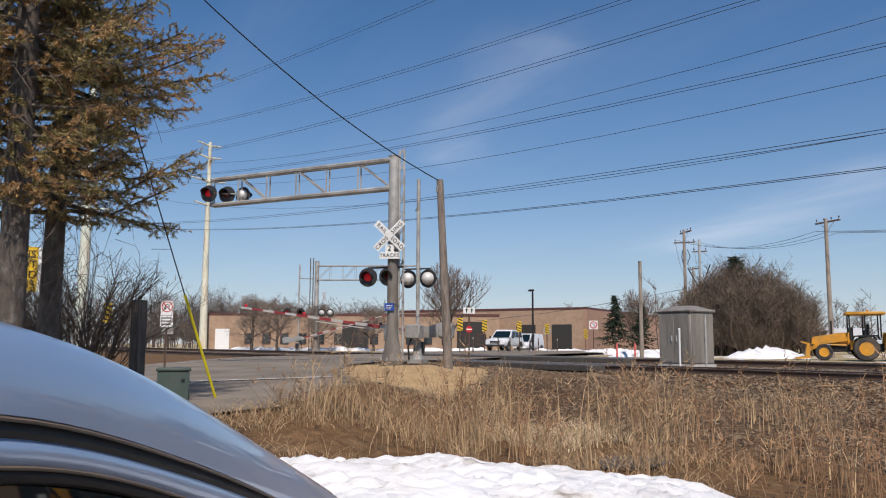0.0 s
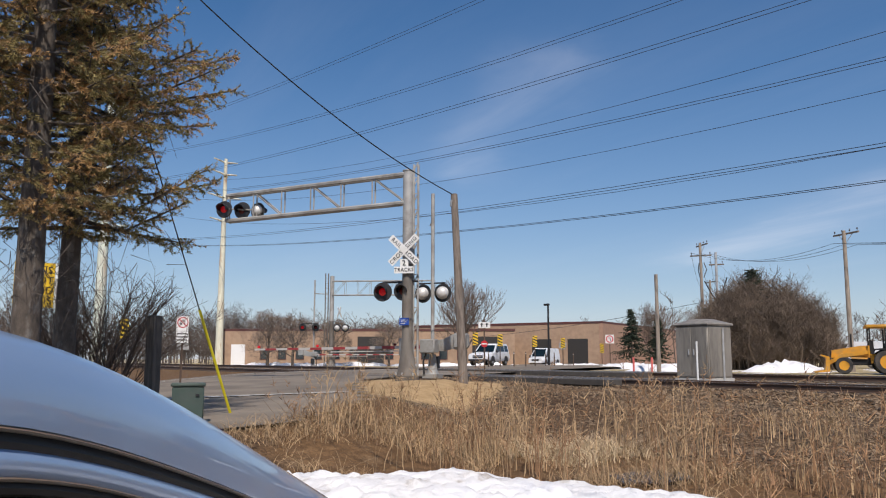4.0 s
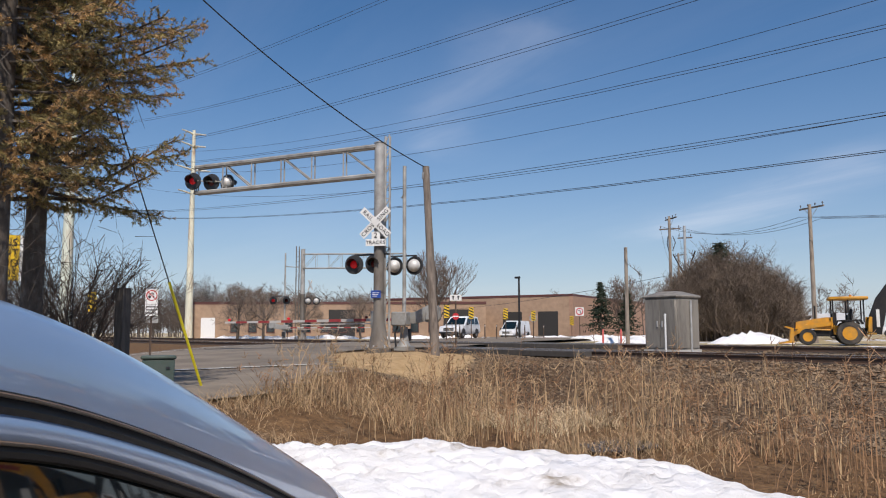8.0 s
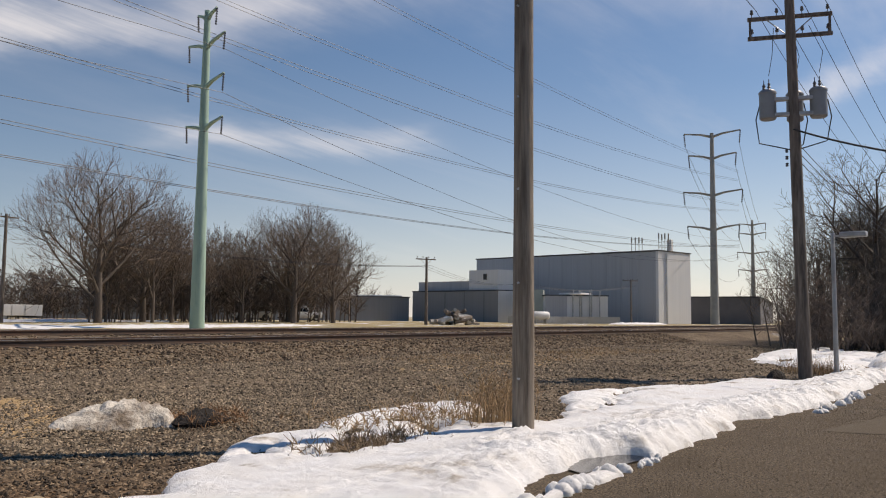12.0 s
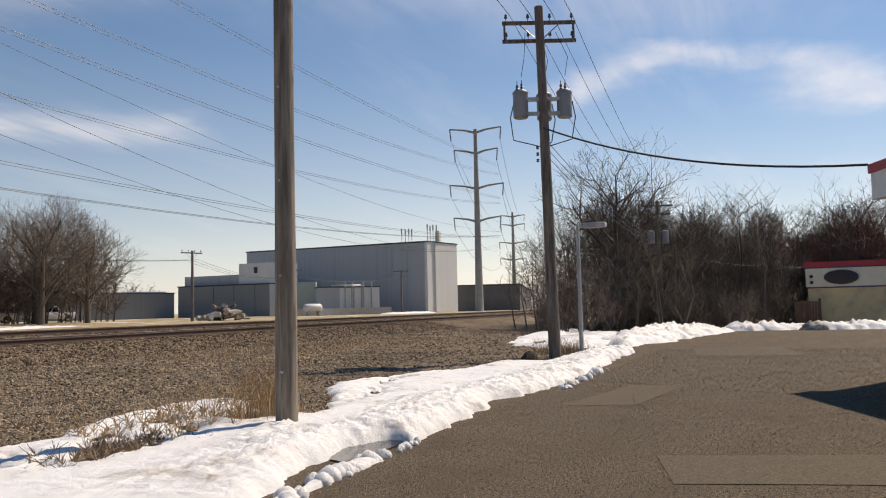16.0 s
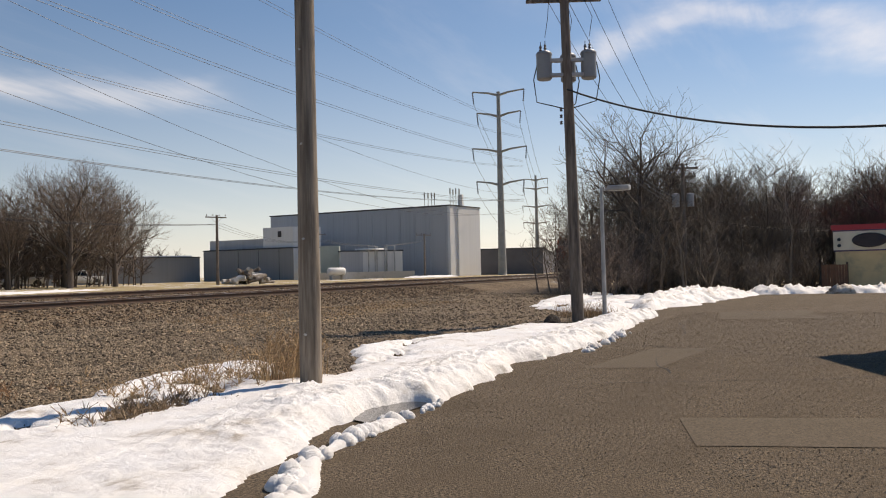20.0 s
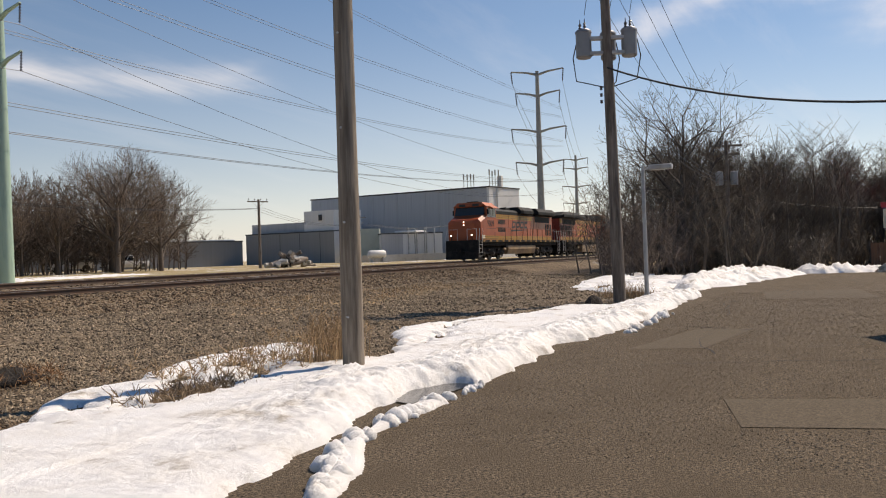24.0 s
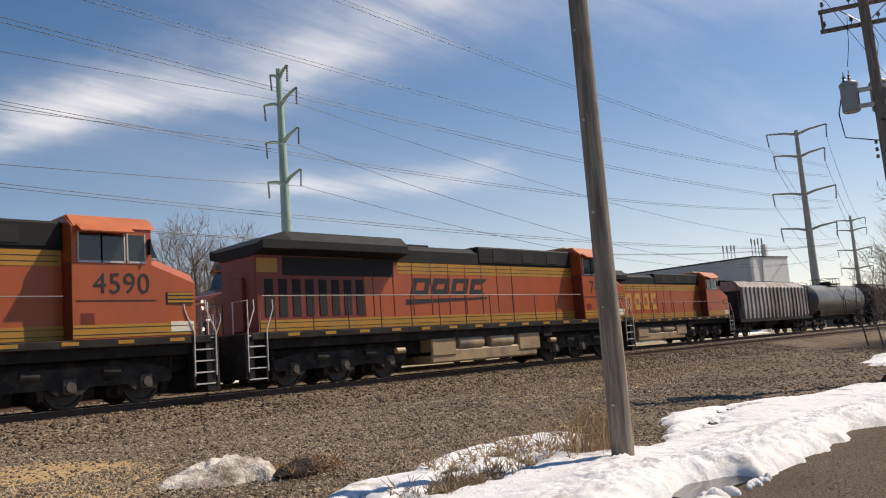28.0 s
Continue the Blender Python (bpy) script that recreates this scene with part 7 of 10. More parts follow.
for k in range(5):
    part("hose", Geo().tube([(1.75 + 0.02 * k, -0.1 + 0.05 * k, 2.5), (1.95 + 0.03 * k, -0.1 + 0.05 * k, 3.25 + 0.04 * k), (2.25 + 0.05 * k, -0.1 + 0.05 * k, 3.45 + 0.03 * k), (2.55 + 0.03 * k, -0.1 + 0.05 * k, 2.95)], 0.025, 5), BOOM_BLACK, bh)
ram(bh, (1.5, 2.3), (2.35, 3.05), 0.0, 0.06)

gs = thing("towed_compressor", "pale cream towed compressor on two wheels", "compressor", move(-14.3, 46.6, 0.9) @ rotz(32.7))
part("body", Geo().prism([(-1.25, 0.35), (1.2, 0.35), (1.25, 0.9), (1.05, 1.25), (-1.1, 1.25), (-1.25, 1.1)], -0.65, 0.65), MACHINE_PALE, gs, "cream steel housing")
part("vent", Geo().box(-0.2, -0.66, 0.95, 0.7, -0.65, 1.02).box(-0.9, -0.66, 0.7, -0.3, -0.65, 0.78), BOOM_BLACK, gs)
part("chassis", Geo().box(-1.3, -0.5, 0.25, 2.0, 0.5, 0.35), BOOM_BLACK, gs, smooth=None)
part("drawbar", Geo().tube([(1.2, 0.3, 0.3), (2.4, 0, 0.45), (1.2, -0.3, 0.3)], 0.04, 6), BOOM_BLACK, gs)
for y in (-0.72, 0.72):
    wheel(gs, -0.1, y, 0.32, 0.33, 0.2)
sb = thing("sign_board", "plain white sign board on a post", "sign", move(-16.5, 46.3, 0.9) @ rotz(32.7))
part("post", Geo().box(-0.05, -0.05, -0.2, 0.05, 0.05, 1.2), POST_BROWN, sb, smooth=None)
part("board", Geo().box(-0.25, -0.03, 1.15, 0.25, 0.03, 2.35, None, 0.008), SIGN_WHITE, sb)

# relay cabinet between the tracks
rc = thing("relay_cabinet", "grey steel relay cabinet with a hipped lid between the tracks", "relay cabinet", move(-20.15, 25.4, 0.78))
CAB_GREY = mat("cabinet_grey", (0.26, 0.236, 0.20), 0.6, 0.1, var=0.12, scale=1.5, dirt=(0.15, 0.135, 0.115), dirt_amount=0.5, stretch=(3, 3, 0.5))
part("plinth", Geo().box(-0.78, -0.72, 0, 0.78, 0.72, 0.16, None, 0.01), CONCRETE, rc)
part("body", Geo().box(-0.73, -0.67, 0.16, 0.73, 0.67, 2.08, None, 0.02), CAB_GREY, rc)
part("lid", Geo().loft([[(-s, -q, z), (s, -q, z), (s, q, z), (-s, q, z)] for s, q, z in ((0.78, 0.72, 2.08), (0.8, 0.74, 2.13), (0.78, 0.72, 2.17), (0.3, 0.24, 2.34))]), CAB_GREY, rc, "hipped steel lid")
for x0, x1 in ((-0.7, -0.01), (0.01, 0.7)):
    d = part("door", Geo().box(x0, -0.7, 0.22, x1, -0.67, 2.02, None, 0.006), CAB_GREY, rc, "flush steel door")
    part("handle", Geo().box((x0 + x1) / 2 + (0.22 if x0 < 0 else -0.26), -0.73, 1.0, (x0 + x1) / 2 + (0.26 if x0 < 0 else -0.22), -0.7, 1.22), GALV, d)
d = part("side_door", Geo().box(0.73, -0.6, 0.22, 0.755, 0.6, 2.02, None, 0.006), CAB_GREY, rc)
part("conduit", Geo().tube([(0.8, 0.1, 0.0), (0.8, 0.1, 2.0)], 0.04, 7), GALV, rc)
pv = thing("white_pipe_marker", "thin white pipe marker beside a cabinet", "marker", move(-19.5, 24.2, 0.85))
part("pipe", Geo().tube([(0, 0, -0.2), (0, 0, 1.35)], 0.035, 8), SIGN_WHITE, pv)
part("cap", Geo().lathe([(0.04, 1.35), (0.04, 1.4), (0, 1.42)], 8), SIGN_WHITE, pv)

# dark hut and the post before the ballast
ht = thing("equipment_hut", "dark grey flat-roofed equipment hut", "hut", move(-9.55, 39.6, 0.85) @ rotz(12))
HUT = mat("hut_grey", (0.105, 0.088, 0.075), 0.8, var=0.15, scale=2, bump=0.25, bscale=3, stretch=(8, 8, 0.1))
part("wall", Geo().box(-1.1, -1.1, 0, 1.1, 1.1, 2.2), HUT, ht, smooth=None)
part("roof", Geo().box(-1.2, -1.2, 2.2, 1.2, 1.2, 2.34, None, 0.02), HUT, ht)
part("door", Geo().box(-0.5, -1.14, 0.05, 0.4, -1.1, 1.95), HUT, ht, smooth=None)
rp = thing("signal_post", "dark steel wayside post with a looped pale pipe", "post", move(-4.2, 14.9, 0.35))
part("post", Geo().tube([(0, 0, -0.2), (0, 0, 2.15)], 0.06, 10), CAB_GREY, rp)
part("collar", Geo().lathe([(0.09, 0), (0.09, 0.1), (0.06, 0.14)], 10, move(0, 0, 1.25)), CAB_GREY, rp)
part("antenna", Geo().tube([(0, 0, 2.1), (0, 0, 2.35)], 0.015, 6), GALV, rp)
part("hose", Geo().tube([(0.03, 0, 1.25), (0.16, 0.02, 1.2), (0.22, 0.02, 0.95), (0.15, 0.02, 0.7), (0.05, 0, 0.6)], 0.016, 7), GALV, rp, "looped pale pipe")
for a in (0.4, 2.5, 4.6):
    part("leg", Geo().box(-0.03, -0.03, -0.15, 0.03, 0.03, 0.34, move(0.17 * math.cos(a), 0.17 * math.sin(a), 0)), POST_BROWN, rp, smooth=None)
part("stand_plate", Geo().box(-0.22, -0.2, 0.33, 0.22, 0.2, 0.39, None, 0.01), POST_BROWN, rp, "rusty stand plate")
part("base_drum", Geo().lathe([(0.11, 0.39), (0.11, 0.62), (0.07, 0.66)], 12), CAB_GREY, rp)
lt = thing("light_pole", "tall dark slim light pole with a small head", "street lamp", move(-10.6, 59.4, 0.9))
part("post", Geo().tube([(0, 0, -0.2), (0, 0, 8.0)], [0.11, 0.07], 8), STEEL_GREY, lt)
part("lamp_head", Geo().box(-0.15, -0.6, 7.95, 0.15, 0.15, 8.1, None, 0.03), STEEL_GREY, lt)
lt = thing("light_pole", "dark slim light pole with a bent head by a low building", "street lamp", move(-63.6, 56.0, 1.0))
part("post", Geo().tube([(0, 0, -0.2), (0, 0, 6.2)], [0.12, 0.09], 8), BOOM_BLACK, lt)
part("lamp_head", Geo().box(-0.55, -0.15, 6.1, 0.1, 0.15, 6.3, None, 0.03), BOOM_BLACK, lt)


def road_vehicle(name, label, at, kind="suv", paint=None):
    """A white road vehicle; +x is its front."""
    paint = paint or CAR_WHITE
    t = thing(name, label, {"suv": "car", "van": "van", "pickup": "pickup truck"}[kind], at, "white vehicles")
    L, W, H = {"suv": (5.1, 1.0, 1.92), "van": (5.6, 1.0, 2.2), "pickup": (5.6, 0.98, 1.88)}[kind]
    f, r = L / 2, -L / 2
    belt = 1.12

    def ring(x, z0, z1, w):
        c = (z0 + z1) / 2
        return [(x, -w + 0.06, z0), (x, w - 0.06, z0), (x, w, z0 + 0.12), (x, w + 0.02, c), (x, w - 0.03, z1 - 0.05), (x, w - 0.12, z1), (x, -w + 0.12, z1), (x, -w + 0.03, z1 - 0.05), (x, -w - 0.02, c), (x, -w, z0 + 0.12)]
    low = [(r, 0.55, 0.95, W - 0.08), (r + 0.06, 0.42, belt, W - 0.02), (r + 1.3, 0.36, belt, W), (f - 1.5, 0.36, belt, W), (f - 0.9, 0.38, belt - 0.03, W), (f - 0.15, 0.42, belt - 0.12, W - 0.05), (f, 0.5, 0.88, W - 0.14)]
    part("body", Geo().loft([ring(*q) for q in low]), paint, t, "glossy white body")
    roof0, roof1 = {"suv": (r + 0.25, f - 2.35), "van": (r + 0.1, f - 1.75), "pickup": (f - 3.45, f - 2.35)}[kind]
    base0, base1 = {"suv": (r + 0.08, f - 1.45), "van": (r + 0.05, f - 0.75), "pickup": (f - 3.65, f - 1.4)}[kind]
    top = W - 0.2
    cabin = part("cabin", Geo().loft([[(base0, -W + 0.05, belt - 0.02), (base1, -W + 0.05, belt - 0.02), (base1, W - 0.05, belt - 0.02), (base0, W - 0.05, belt - 0.02)], [(roof0, -top, H - 0.06), (roof1, -top, H - 0.06), (roof1, top, H - 0.06), (roof0, top, H - 0.06)], [(roof0 + 0.12, -top + 0.1, H), (roof1 - 0.1, -top + 0.1, H), (roof1 - 0.1, top - 0.1, H), (roof0 + 0.12, top - 0.1, H)]]), paint, t, "white roof and pillars")

    def pane(quad, nrm, nm="window"):
        n = Vector(nrm) * 0.012
        q = [Vector(p) for p in quad]
        part(nm, Geo().add([p + n for p in q] + [p - n for p in q], [(0, 1, 2, 3), (7, 6, 5, 4)] + [(i, i + 4, (i + 1) % 4 + 4, (i + 1) % 4) for i in range(4)]), GLASS_CAR, cabin, smooth=None)

    def side(u, v, s):
        """Along the cabin side: u 0 to 1 from back to front, v up."""
        x0, x1 = base0 + (roof0 - base0) * v, base1 + (roof1 - base1) * v
        return (x0 + (x1 - x0) * u, s * (W - 0.05 + (top - W + 0.05) * v), belt + (H - 0.08 - belt) * v)
    spans = {"suv": ((0.05, 0.30), (0.34, 0.62), (0.65, 0.93)), "van": ((0.70, 0.93),), "pickup": ((0.08, 0.48), (0.53, 0.92))}[kind]
    for s in (-1, 1):
        for a, b in spans:
            pane([side(a, 0.12, s), side(b, 0.12, s), side(b, 0.9, s), side(a, 0.9, s)], (0, s, 0.2))
        for x in (r + 1.0, f - 0.98):
            wheel(t, x, s * (W - 0.12), 0.38, 0.39, 0.26)
            part("wheel_arch", Geo().prism([(x + 0.47 * math.cos(a), 0.38 + 0.47 * math.sin(a)) for a in [math.pi * k / 10 for k in range(11)]], s * (W + 0.022) - 0.004, s * (W + 0.022) + 0.004), PLASTIC, t, smooth=None)
        part("headlight", Geo().box(f - 0.2, s * (W - 0.42) - 0.2, 0.78, f - 0.02, s * (W - 0.42) + 0.2, 0.95, None, 0.03), mat("headlight_glass", (0.6, 0.62, 0.65), 0.15), t, "clear headlight")
        part("tail_light", Geo().box(r - 0.01, s * (W - 0.2) - 0.08, 0.75, r + 0.1, s * (W - 0.2) + 0.08, 1.1, None, 0.02), SIGN_RED, t, "red tail light")
        part("mirror", Geo().box(base1 - 0.35, s * (W + 0.12) - 0.1, 1.12, base1 - 0.2, s * (W + 0.12) + 0.1, 1.34, None, 0.03), PLASTIC, t)
    pane([(base1 + 0.012 - 0.06, -W + 0.16, belt + 0.06), (base1 + 0.012 - 0.06, W - 0.16, belt + 0.06), (roof1 + 0.05, top - 0.08, H - 0.12), (roof1 + 0.05, -top + 0.08, H - 0.12)], (0.8, 0, 0.6), "windscreen")
    pane([(base0 + 0.02, W - 0.2, belt + 0.1), (base0 + 0.02, -W + 0.2, belt + 0.1), (roof0 - 0.02, -top + 0.1, H - 0.14), (roof0 - 0.02, top - 0.1, H - 0.14)], (-1, 0, 0.2))
    part("grille", Geo().box(f - 0.06, -0.48, 0.62, f + 0.02, 0.48, 0.88, None, 0.02), PLASTIC, t, "dark grille")
    part("grille_bar", Geo().box(f + 0.02, -0.5, 0.73, f + 0.035, 0.5, 0.77), CHROME, t)
    part("bumper", Geo().box(f - 0.25, -W + 0.1, 0.38, f + 0.08, W - 0.1, 0.56, None, 0.05), paint if kind == "van" else PLASTIC, t)
    part("rear_bumper", Geo().box(r - 0.08, -W + 0.1, 0.42, r + 0.2, W - 0.1, 0.6, None, 0.05), PLASTIC, t)
    if kind == "pickup":
        part("bed", Geo().box(r + 0.15, -W + 0.15, 1.08, base0 - 0.1, W - 0.15, 1.128), PLASTIC, t, smooth=None)
    return t


SUV = road_vehicle("suv", "white sport utility vehicle waiting on the road", move(-58.95, 44.8, 1.1) @ rotz(264))
SUV_Z = 1.1
road_vehicle("van", "white panel van parked by a low building", move(-77.5, 67.5, 0.8) @ rotz(296), "van")
road_vehicle("van", "white delivery van parked behind machines", move(-39.4, 69.4, 0.95) @ rotz(190), "van")
road_vehicle("van", "white delivery van parked behind machines", move(-32.5, 72.5, 0.95) @ rotz(205), "van")
road_vehicle("pickup_truck", "white pickup truck parked before a tan hall", move(-2.4, 62.5, 0.95) @ rotz(20), "pickup")
road_vehicle("pickup_truck", "white pickup truck parked under bare trees", move(74.5, 80.5, 0.95) @ rotz(160), "pickup")
road_vehicle("suv", "white car parked under bare trees", move(68.5, 83.0, 0.95) @ rotz(150), "suv")


def box_trailer(x, y, ang, length, label):
    t = thing("flat_trailer", label, "trailer", move(x, y, 0.95) @ rotz(ang), "parked trailers")
    part("box", Geo().box(0, -1.25, 0.42, length, 1.25, 1.5, None, 0.03), METAL_WHITE_AND_LIT, t, "low white ribbed box")
    for k in range(int(length / 1.2)):
        part("rib", Geo().box(0.6 + 1.2 * k, -1.275, 0.45, 0.66 + 1.2 * k, -1.25, 1.45), GALV, t, smooth=None)
    part("chassis", Geo().box(0.2, -0.6, 0.3, length - 0.2, 0.6, 0.42), BOOM_BLACK, t, smooth=None)
    for x0 in (0.6, 1.3):
        for y0 in (-1.0, 1.0):
            wheel(t, x0, y0, 0.3, 0.3, 0.25)
    return t


box_trailer(31.8, 83.0, -9, 3.4, "low white trailer parked before dark trees")
box_trailer(36.0, 82.3, -9, 4.6, "longer low white trailer parked before dark trees")

# scrap heap with snow
rng = random.Random(91)
hp = thing("log_heap", "heap of cut logs and rubble with snow on it", "heap", move(66.7, 49.5, 0.85))
for k in range(34):
    a, q = rng.uniform(0, 6.283), rng.random() ** 0.7
    c = Vector((q * 3.0 * math.cos(a), q * 1.5 * math.sin(a), (1 - q) * 1.25 + 0.15))
    d = Vector((rng.uniform(-1, 1), rng.uniform(-1, 1), rng.uniform(-0.3, 0.5))).normalized() * rng.uniform(0.4, 1.1)
    part("log", Geo().cyl(c - d, c + d, rng.uniform(0.1, 0.24), n=8), (WOOD_POLE, CONCRETE, WOOD_PALE)[k % 3], hp)
for k, (x, y, r) in enumerate(((0.9, -0.2, 0.8), (-0.9, 0.1, 0.6), (1.9, 0.2, 0.7))):
    prof = [(r, 0.0), (r * 0.95, 0.22), (r * 0.6, 0.42), (0.0, 0.5)]
    part("snow_cap", Geo().lathe(prof, 12, move(x, y, 0.55 - 0.12 * k) @ Matrix.Rotation(radians(12), 4, "X")), SNOW, hp, "patch of snow")
# lumps in front of the snow
def lump(name, x, y, z, r, h, seed, material, label, category, wild=0.28):
    rg = random.Random(seed)
    rings = []
    for q, u in ((1.0, -0.2), (1.05, 0.12), (0.9, 0.45), (0.62, 0.78), (0.28, 0.96)):
        rings.append([(r[0] * q * math.cos(a) * rg.uniform(1 - wild, 1 + wild), r[1] * q * math.sin(a) * rg.uniform(1 - wild, 1 + wild), h * u * rg.uniform(1 - wild, 1 + wild)) for a in [2 * math.pi * k / 14 for k in range(14)]])
    return solid(name, Geo().loft(rings), material, label, category, smooth=70, at=move(x, y, z))


SOIL = mat("dark_soil", (0.02, 0.015, 0.012), 0.95, var=0.4, scale=9, bump=1.0, bscale=22, bdist=0.04)
lump("soil_clod", 7.4, 9.78, 0.12, (0.4, 0.2), 0.17, 3, SOIL, "dark clod of frozen soil on gravel", "clod")
lump("soil_clod", 22.6, 6.2, 0.08, (0.3, 0.22), 0.24, 5, SOIL, "dark lump of debris in snow", "clod")
lump("dirty_snow_lump", 47.4, -2.2, 0.0, (0.5, 0.65), 0.45, 8, SNOW_DIRTY, "grey dirty lump of old ploughed snow", "snow")
cr = random.Random(17)
for k in range(86):
    if k >= 34:
        x = cr.uniform(4.7, 8.3)
        y = float(np.interp(x, [4.65, 6.0, 6.7, 7.4, 8.25], [2.97, 3.7, 3.82, 3.88, 3.92])) + cr.gauss(0, 0.045)
    elif k < 22:
        x = cr.uniform(15.6, 20.4)
        y = float(np.interp(x, *FRONT)) - cr.uniform(0.02, 0.32)
    else:
        x, y = cr.uniform(8.45, 9.5), cr.uniform(3.8, 3.98)
    q = cr.uniform(0.04, 0.11) if k < 22 or k >= 34 else cr.uniform(0.03, 0.06)
    lump("snow_chunk", x, y, 0.01, (q, q * cr.uniform(0.7, 1.2)), q * cr.uniform(0.8, 1.3), 100 + k, SNOW, "crumbled chunk of snow on the asphalt", "snow", 0.1)["group"] = "snow chunks"
KERB = mat("old_timber", (0.33, 0.255, 0.155), 0.9, var=0.15, scale=4, bump=0.4, bscale=30, dirt=(0.2, 0.18, 0.16), dirt_amount=0.4)
for a, b in (((1.0, 7.2), (3.02, 6.73)), ((3.06, 6.74), (3.66, 6.72))):
    m, ln = face_frame(a, b, 0.02)
    solid("timber_beam", Geo().box(0, -0.1, -0.08, ln, 0.1, 0.11, m, 0.015), KERB, "weathered tan timber beam lying at the edge of gravel", "beam", "timber beams")
# puddle of meltwater
WET = bpy.data.materials.new("meltwater")
WET.use_nodes = True
wb = WET.node_tree.nodes["Principled BSDF"]
wb.inputs["Base Color"].default_value, wb.inputs["Roughness"].default_value = (0.022, 0.019, 0.016, 1), 0.06
pts = [(8.0, 4.12), (8.4, 4.08), (8.9, 4.02), (9.2, 4.0), (9.5, 4.1), (9.5, 4.4), (9.2, 4.6), (8.8, 4.6), (8.4, 4.5), (8.1, 4.35)]
solid("puddle", Geo().add([(x, y, 0.016) for x, y in pts], [tuple(range(10))]), WET, "shallow dark puddle of meltwater on asphalt", "puddle", kind="structure", smooth=None)
pts = [(-8.1, 8.15), (-7.6, 7.9), (-7.25, 8.2), (-7.2, 8.8), (-7.7, 9.1), (-8.15, 8.8)]
solid("puddle", Geo().add([(x, y, float(height(x, y)) + 0.05) for x, y in pts], [tuple(range(6))]), WET, "small dark puddle among dry weeds", "puddle", kind="structure", smooth=None)
# the wheels of the car beside the camera
car_body = bpy.data.objects["car"]
for x in (-2.0, 1.5):
    for y in (0.14, 1.45):
        wheel(car_body, x, y, 0.33, 0.34, 0.22)

# ---- buildings by the lot ----
SIDING_BROWN = mat("siding_brown", (0.17, 0.145, 0.12), 0.85, var=0.1, scale=1, bump=0.3, bscale=4, stretch=(1, 1, 7))
k1 = thing("lot_building", "brown-grey sided building with white fascia and red roof edge", "building")
u, v = Vector((-0.947, -0.32)), Vector((0.32, -0.947))


def quad_at(c, a, b, grow=0.0):
    c = Vector(c)
    return [tuple(c - u * grow - v * grow), tuple(c + u * (a + grow) - v * grow), tuple(c + u * (a + grow) + v * (b + grow)), tuple(c - u * grow + v * (b + grow))]


slab("wall", quad_at((18.7, -2.4), 11, 9), -0.1, 3.6, SIDING_BROWN, k1)
slab("fascia", quad_at((18.7, -2.4), 11, 9, 0.2), 3.6, 4.14, WHITE_TRIM, k1)
slab("roof_edge", quad_at((18.7, -2.4), 11, 9, 0.24), 4.14, 4.32, RED_TRIM, k1)
k2 = thing("shop_building", "tan stucco building with cream fascia, red cap and dark oval sign", "building")
CREAM = mat("fascia_cream", (0.74, 0.67, 0.53), 0.8, var=0.06, scale=2)
def shop_box(name, z0, z1, out, material):
    slab(name, [(53.6 - out, -2.2 + out), (66 + out, -3.0 + out), (66 + out, -17 - out), (53.0 - out, -16.5 - out)], z0, z1, material, k2)


PURPLE = mat("stripe_purple", (0.09, 0.06, 0.13), 0.7)
shop_box("wall", -0.1, 2.25, 0.0, STUCCO)
shop_box("stripe", 2.25, 2.33, 0.07, PURPLE)
shop_box("fascia", 2.33, 3.42, 0.1, CREAM)
shop_box("stripe", 3.42, 3.5, 0.12, PURPLE)
shop_box("roof_cap", 3.5, 3.8, 0.2, RED_TRIM)
m = upright(53.4, -4.0, 2.88, 175)
part("oval_sign", Geo().loft([[(0.92 * q * math.cos(2 * math.pi * j / 28), 0.42 * q * math.sin(2 * math.pi * j / 28), z) for j in range(28)] for q, z in ((1.0, -0.1), (1.0, 0.12), (0.93, 0.16), (0.02, 0.16))], m), mat("sign_dark", (0.03, 0.022, 0.025), 0.5), k2, "dark oval sign")
for z in (2.6, 2.95):
    part("wall_lamp", Geo().cyl((53.5, -2.4, z), (53.3, -2.4, z), 0.1, n=12), PLASTIC, k2)
fn = thing("wooden_fence", "short rusty-brown board fence beside a tan building", "fence")
for k in range(9):
    part("board", Geo().box(0, 0.15 * k, 0, 0.03, 0.15 * k + 0.14, 1.45, move(52.7, -2.75, 0.05)), mat("fence_rust", (0.17, 0.085, 0.05), 0.85, var=0.25, scale=4, rand=0.15), fn, smooth=None)
part("rail", Geo().box(0.03, 0, 0.3, 0.08, 1.35, 0.4, move(52.7, -2.75, 0.05)), POST_BROWN, fn, smooth=None)
for y in (0.0, 1.32):
    part("post", Geo().box(0.02, y - 0.06, -0.2, 0.14, y + 0.06, 1.6, move(52.7, -2.75, 0.05)), POST_BROWN, fn, smooth=None)

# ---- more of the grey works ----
# darker siding: shade on the walls turned from the sun, put into colour
WORKS_SHADED = mat("siding_shaded", (0.235, 0.238, 0.24), 0.7, var=0.08, scale=0.8, bump=0.3, bscale=2.2, stretch=(6, 6, 0.02))
lw = thing("low_works_wall", "long low works building coloured dark as in shade, with snow on its roof", "factory")
slab("wall", [(62, 130), (117.6, 98), (126, 113), (73, 151)], 0.6, 5.2, WORKS_SHADED, lw)
slab("roof_edge", [(61.9, 129.9), (117.6, 97.8), (126, 113), (73, 151)], 5.2, 5.35, ROOF_BLACK, lw)
slab("roof_snow", [(84, 117.6), (116.5, 98.8), (123, 112), (95, 139)], 5.35, 5.55, SNOW, lw)
tw = thing("stepped_works_block", "stepped grey works block with a pale upper storey", "factory")
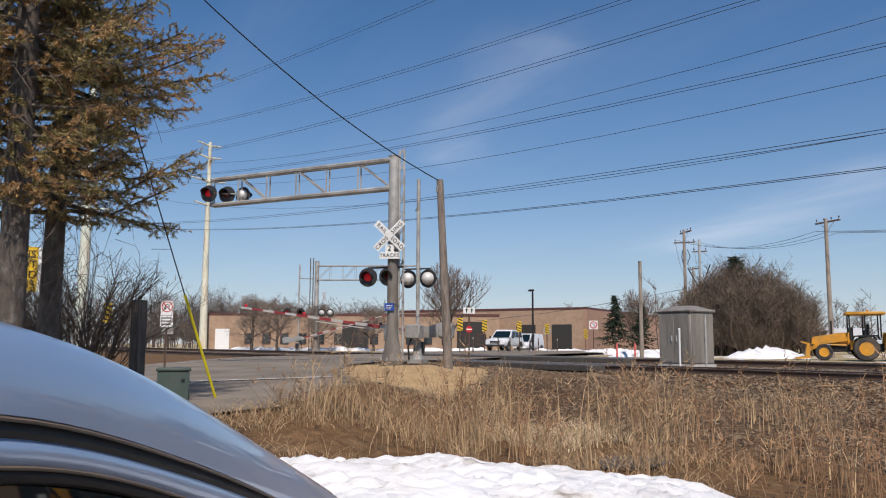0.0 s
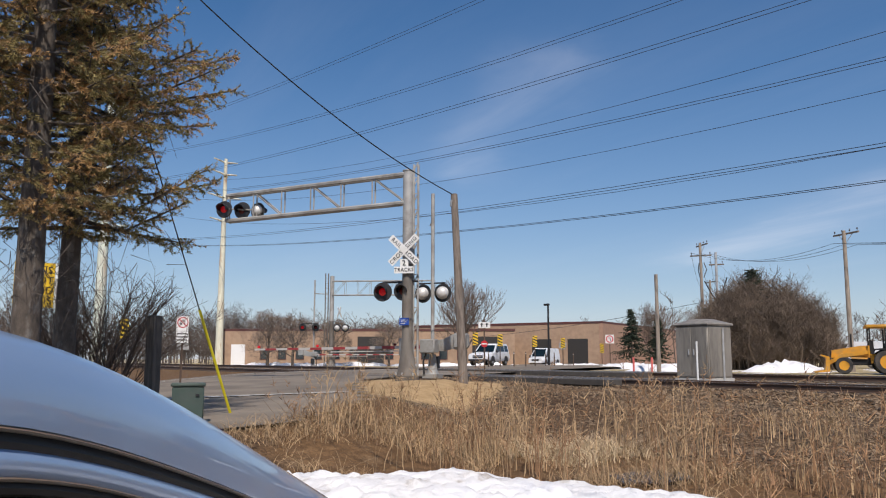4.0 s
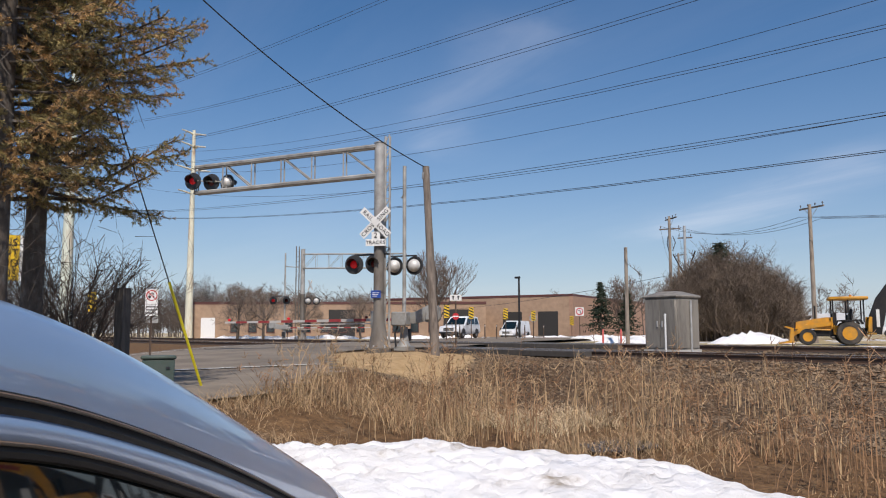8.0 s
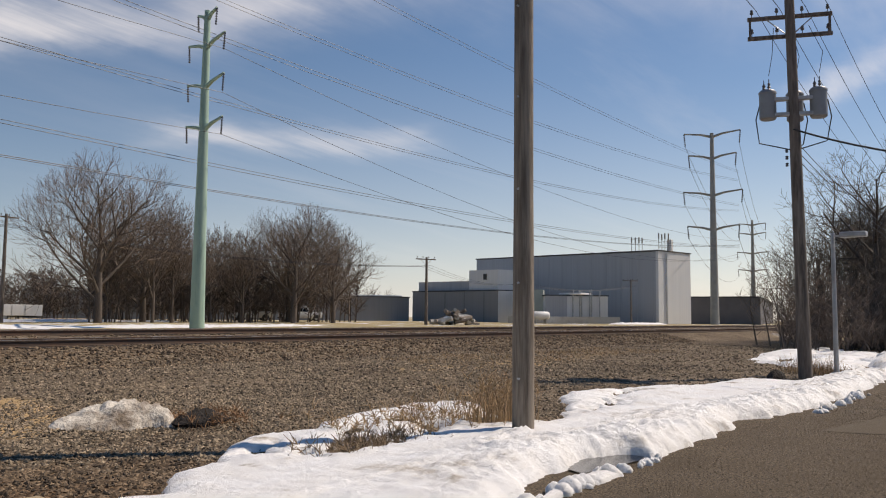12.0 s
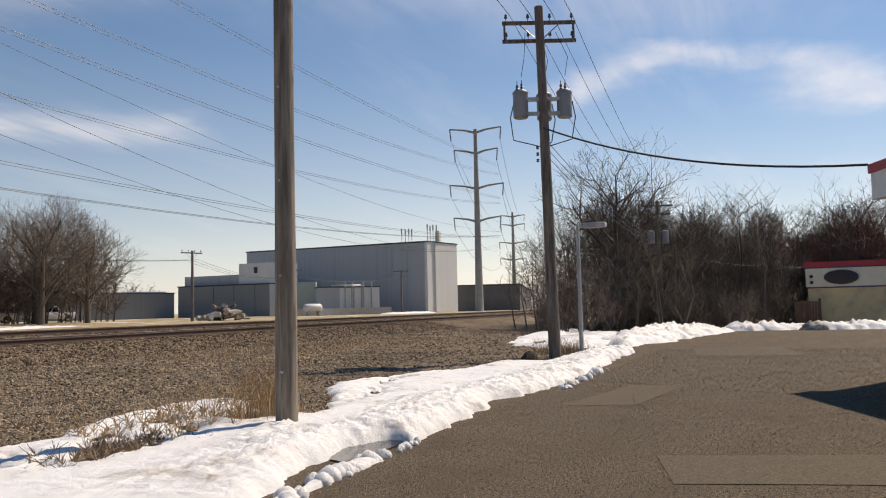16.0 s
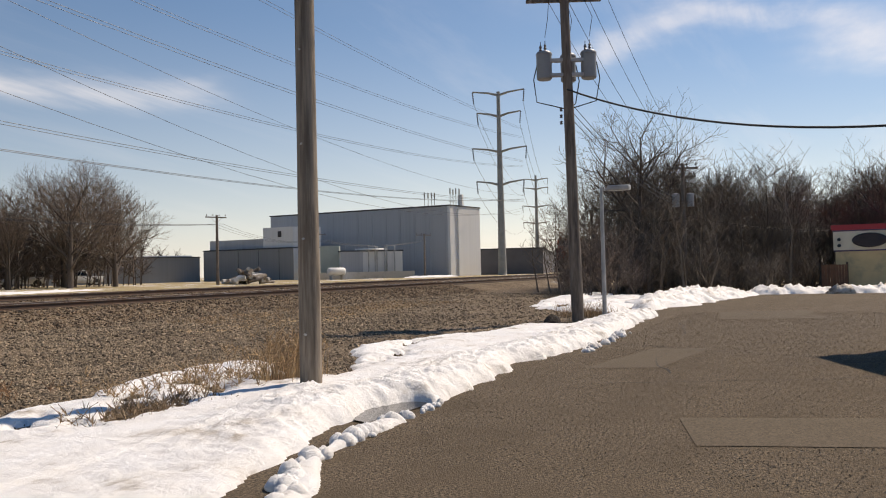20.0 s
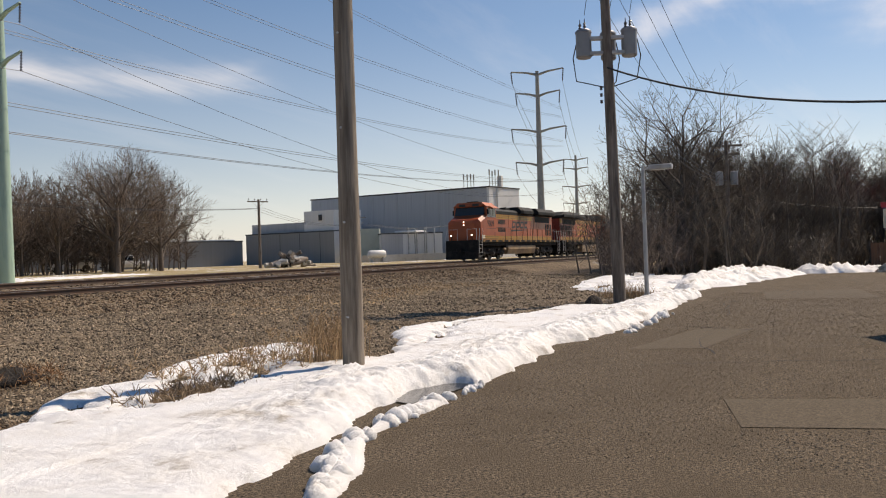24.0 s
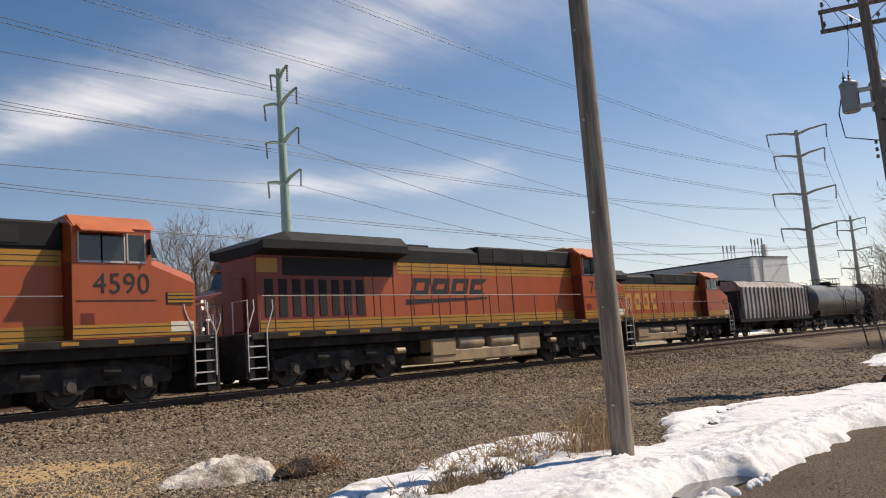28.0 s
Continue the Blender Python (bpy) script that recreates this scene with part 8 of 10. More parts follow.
slab("wall", [(116.9, 77.7), (122, 74.6), (134.5, 80), (134.8, 98.5), (117.9, 97.4)], 0.6, 6.2, WORKS_SHADED, tw)
# white sheet over the darkened block paints its sunlit end
slab("end_wall", [(116.85, 77.6), (121.95, 74.5), (122.2, 74.9), (117.1, 78.0)], 0.6, 6.22, METAL_WHITE_AND_LIT, tw)
slab("roof_edge", [(116.8, 77.6), (122.1, 74.4), (134.5, 80), (134.8, 98.6), (117.8, 97.5)], 6.22, 6.4, ROOF_BLACK, tw)
slab("upper_storey", [(118.8, 85), (134, 84), (134.4, 98), (119.2, 97)], 6.4, 8.1, METAL_GREY_SHADED, tw)
slab("penthouse", [(117.6, 78.2), (122.3, 75.6), (124.5, 80.5), (117.9, 84.5)], 6.4, 9.9, METAL_WHITE_AND_LIT, tw)
part("vent", Geo().box(117.5, 80.6, 8.2, 117.7, 81.2, 9.2), ROOF_BLACK, tw, smooth=None)
for k in range(4):
    part("panel_seam", Geo().box(-0.06, -0.05, 0.8, 0.0, 0.05, 6.1, move(116.95 + 0.05 * (3 + 4.4 * k), 80.7 + 4.4 * k, 0)), ROOF_BLACK, tw, smooth=None)
# details of the main hall
mf, lenf = face_frame((133.2, 55.9), (135.2, 95.1), 0.8)
for k in range(13):
    part("seam", Geo().box(3.0 * k + 0.9, 0.0, 0.1, 3.0 * k + 0.98, 0.05, 12.3, mf), METAL_GREY_SHADED, b4, smooth=None)
for x, y, h in ((133.5, 60.8, 1.9), (133.5, 60.1, 1.8), (133.45, 59.4, 1.8), (133.4, 58.8, 1.7), (133.7, 55.9, 2.4), (134.3, 55.6, 2.2), (134.9, 55.3, 2.4), (135.5, 54.9, 2.4)):
    an = part("antenna", Geo().tube([(x, y, 13.3), (x, y, 13.4 + h)], 0.05, 6), STEEL_GREY, b4)
    part("antenna_panel", Geo().box(x - 0.1, y - 0.1, 13.0 + h, x + 0.1, y + 0.1, 14.0 + h, None, 0.02), STEEL_GREY, an)
part("antenna_rail", Geo().tube([(133.6, 56.0, 14.0), (135.7, 54.8, 14.0)], 0.05, 5), STEEL_GREY, b4)
part("antenna_cabinet", Geo().box(136.0, 54.6, 13.4, 136.8, 55.4, 15.4, None, 0.04), METAL_WHITE_AND_LIT, b4)
part("corner_duct", Geo().box(-0.25, -0.25, 0.8, 0.25, 0.1, 13.0, move(135.6, 55.3, 0) @ rotz(-11)), METAL_WHITE_AND_LIT, b4, smooth=None)
lb = thing("low_white_block", "low pale works annex with upright pipes beside the grey hall", "factory")
slab("wall", [(114.8, 67.2), (116.9, 64.4), (121, 59.3), (128, 64), (121, 72)], 0.7, 5.2, METAL_WHITE_AND_LIT, lb)
# grey sheet paints this face of the white annex as shaded
slab("side_wall", [(114.7, 67.15), (116.8, 64.35), (117.0, 64.5), (114.9, 67.3)], 0.7, 5.22, METAL_GREY_SHADED, lb)
slab("roof_edge", [(114.6, 67.2), (116.8, 64.2), (121, 59.1), (128.2, 64), (121, 72.2)], 5.22, 5.4, ROOF_BLACK, lb)
mp_, lp_ = face_frame((116.9, 64.4), (121, 59.3), 0.8)
for u_ in (0.9, 2.0, 2.3, 3.6, 3.9, 5.2):
    part("pipe", Geo().cyl(mp_ @ Vector((u_, -0.2, 0)), mp_ @ Vector((u_, -0.2, 5.2 + 0.3 * (u_ % 1))), 0.12, n=8), GALV, lb)
part("roof_snow", Geo().box(117, 62, 5.4, 121, 66, 5.7, None, 0.08), SNOW, lb)
gb = thing("pale_green_block", "narrow pale green works block", "factory")
slab("wall", [(115.6, 71.6), (117.2, 69.0), (121, 71), (119.5, 74)], 0.7, 6.3, mat("siding_green", (0.42, 0.46, 0.40), 0.6, var=0.06, scale=1), gb)
tk = thing("storage_tank", "small horizontal white tank with snow on it", "tank", move(104.0, 61.7, 0.9) @ rotz(-38))
part("shell", Geo().loft([[(x, r * math.cos(2 * math.pi * j / 20), 1.1 + r * math.sin(2 * math.pi * j / 20)) for j in range(20)] for x, r in ((-1.4, 0.2), (-1.3, 0.45), (-1.1, 0.6), (1.1, 0.6), (1.3, 0.45), (1.4, 0.2))]), WHITE_TRIM, tk, "white steel shell")
for x in (-0.8, 0.8):
    part("saddle", Geo().box(x - 0.12, -0.5, -0.1, x + 0.12, 0.5, 0.7), CONCRETE, tk, smooth=None)
wf = thing("yard_wall", "low concrete yard wall before the works", "wall")
slab("wall", [(103, 66.5), (117.5, 55.5), (117.7, 55.8), (103.2, 66.8)], 0.6, 1.9, CONCRETE, wf)
# dark low shed to the right of the far tower
sh = thing("dark_shed", "long dark low shed behind the tracks", "shed")
slab("wall", [(150, 44), (215, 60), (212, 72), (147, 56)], 0.7, 5.6, DARK_WALL, sh)
slab("roof", [(149.8, 43.8), (215.2, 59.8), (212, 72.2), (147, 56.2)], 5.6, 5.85, ROOF_BLACK, sh)

# ---- trees ----
GROVE = mat("grove_dark", (0.15, 0.112, 0.083), 0.95, var=0.3, scale=0.5, bump=0, island=0.3)
WOODS = mat("woods_brown", (0.17, 0.137, 0.106), 0.95, var=0.3, scale=0.5, bump=0, island=0.35)
FAR_TWIG = mat("far_twigs", (0.125, 0.098, 0.08), 0.95, var=0.25, scale=0.3, bump=0, island=0.3)
BARK = mat("bark_grey", (0.115, 0.092, 0.075), 0.95, var=0.3, scale=5, bump=0.8, bscale=16, stretch=(3, 3, 0.8))
TWIG = mat("twig_brown", (0.19, 0.145, 0.115), 0.95, var=0.25, scale=1.2, bump=0, island=0.3)
TWIG_RED = mat("twig_dark", (0.15, 0.105, 0.078), 0.95, var=0.25, scale=1.2, bump=0, island=0.3)
NEEDLE = mat("spruce_needles", (0.25, 0.195, 0.07), 0.8, var=0.35, scale=2.0, bump=0, island=0.45)
NEEDLE_BROWN = mat("spruce_needles_brown", (0.36, 0.215, 0.085), 0.85, var=0.35, scale=2.0, bump=0, island=0.4)
SPRUCE_BARK = mat("spruce_bark", (0.088, 0.07, 0.055), 0.95, var=0.35, scale=6, bump=0.9, bscale=22, stretch=(2, 2, 1), dirt=(0.2, 0.19, 0.17), dirt_amount=0.25, dscale=4)


def branching(rng, h, lean, rise, levels, kids, r0, first=0.22, fine=0.011, ratio=(0.5, 0.78)):
    """Grows a bare broad-leaved tree of ascending limbs; returns the geometry of trunk and limbs, and of the twigs."""
    wood, twig = Geo(), Geo()

    def grow(p, d, length, r, level):
        steps = 5 if level == 0 else 3
        pts, rad = [p.copy()], [r]
        dd = d.copy()
        for s in range(steps):
            k = 0.05 + 0.035 * level
            dd = (dd + Vector((rng.uniform(-k, k), rng.uniform(-k, k), rng.uniform(-k, k) * 0.5 + rise * (0.05 + 0.05 * level)))).normalized()
            pts.append(pts[-1] + dd * length / steps)
            rad.append(max(r * (1 - 0.66 * (s + 1) / steps), fine * 0.6))
        if level <= 2:
            wood.tube(pts, rad, (9, 6, 4)[level], False)
        else:
            for a, b, ra, rb in zip(pts, pts[1:], rad, rad[1:]):
                blade(twig.v, twig.f, a, b, ra, rb, rng)
        if level >= levels:
            return
        n = kids[level]
        turn = rng.uniform(0, 6.283)
        for k in range(n):
            u0 = first if level == 0 else 0.22
            u = u0 + (1 - u0) * (k + rng.random()) / n
            i = min(int(u * steps), steps - 1)
            q = pts[i].lerp(pts[i + 1], u * steps - i)
            base = (pts[i + 1] - pts[i]).normalized()
            side = base.orthogonal().normalized()
            side.rotate(Matrix.Rotation(turn + 2.4 * k + rng.uniform(-0.4, 0.4), 3, base))
            tilt = rng.uniform(0.7, 1.15) * lean * (1.15 - 0.35 * u)
            nd = (base * math.cos(tilt) + side * math.sin(tilt)).normalized()
            grow(q, nd, length * rng.uniform(*ratio) * (1.15 - 0.5 * u), max(rad[i] * rng.uniform(0.45, 0.68), fine), level + 1)

    grow(Vector((0, 0, -0.2)), Vector((0, 0, 1)), h * 0.72, r0, 0)
    return wood, twig


def bare_tree(name, seed, h, lean, rise, kids, r0, label, twig_mat, levels=4, first=0.22, fine=0.011, ratio=(0.5, 0.78)):
    rng = random.Random(seed)
    wood, twig = branching(rng, h, lean, rise, levels, kids, r0, first, fine, ratio)
    t = thing(name, label, "tree", Matrix.Identity(4), "bare trees")
    part("trunk", wood, BARK, t, smooth=60)
    part("crown", twig, twig_mat, t, "bare fine twigs", smooth=None)
    return t


def plant(proto, spots, wide=1.0):
    """The first spot takes the tree itself, the others copies."""
    for k, (x, y, s, a) in enumerate(spots):
        m = move(x, y, float(height(x, y)) - 0.05) @ rotz(a) @ Matrix.Diagonal((s * wide, s * wide, s, 1))
        if k:
            copy_thing(proto, m)
        else:
            proto.matrix_world = m


cottonwood = bare_tree("bare_tree", 11, 12.5, 0.85, 0.8, (10, 7, 7, 6), 0.36, "large bare grey-brown spreading tree", TWIG, first=0.13, fine=0.012, ratio=(0.6, 0.82))
plant(cottonwood, ((37.5, 65.2, 0.97, 20), (59.4, 65.2, 0.9, 160), (66.5, 66.5, 0.78, 300), (46, 72, 0.9, 80), (66.5, 74, 0.9, 200)), 1.05)
slender = bare_tree("bare_tree", 29, 10.0, 0.62, 1.0, (9, 6, 5, 4), 0.2, "slender bare tree among others beyond the tracks", TWIG, first=0.3, fine=0.015)
plant(slender, ((43.5, 66.5, 0.9, 0), (46.5, 68.0, 0.95, 70), (49.0, 67.0, 0.8, 140), (52.0, 69.5, 0.95, 210), (54.5, 67.5, 0.8, 280), (57.0, 71.0, 0.95, 30), (41.0, 70.0, 0.85, 100), (63.5, 70.0, 0.9, 330), (72, 72, 0.75, 50)))
maple = bare_tree("bare_tree", 23, 8.6, 0.8, 1.7, (13, 8, 6, 4), 0.22, "bare street tree with an upswept oval crown", TWIG_RED, first=0.22, fine=0.014)
plant(maple, ((-8.4, 54.8, 0.92, 0), (-1.4, 50.4, 0.86, 130), (3.3, 62.8, 0.84, 220), (-77.5, 55.5, 1.15, 70), (-58.5, 66, 0.75, 30), (-62, 80, 0.85, 190)), 1.1)
far_tree = bare_tree("bare_tree", 37, 7.8, 1.0, 0.6, (9, 7, 6, 5), 0.25, "distant bare round-crowned tree", TWIG, fine=0.02, ratio=(0.55, 0.8))
plant(far_tree, ((24, 96, 1.0, 0), (12, 92, 1.05, 90), (38, 100, 1.1, 200), (-30, 112, 1.2, 50), (-3, 104, 0.9, 300), (62, 96, 1.1, 120), (-84, 37, 0.72, 10), (-80, 40, 0.64, 200), (-87.5, 35.5, 0.78, 75), (-76, 44.5, 0.6, 310)))
# taller trees at the edge of the woods
elm = bare_tree("bare_tree", 51, 11.5, 0.95, 0.6, (8, 6, 6, 4), 0.28, "tall bare tree standing above a thicket", WOODS, first=0.34, fine=0.011)
plant(elm, ((52.5, 8.9, 0.98, 40), (57.5, 13, 0.7, 95), (69.0, -6.5, 0.9, 200), (72.0, -12.5, 1.0, 10)))
sapling = bare_tree("bare_tree", 61, 9.0, 0.5, 1.5, (11, 7, 6, 4), 0.13, "slim upright bare tree at the edge of the woods", WOODS, first=0.25, fine=0.010)
wr = random.Random(33)
plant(sapling, [(wr.uniform(54.5, 62) + (12.5 if k > 9 else 0), 11.0 - 1.02 * k + wr.uniform(-0.6, 0.6), wr.uniform(0.62, 0.98), wr.uniform(0, 360)) for k in range(25)], 1.15)


def thicket(name, spots, seed, label, tone, height_range, density, kind="stuff", fat=1.0):
    """Many small bare trunks and twigs in one mesh."""
    rng = random.Random(seed)
    g = Geo()
    v, f = g.v, g.f
    for x, y, s in spots:
        z = float(height(x, y)) - 0.1
        h = rng.uniform(*height_range) * s
        top = Vector((x + rng.uniform(-0.8, 0.8), y + rng.uniform(-0.8, 0.8), z + h))
        base = Vector((x, y, z))
        bend = base.lerp(top, 0.5) + Vector((rng.uniform(-0.5, 0.5), rng.uniform(-0.5, 0.5), 0))
        blade(v, f, base, bend, 0.015 + 0.0095 * h, 0.01 + 0.005 * h, rng)
        blade(v, f, bend, top, 0.01 + 0.005 * h, 0.008, rng)
        for k in range(density):
            u = rng.uniform(0.12, 1.0)
            p = base.lerp(top, u)
            r = h * rng.uniform(0.12, 0.34) * (1.3 - 0.75 * u)
            a = rng.uniform(0, 2 * math.pi)
            q = p + Vector((math.cos(a) * r, math.sin(a) * r, r * rng.uniform(0.35, 1.3)))
            blade(v, f, p, q, 0.016 * fat, 0.008 * fat, rng)
            for j in range(5):
                w = p.lerp(q, rng.uniform(0.25, 1.0))
                e = w + Vector((rng.uniform(-1, 1), rng.uniform(-1, 1), rng.uniform(-0.2, 1.3))) * r * 0.42
                sliver(v, f, w, e, 0.0105 * fat, rng)
    return solid(name, g, tone, label, "woods", kind=kind, smooth=None)


rng = random.Random(5)
spots = []
while len(spots) < 620:
    x, y = rng.uniform(46, 92), rng.uniform(-14, 15)
    if y < 14.5 - 0.12 * (x - 46) and y > -14 and (x > 53 or y > 4.5 - 0.35 * (x - 46)):
        if rng.random() < 1.25 - (x - 46) / 60:
            spots.append((x, y, 0.75 + 0.35 * min(1, (x - 46) / 14)))
for k in range(260):
    x = rng.uniform(49, 62)
    spots.append((x, rng.uniform(-13, 8) if x > 53 else rng.uniform(1, 9), rng.uniform(0.22, 0.4)))
spots = [q for q in spots if not (51 < q[0] < 67.5 and q[1] < -1.2)]
thicket("bare_woods", spots, 6, "dense bare brown woods behind the lot", WOODS, (5.0, 8.2), 26, fat=0.8)
spots = [(rng.uniform(42, 56), rng.uniform(7.5, 13.5), rng.uniform(0.3, 0.62)) for k in range(150)]
spots = [q for q in spots if q[1] < 0.268 * q[0]]
thicket("brush", spots, 7, "tangled bare brush beside the tracks", TWIG, (3.5, 7.5), 22)
# far tree lines below
spots = [(rng.uniform(-190, -70), rng.uniform(84, 150), 1.0) for k in range(360)] + [(rng.uniform(-190, -110), rng.uniform(-10, 80), 1.0) for k in range(420)]
spots = [(x, y, s) for x, y, s in spots if not (-132 < x < -78 and 34 < y < 122)]
back = [(-118 - 0.58 * q + rng.uniform(0, 22) * -0.8, 42 + q * 1.0 + rng.uniform(0, 10), 1.0) for q in [rng.uniform(-14, 58) for k in range(230)]]
thicket("far_woods", back, 18, "bare trees behind a low building", FAR_TWIG, (4.6, 8.0), 70, fat=1.2)
thicket("far_woods", spots, 8, "distant bare grey-brown tree line", FAR_TWIG, (4.5, 9.5), 20, fat=2.5)
spots = [(rng.uniform(-45, 150), rng.uniform(128, 165), 1.0) for k in range(420)] + [(rng.uniform(28, 78), rng.uniform(70, 94), 1.05) for k in range(330)] + [(rng.uniform(6, 62), rng.uniform(92, 108), 0.72) for k in range(190)] + [(rng.uniform(-30, 24), rng.uniform(98, 118), 0.62) for k in range(130)]
spots = [q for q in spots if not (25 < q[0] < 80 and 69 < q[1] < 95 and q[0] < 0.56 * q[1])]
thicket("far_woods", spots, 9, "distant bare grey-brown tree line", FAR_TWIG, (4.5, 8.5), 26, fat=2.6)
# the dense grove behind the cabinet
spots = []
while len(spots) < 300:
    a, r = rng.uniform(0, 6.283), rng.random() ** 0.5
    spots.append((-38.6 + r * 5.2 * math.cos(a), 55.8 + r * 5.2 * math.sin(a), 1.05 - 0.5 * r * r))
thicket("grove", spots, 10, "dense rounded grove of bare dark shrubs", GROVE, (5.6, 6.8), 66, fat=0.8)


def conifer(name, seed, h, r, label, tone):
    rng = random.Random(seed)
    t = thing(name, label, "tree", Matrix.Identity(4), "evergreens")
    part("trunk", Geo().tube([(0, 0, -0.2), (0, 0, h * 0.6), (0, 0, h)], [h * 0.022, h * 0.012, 0.02], 8), SPRUCE_BARK, t)
    g = Geo()
    for k in range(int(h * 34)):
        u = rng.random() ** 0.8
        z = h * (0.06 + 0.93 * u)
        rad = r * (1.03 - u) * rng.uniform(0.6, 1.1)
        a = rng.uniform(0, 6.283)
        p = Vector((0, 0, z))
        q = Vector((rad * math.cos(a), rad * math.sin(a), z - rad * rng.uniform(0.05, 0.35)))
        for j in range(7):
            c = p.lerp(q, 0.2 + 0.8 * j / 6)
            e = c + Vector((rng.uniform(-1, 1), rng.uniform(-1, 1), rng.uniform(-0.7, 0.35))) * r * 0.18
            blade(g.v, g.f, c, e, 0.05, 0.015, rng)
    part("crown", g, tone, t, "dense dark green needles", smooth=None)
    return t


fir = conifer("spruce_tree", 3, 4.9, 1.9, "small dark green spruce tree", mat("needles_far", (0.022, 0.034, 0.018), 0.85, var=0.3, bump=0, island=0.3))
for k, (x, y, s) in enumerate(((-52.5, 56.2, 1.1), (-50.6, 57.6, 0.85), (-38.4, 54.4, 1.42), (-41.6, 53.0, 0.9), (8.6, 84, 1.0))):
    m = move(x, y, float(height(x, y)) - 0.05) @ rotz(47 * k) @ Matrix.Scale(s, 4)
    if k:
        copy_thing(fir, m)
    else:
        fir.matrix_world = m


def needle_mesh(name, twigs, rng, per_metre, tone, parent, label):
    """Short flat needles all round a list of twigs (start, end)."""
    A = np.array([tuple(a) for a, b in twigs])
    B = np.array([tuple(b) for a, b in twigs])
    ln = np.linalg.norm(B - A, axis=1)
    idx = np.repeat(np.arange(len(twigs)), np.maximum(3, (ln * per_metre).astype(int)))
    n = len(idx)
    u = rng.rand(n, 1)
    base = A[idx] + (B[idx] - A[idx]) * u
    along = (B - A)[idx] / ln[idx][:, None]
    d = rng.normal(0, 1, (n, 3)) + np.array([0, 0, 0.25])
    d -= along * (d * along).sum(1)[:, None]
    d /= np.linalg.norm(d, axis=1)[:, None]
    d = d * 0.8 + along * 0.75
    tip = base + d * rng.uniform(0.03, 0.062, (n, 1)) * (1.1 - 0.3 * u)
    s = np.cross(tip - base, rng.normal(0, 1, (n, 3)))
    s *= 0.0056 / np.linalg.norm(s, axis=1)[:, None]
    V = np.stack([base - s, base + s, tip + s * 0.5, tip - s * 0.5], 1).reshape(-1, 3)
    F = np.arange(4 * n).reshape(n, 4)
    me = bpy.data.meshes.new(name)
    me.from_pydata(V.tolist(), [], F.tolist())
    me.materials.append(tone)
    ob = new(name, me)
    ob.parent = parent
    return tagged(ob, label, kind="stuff")


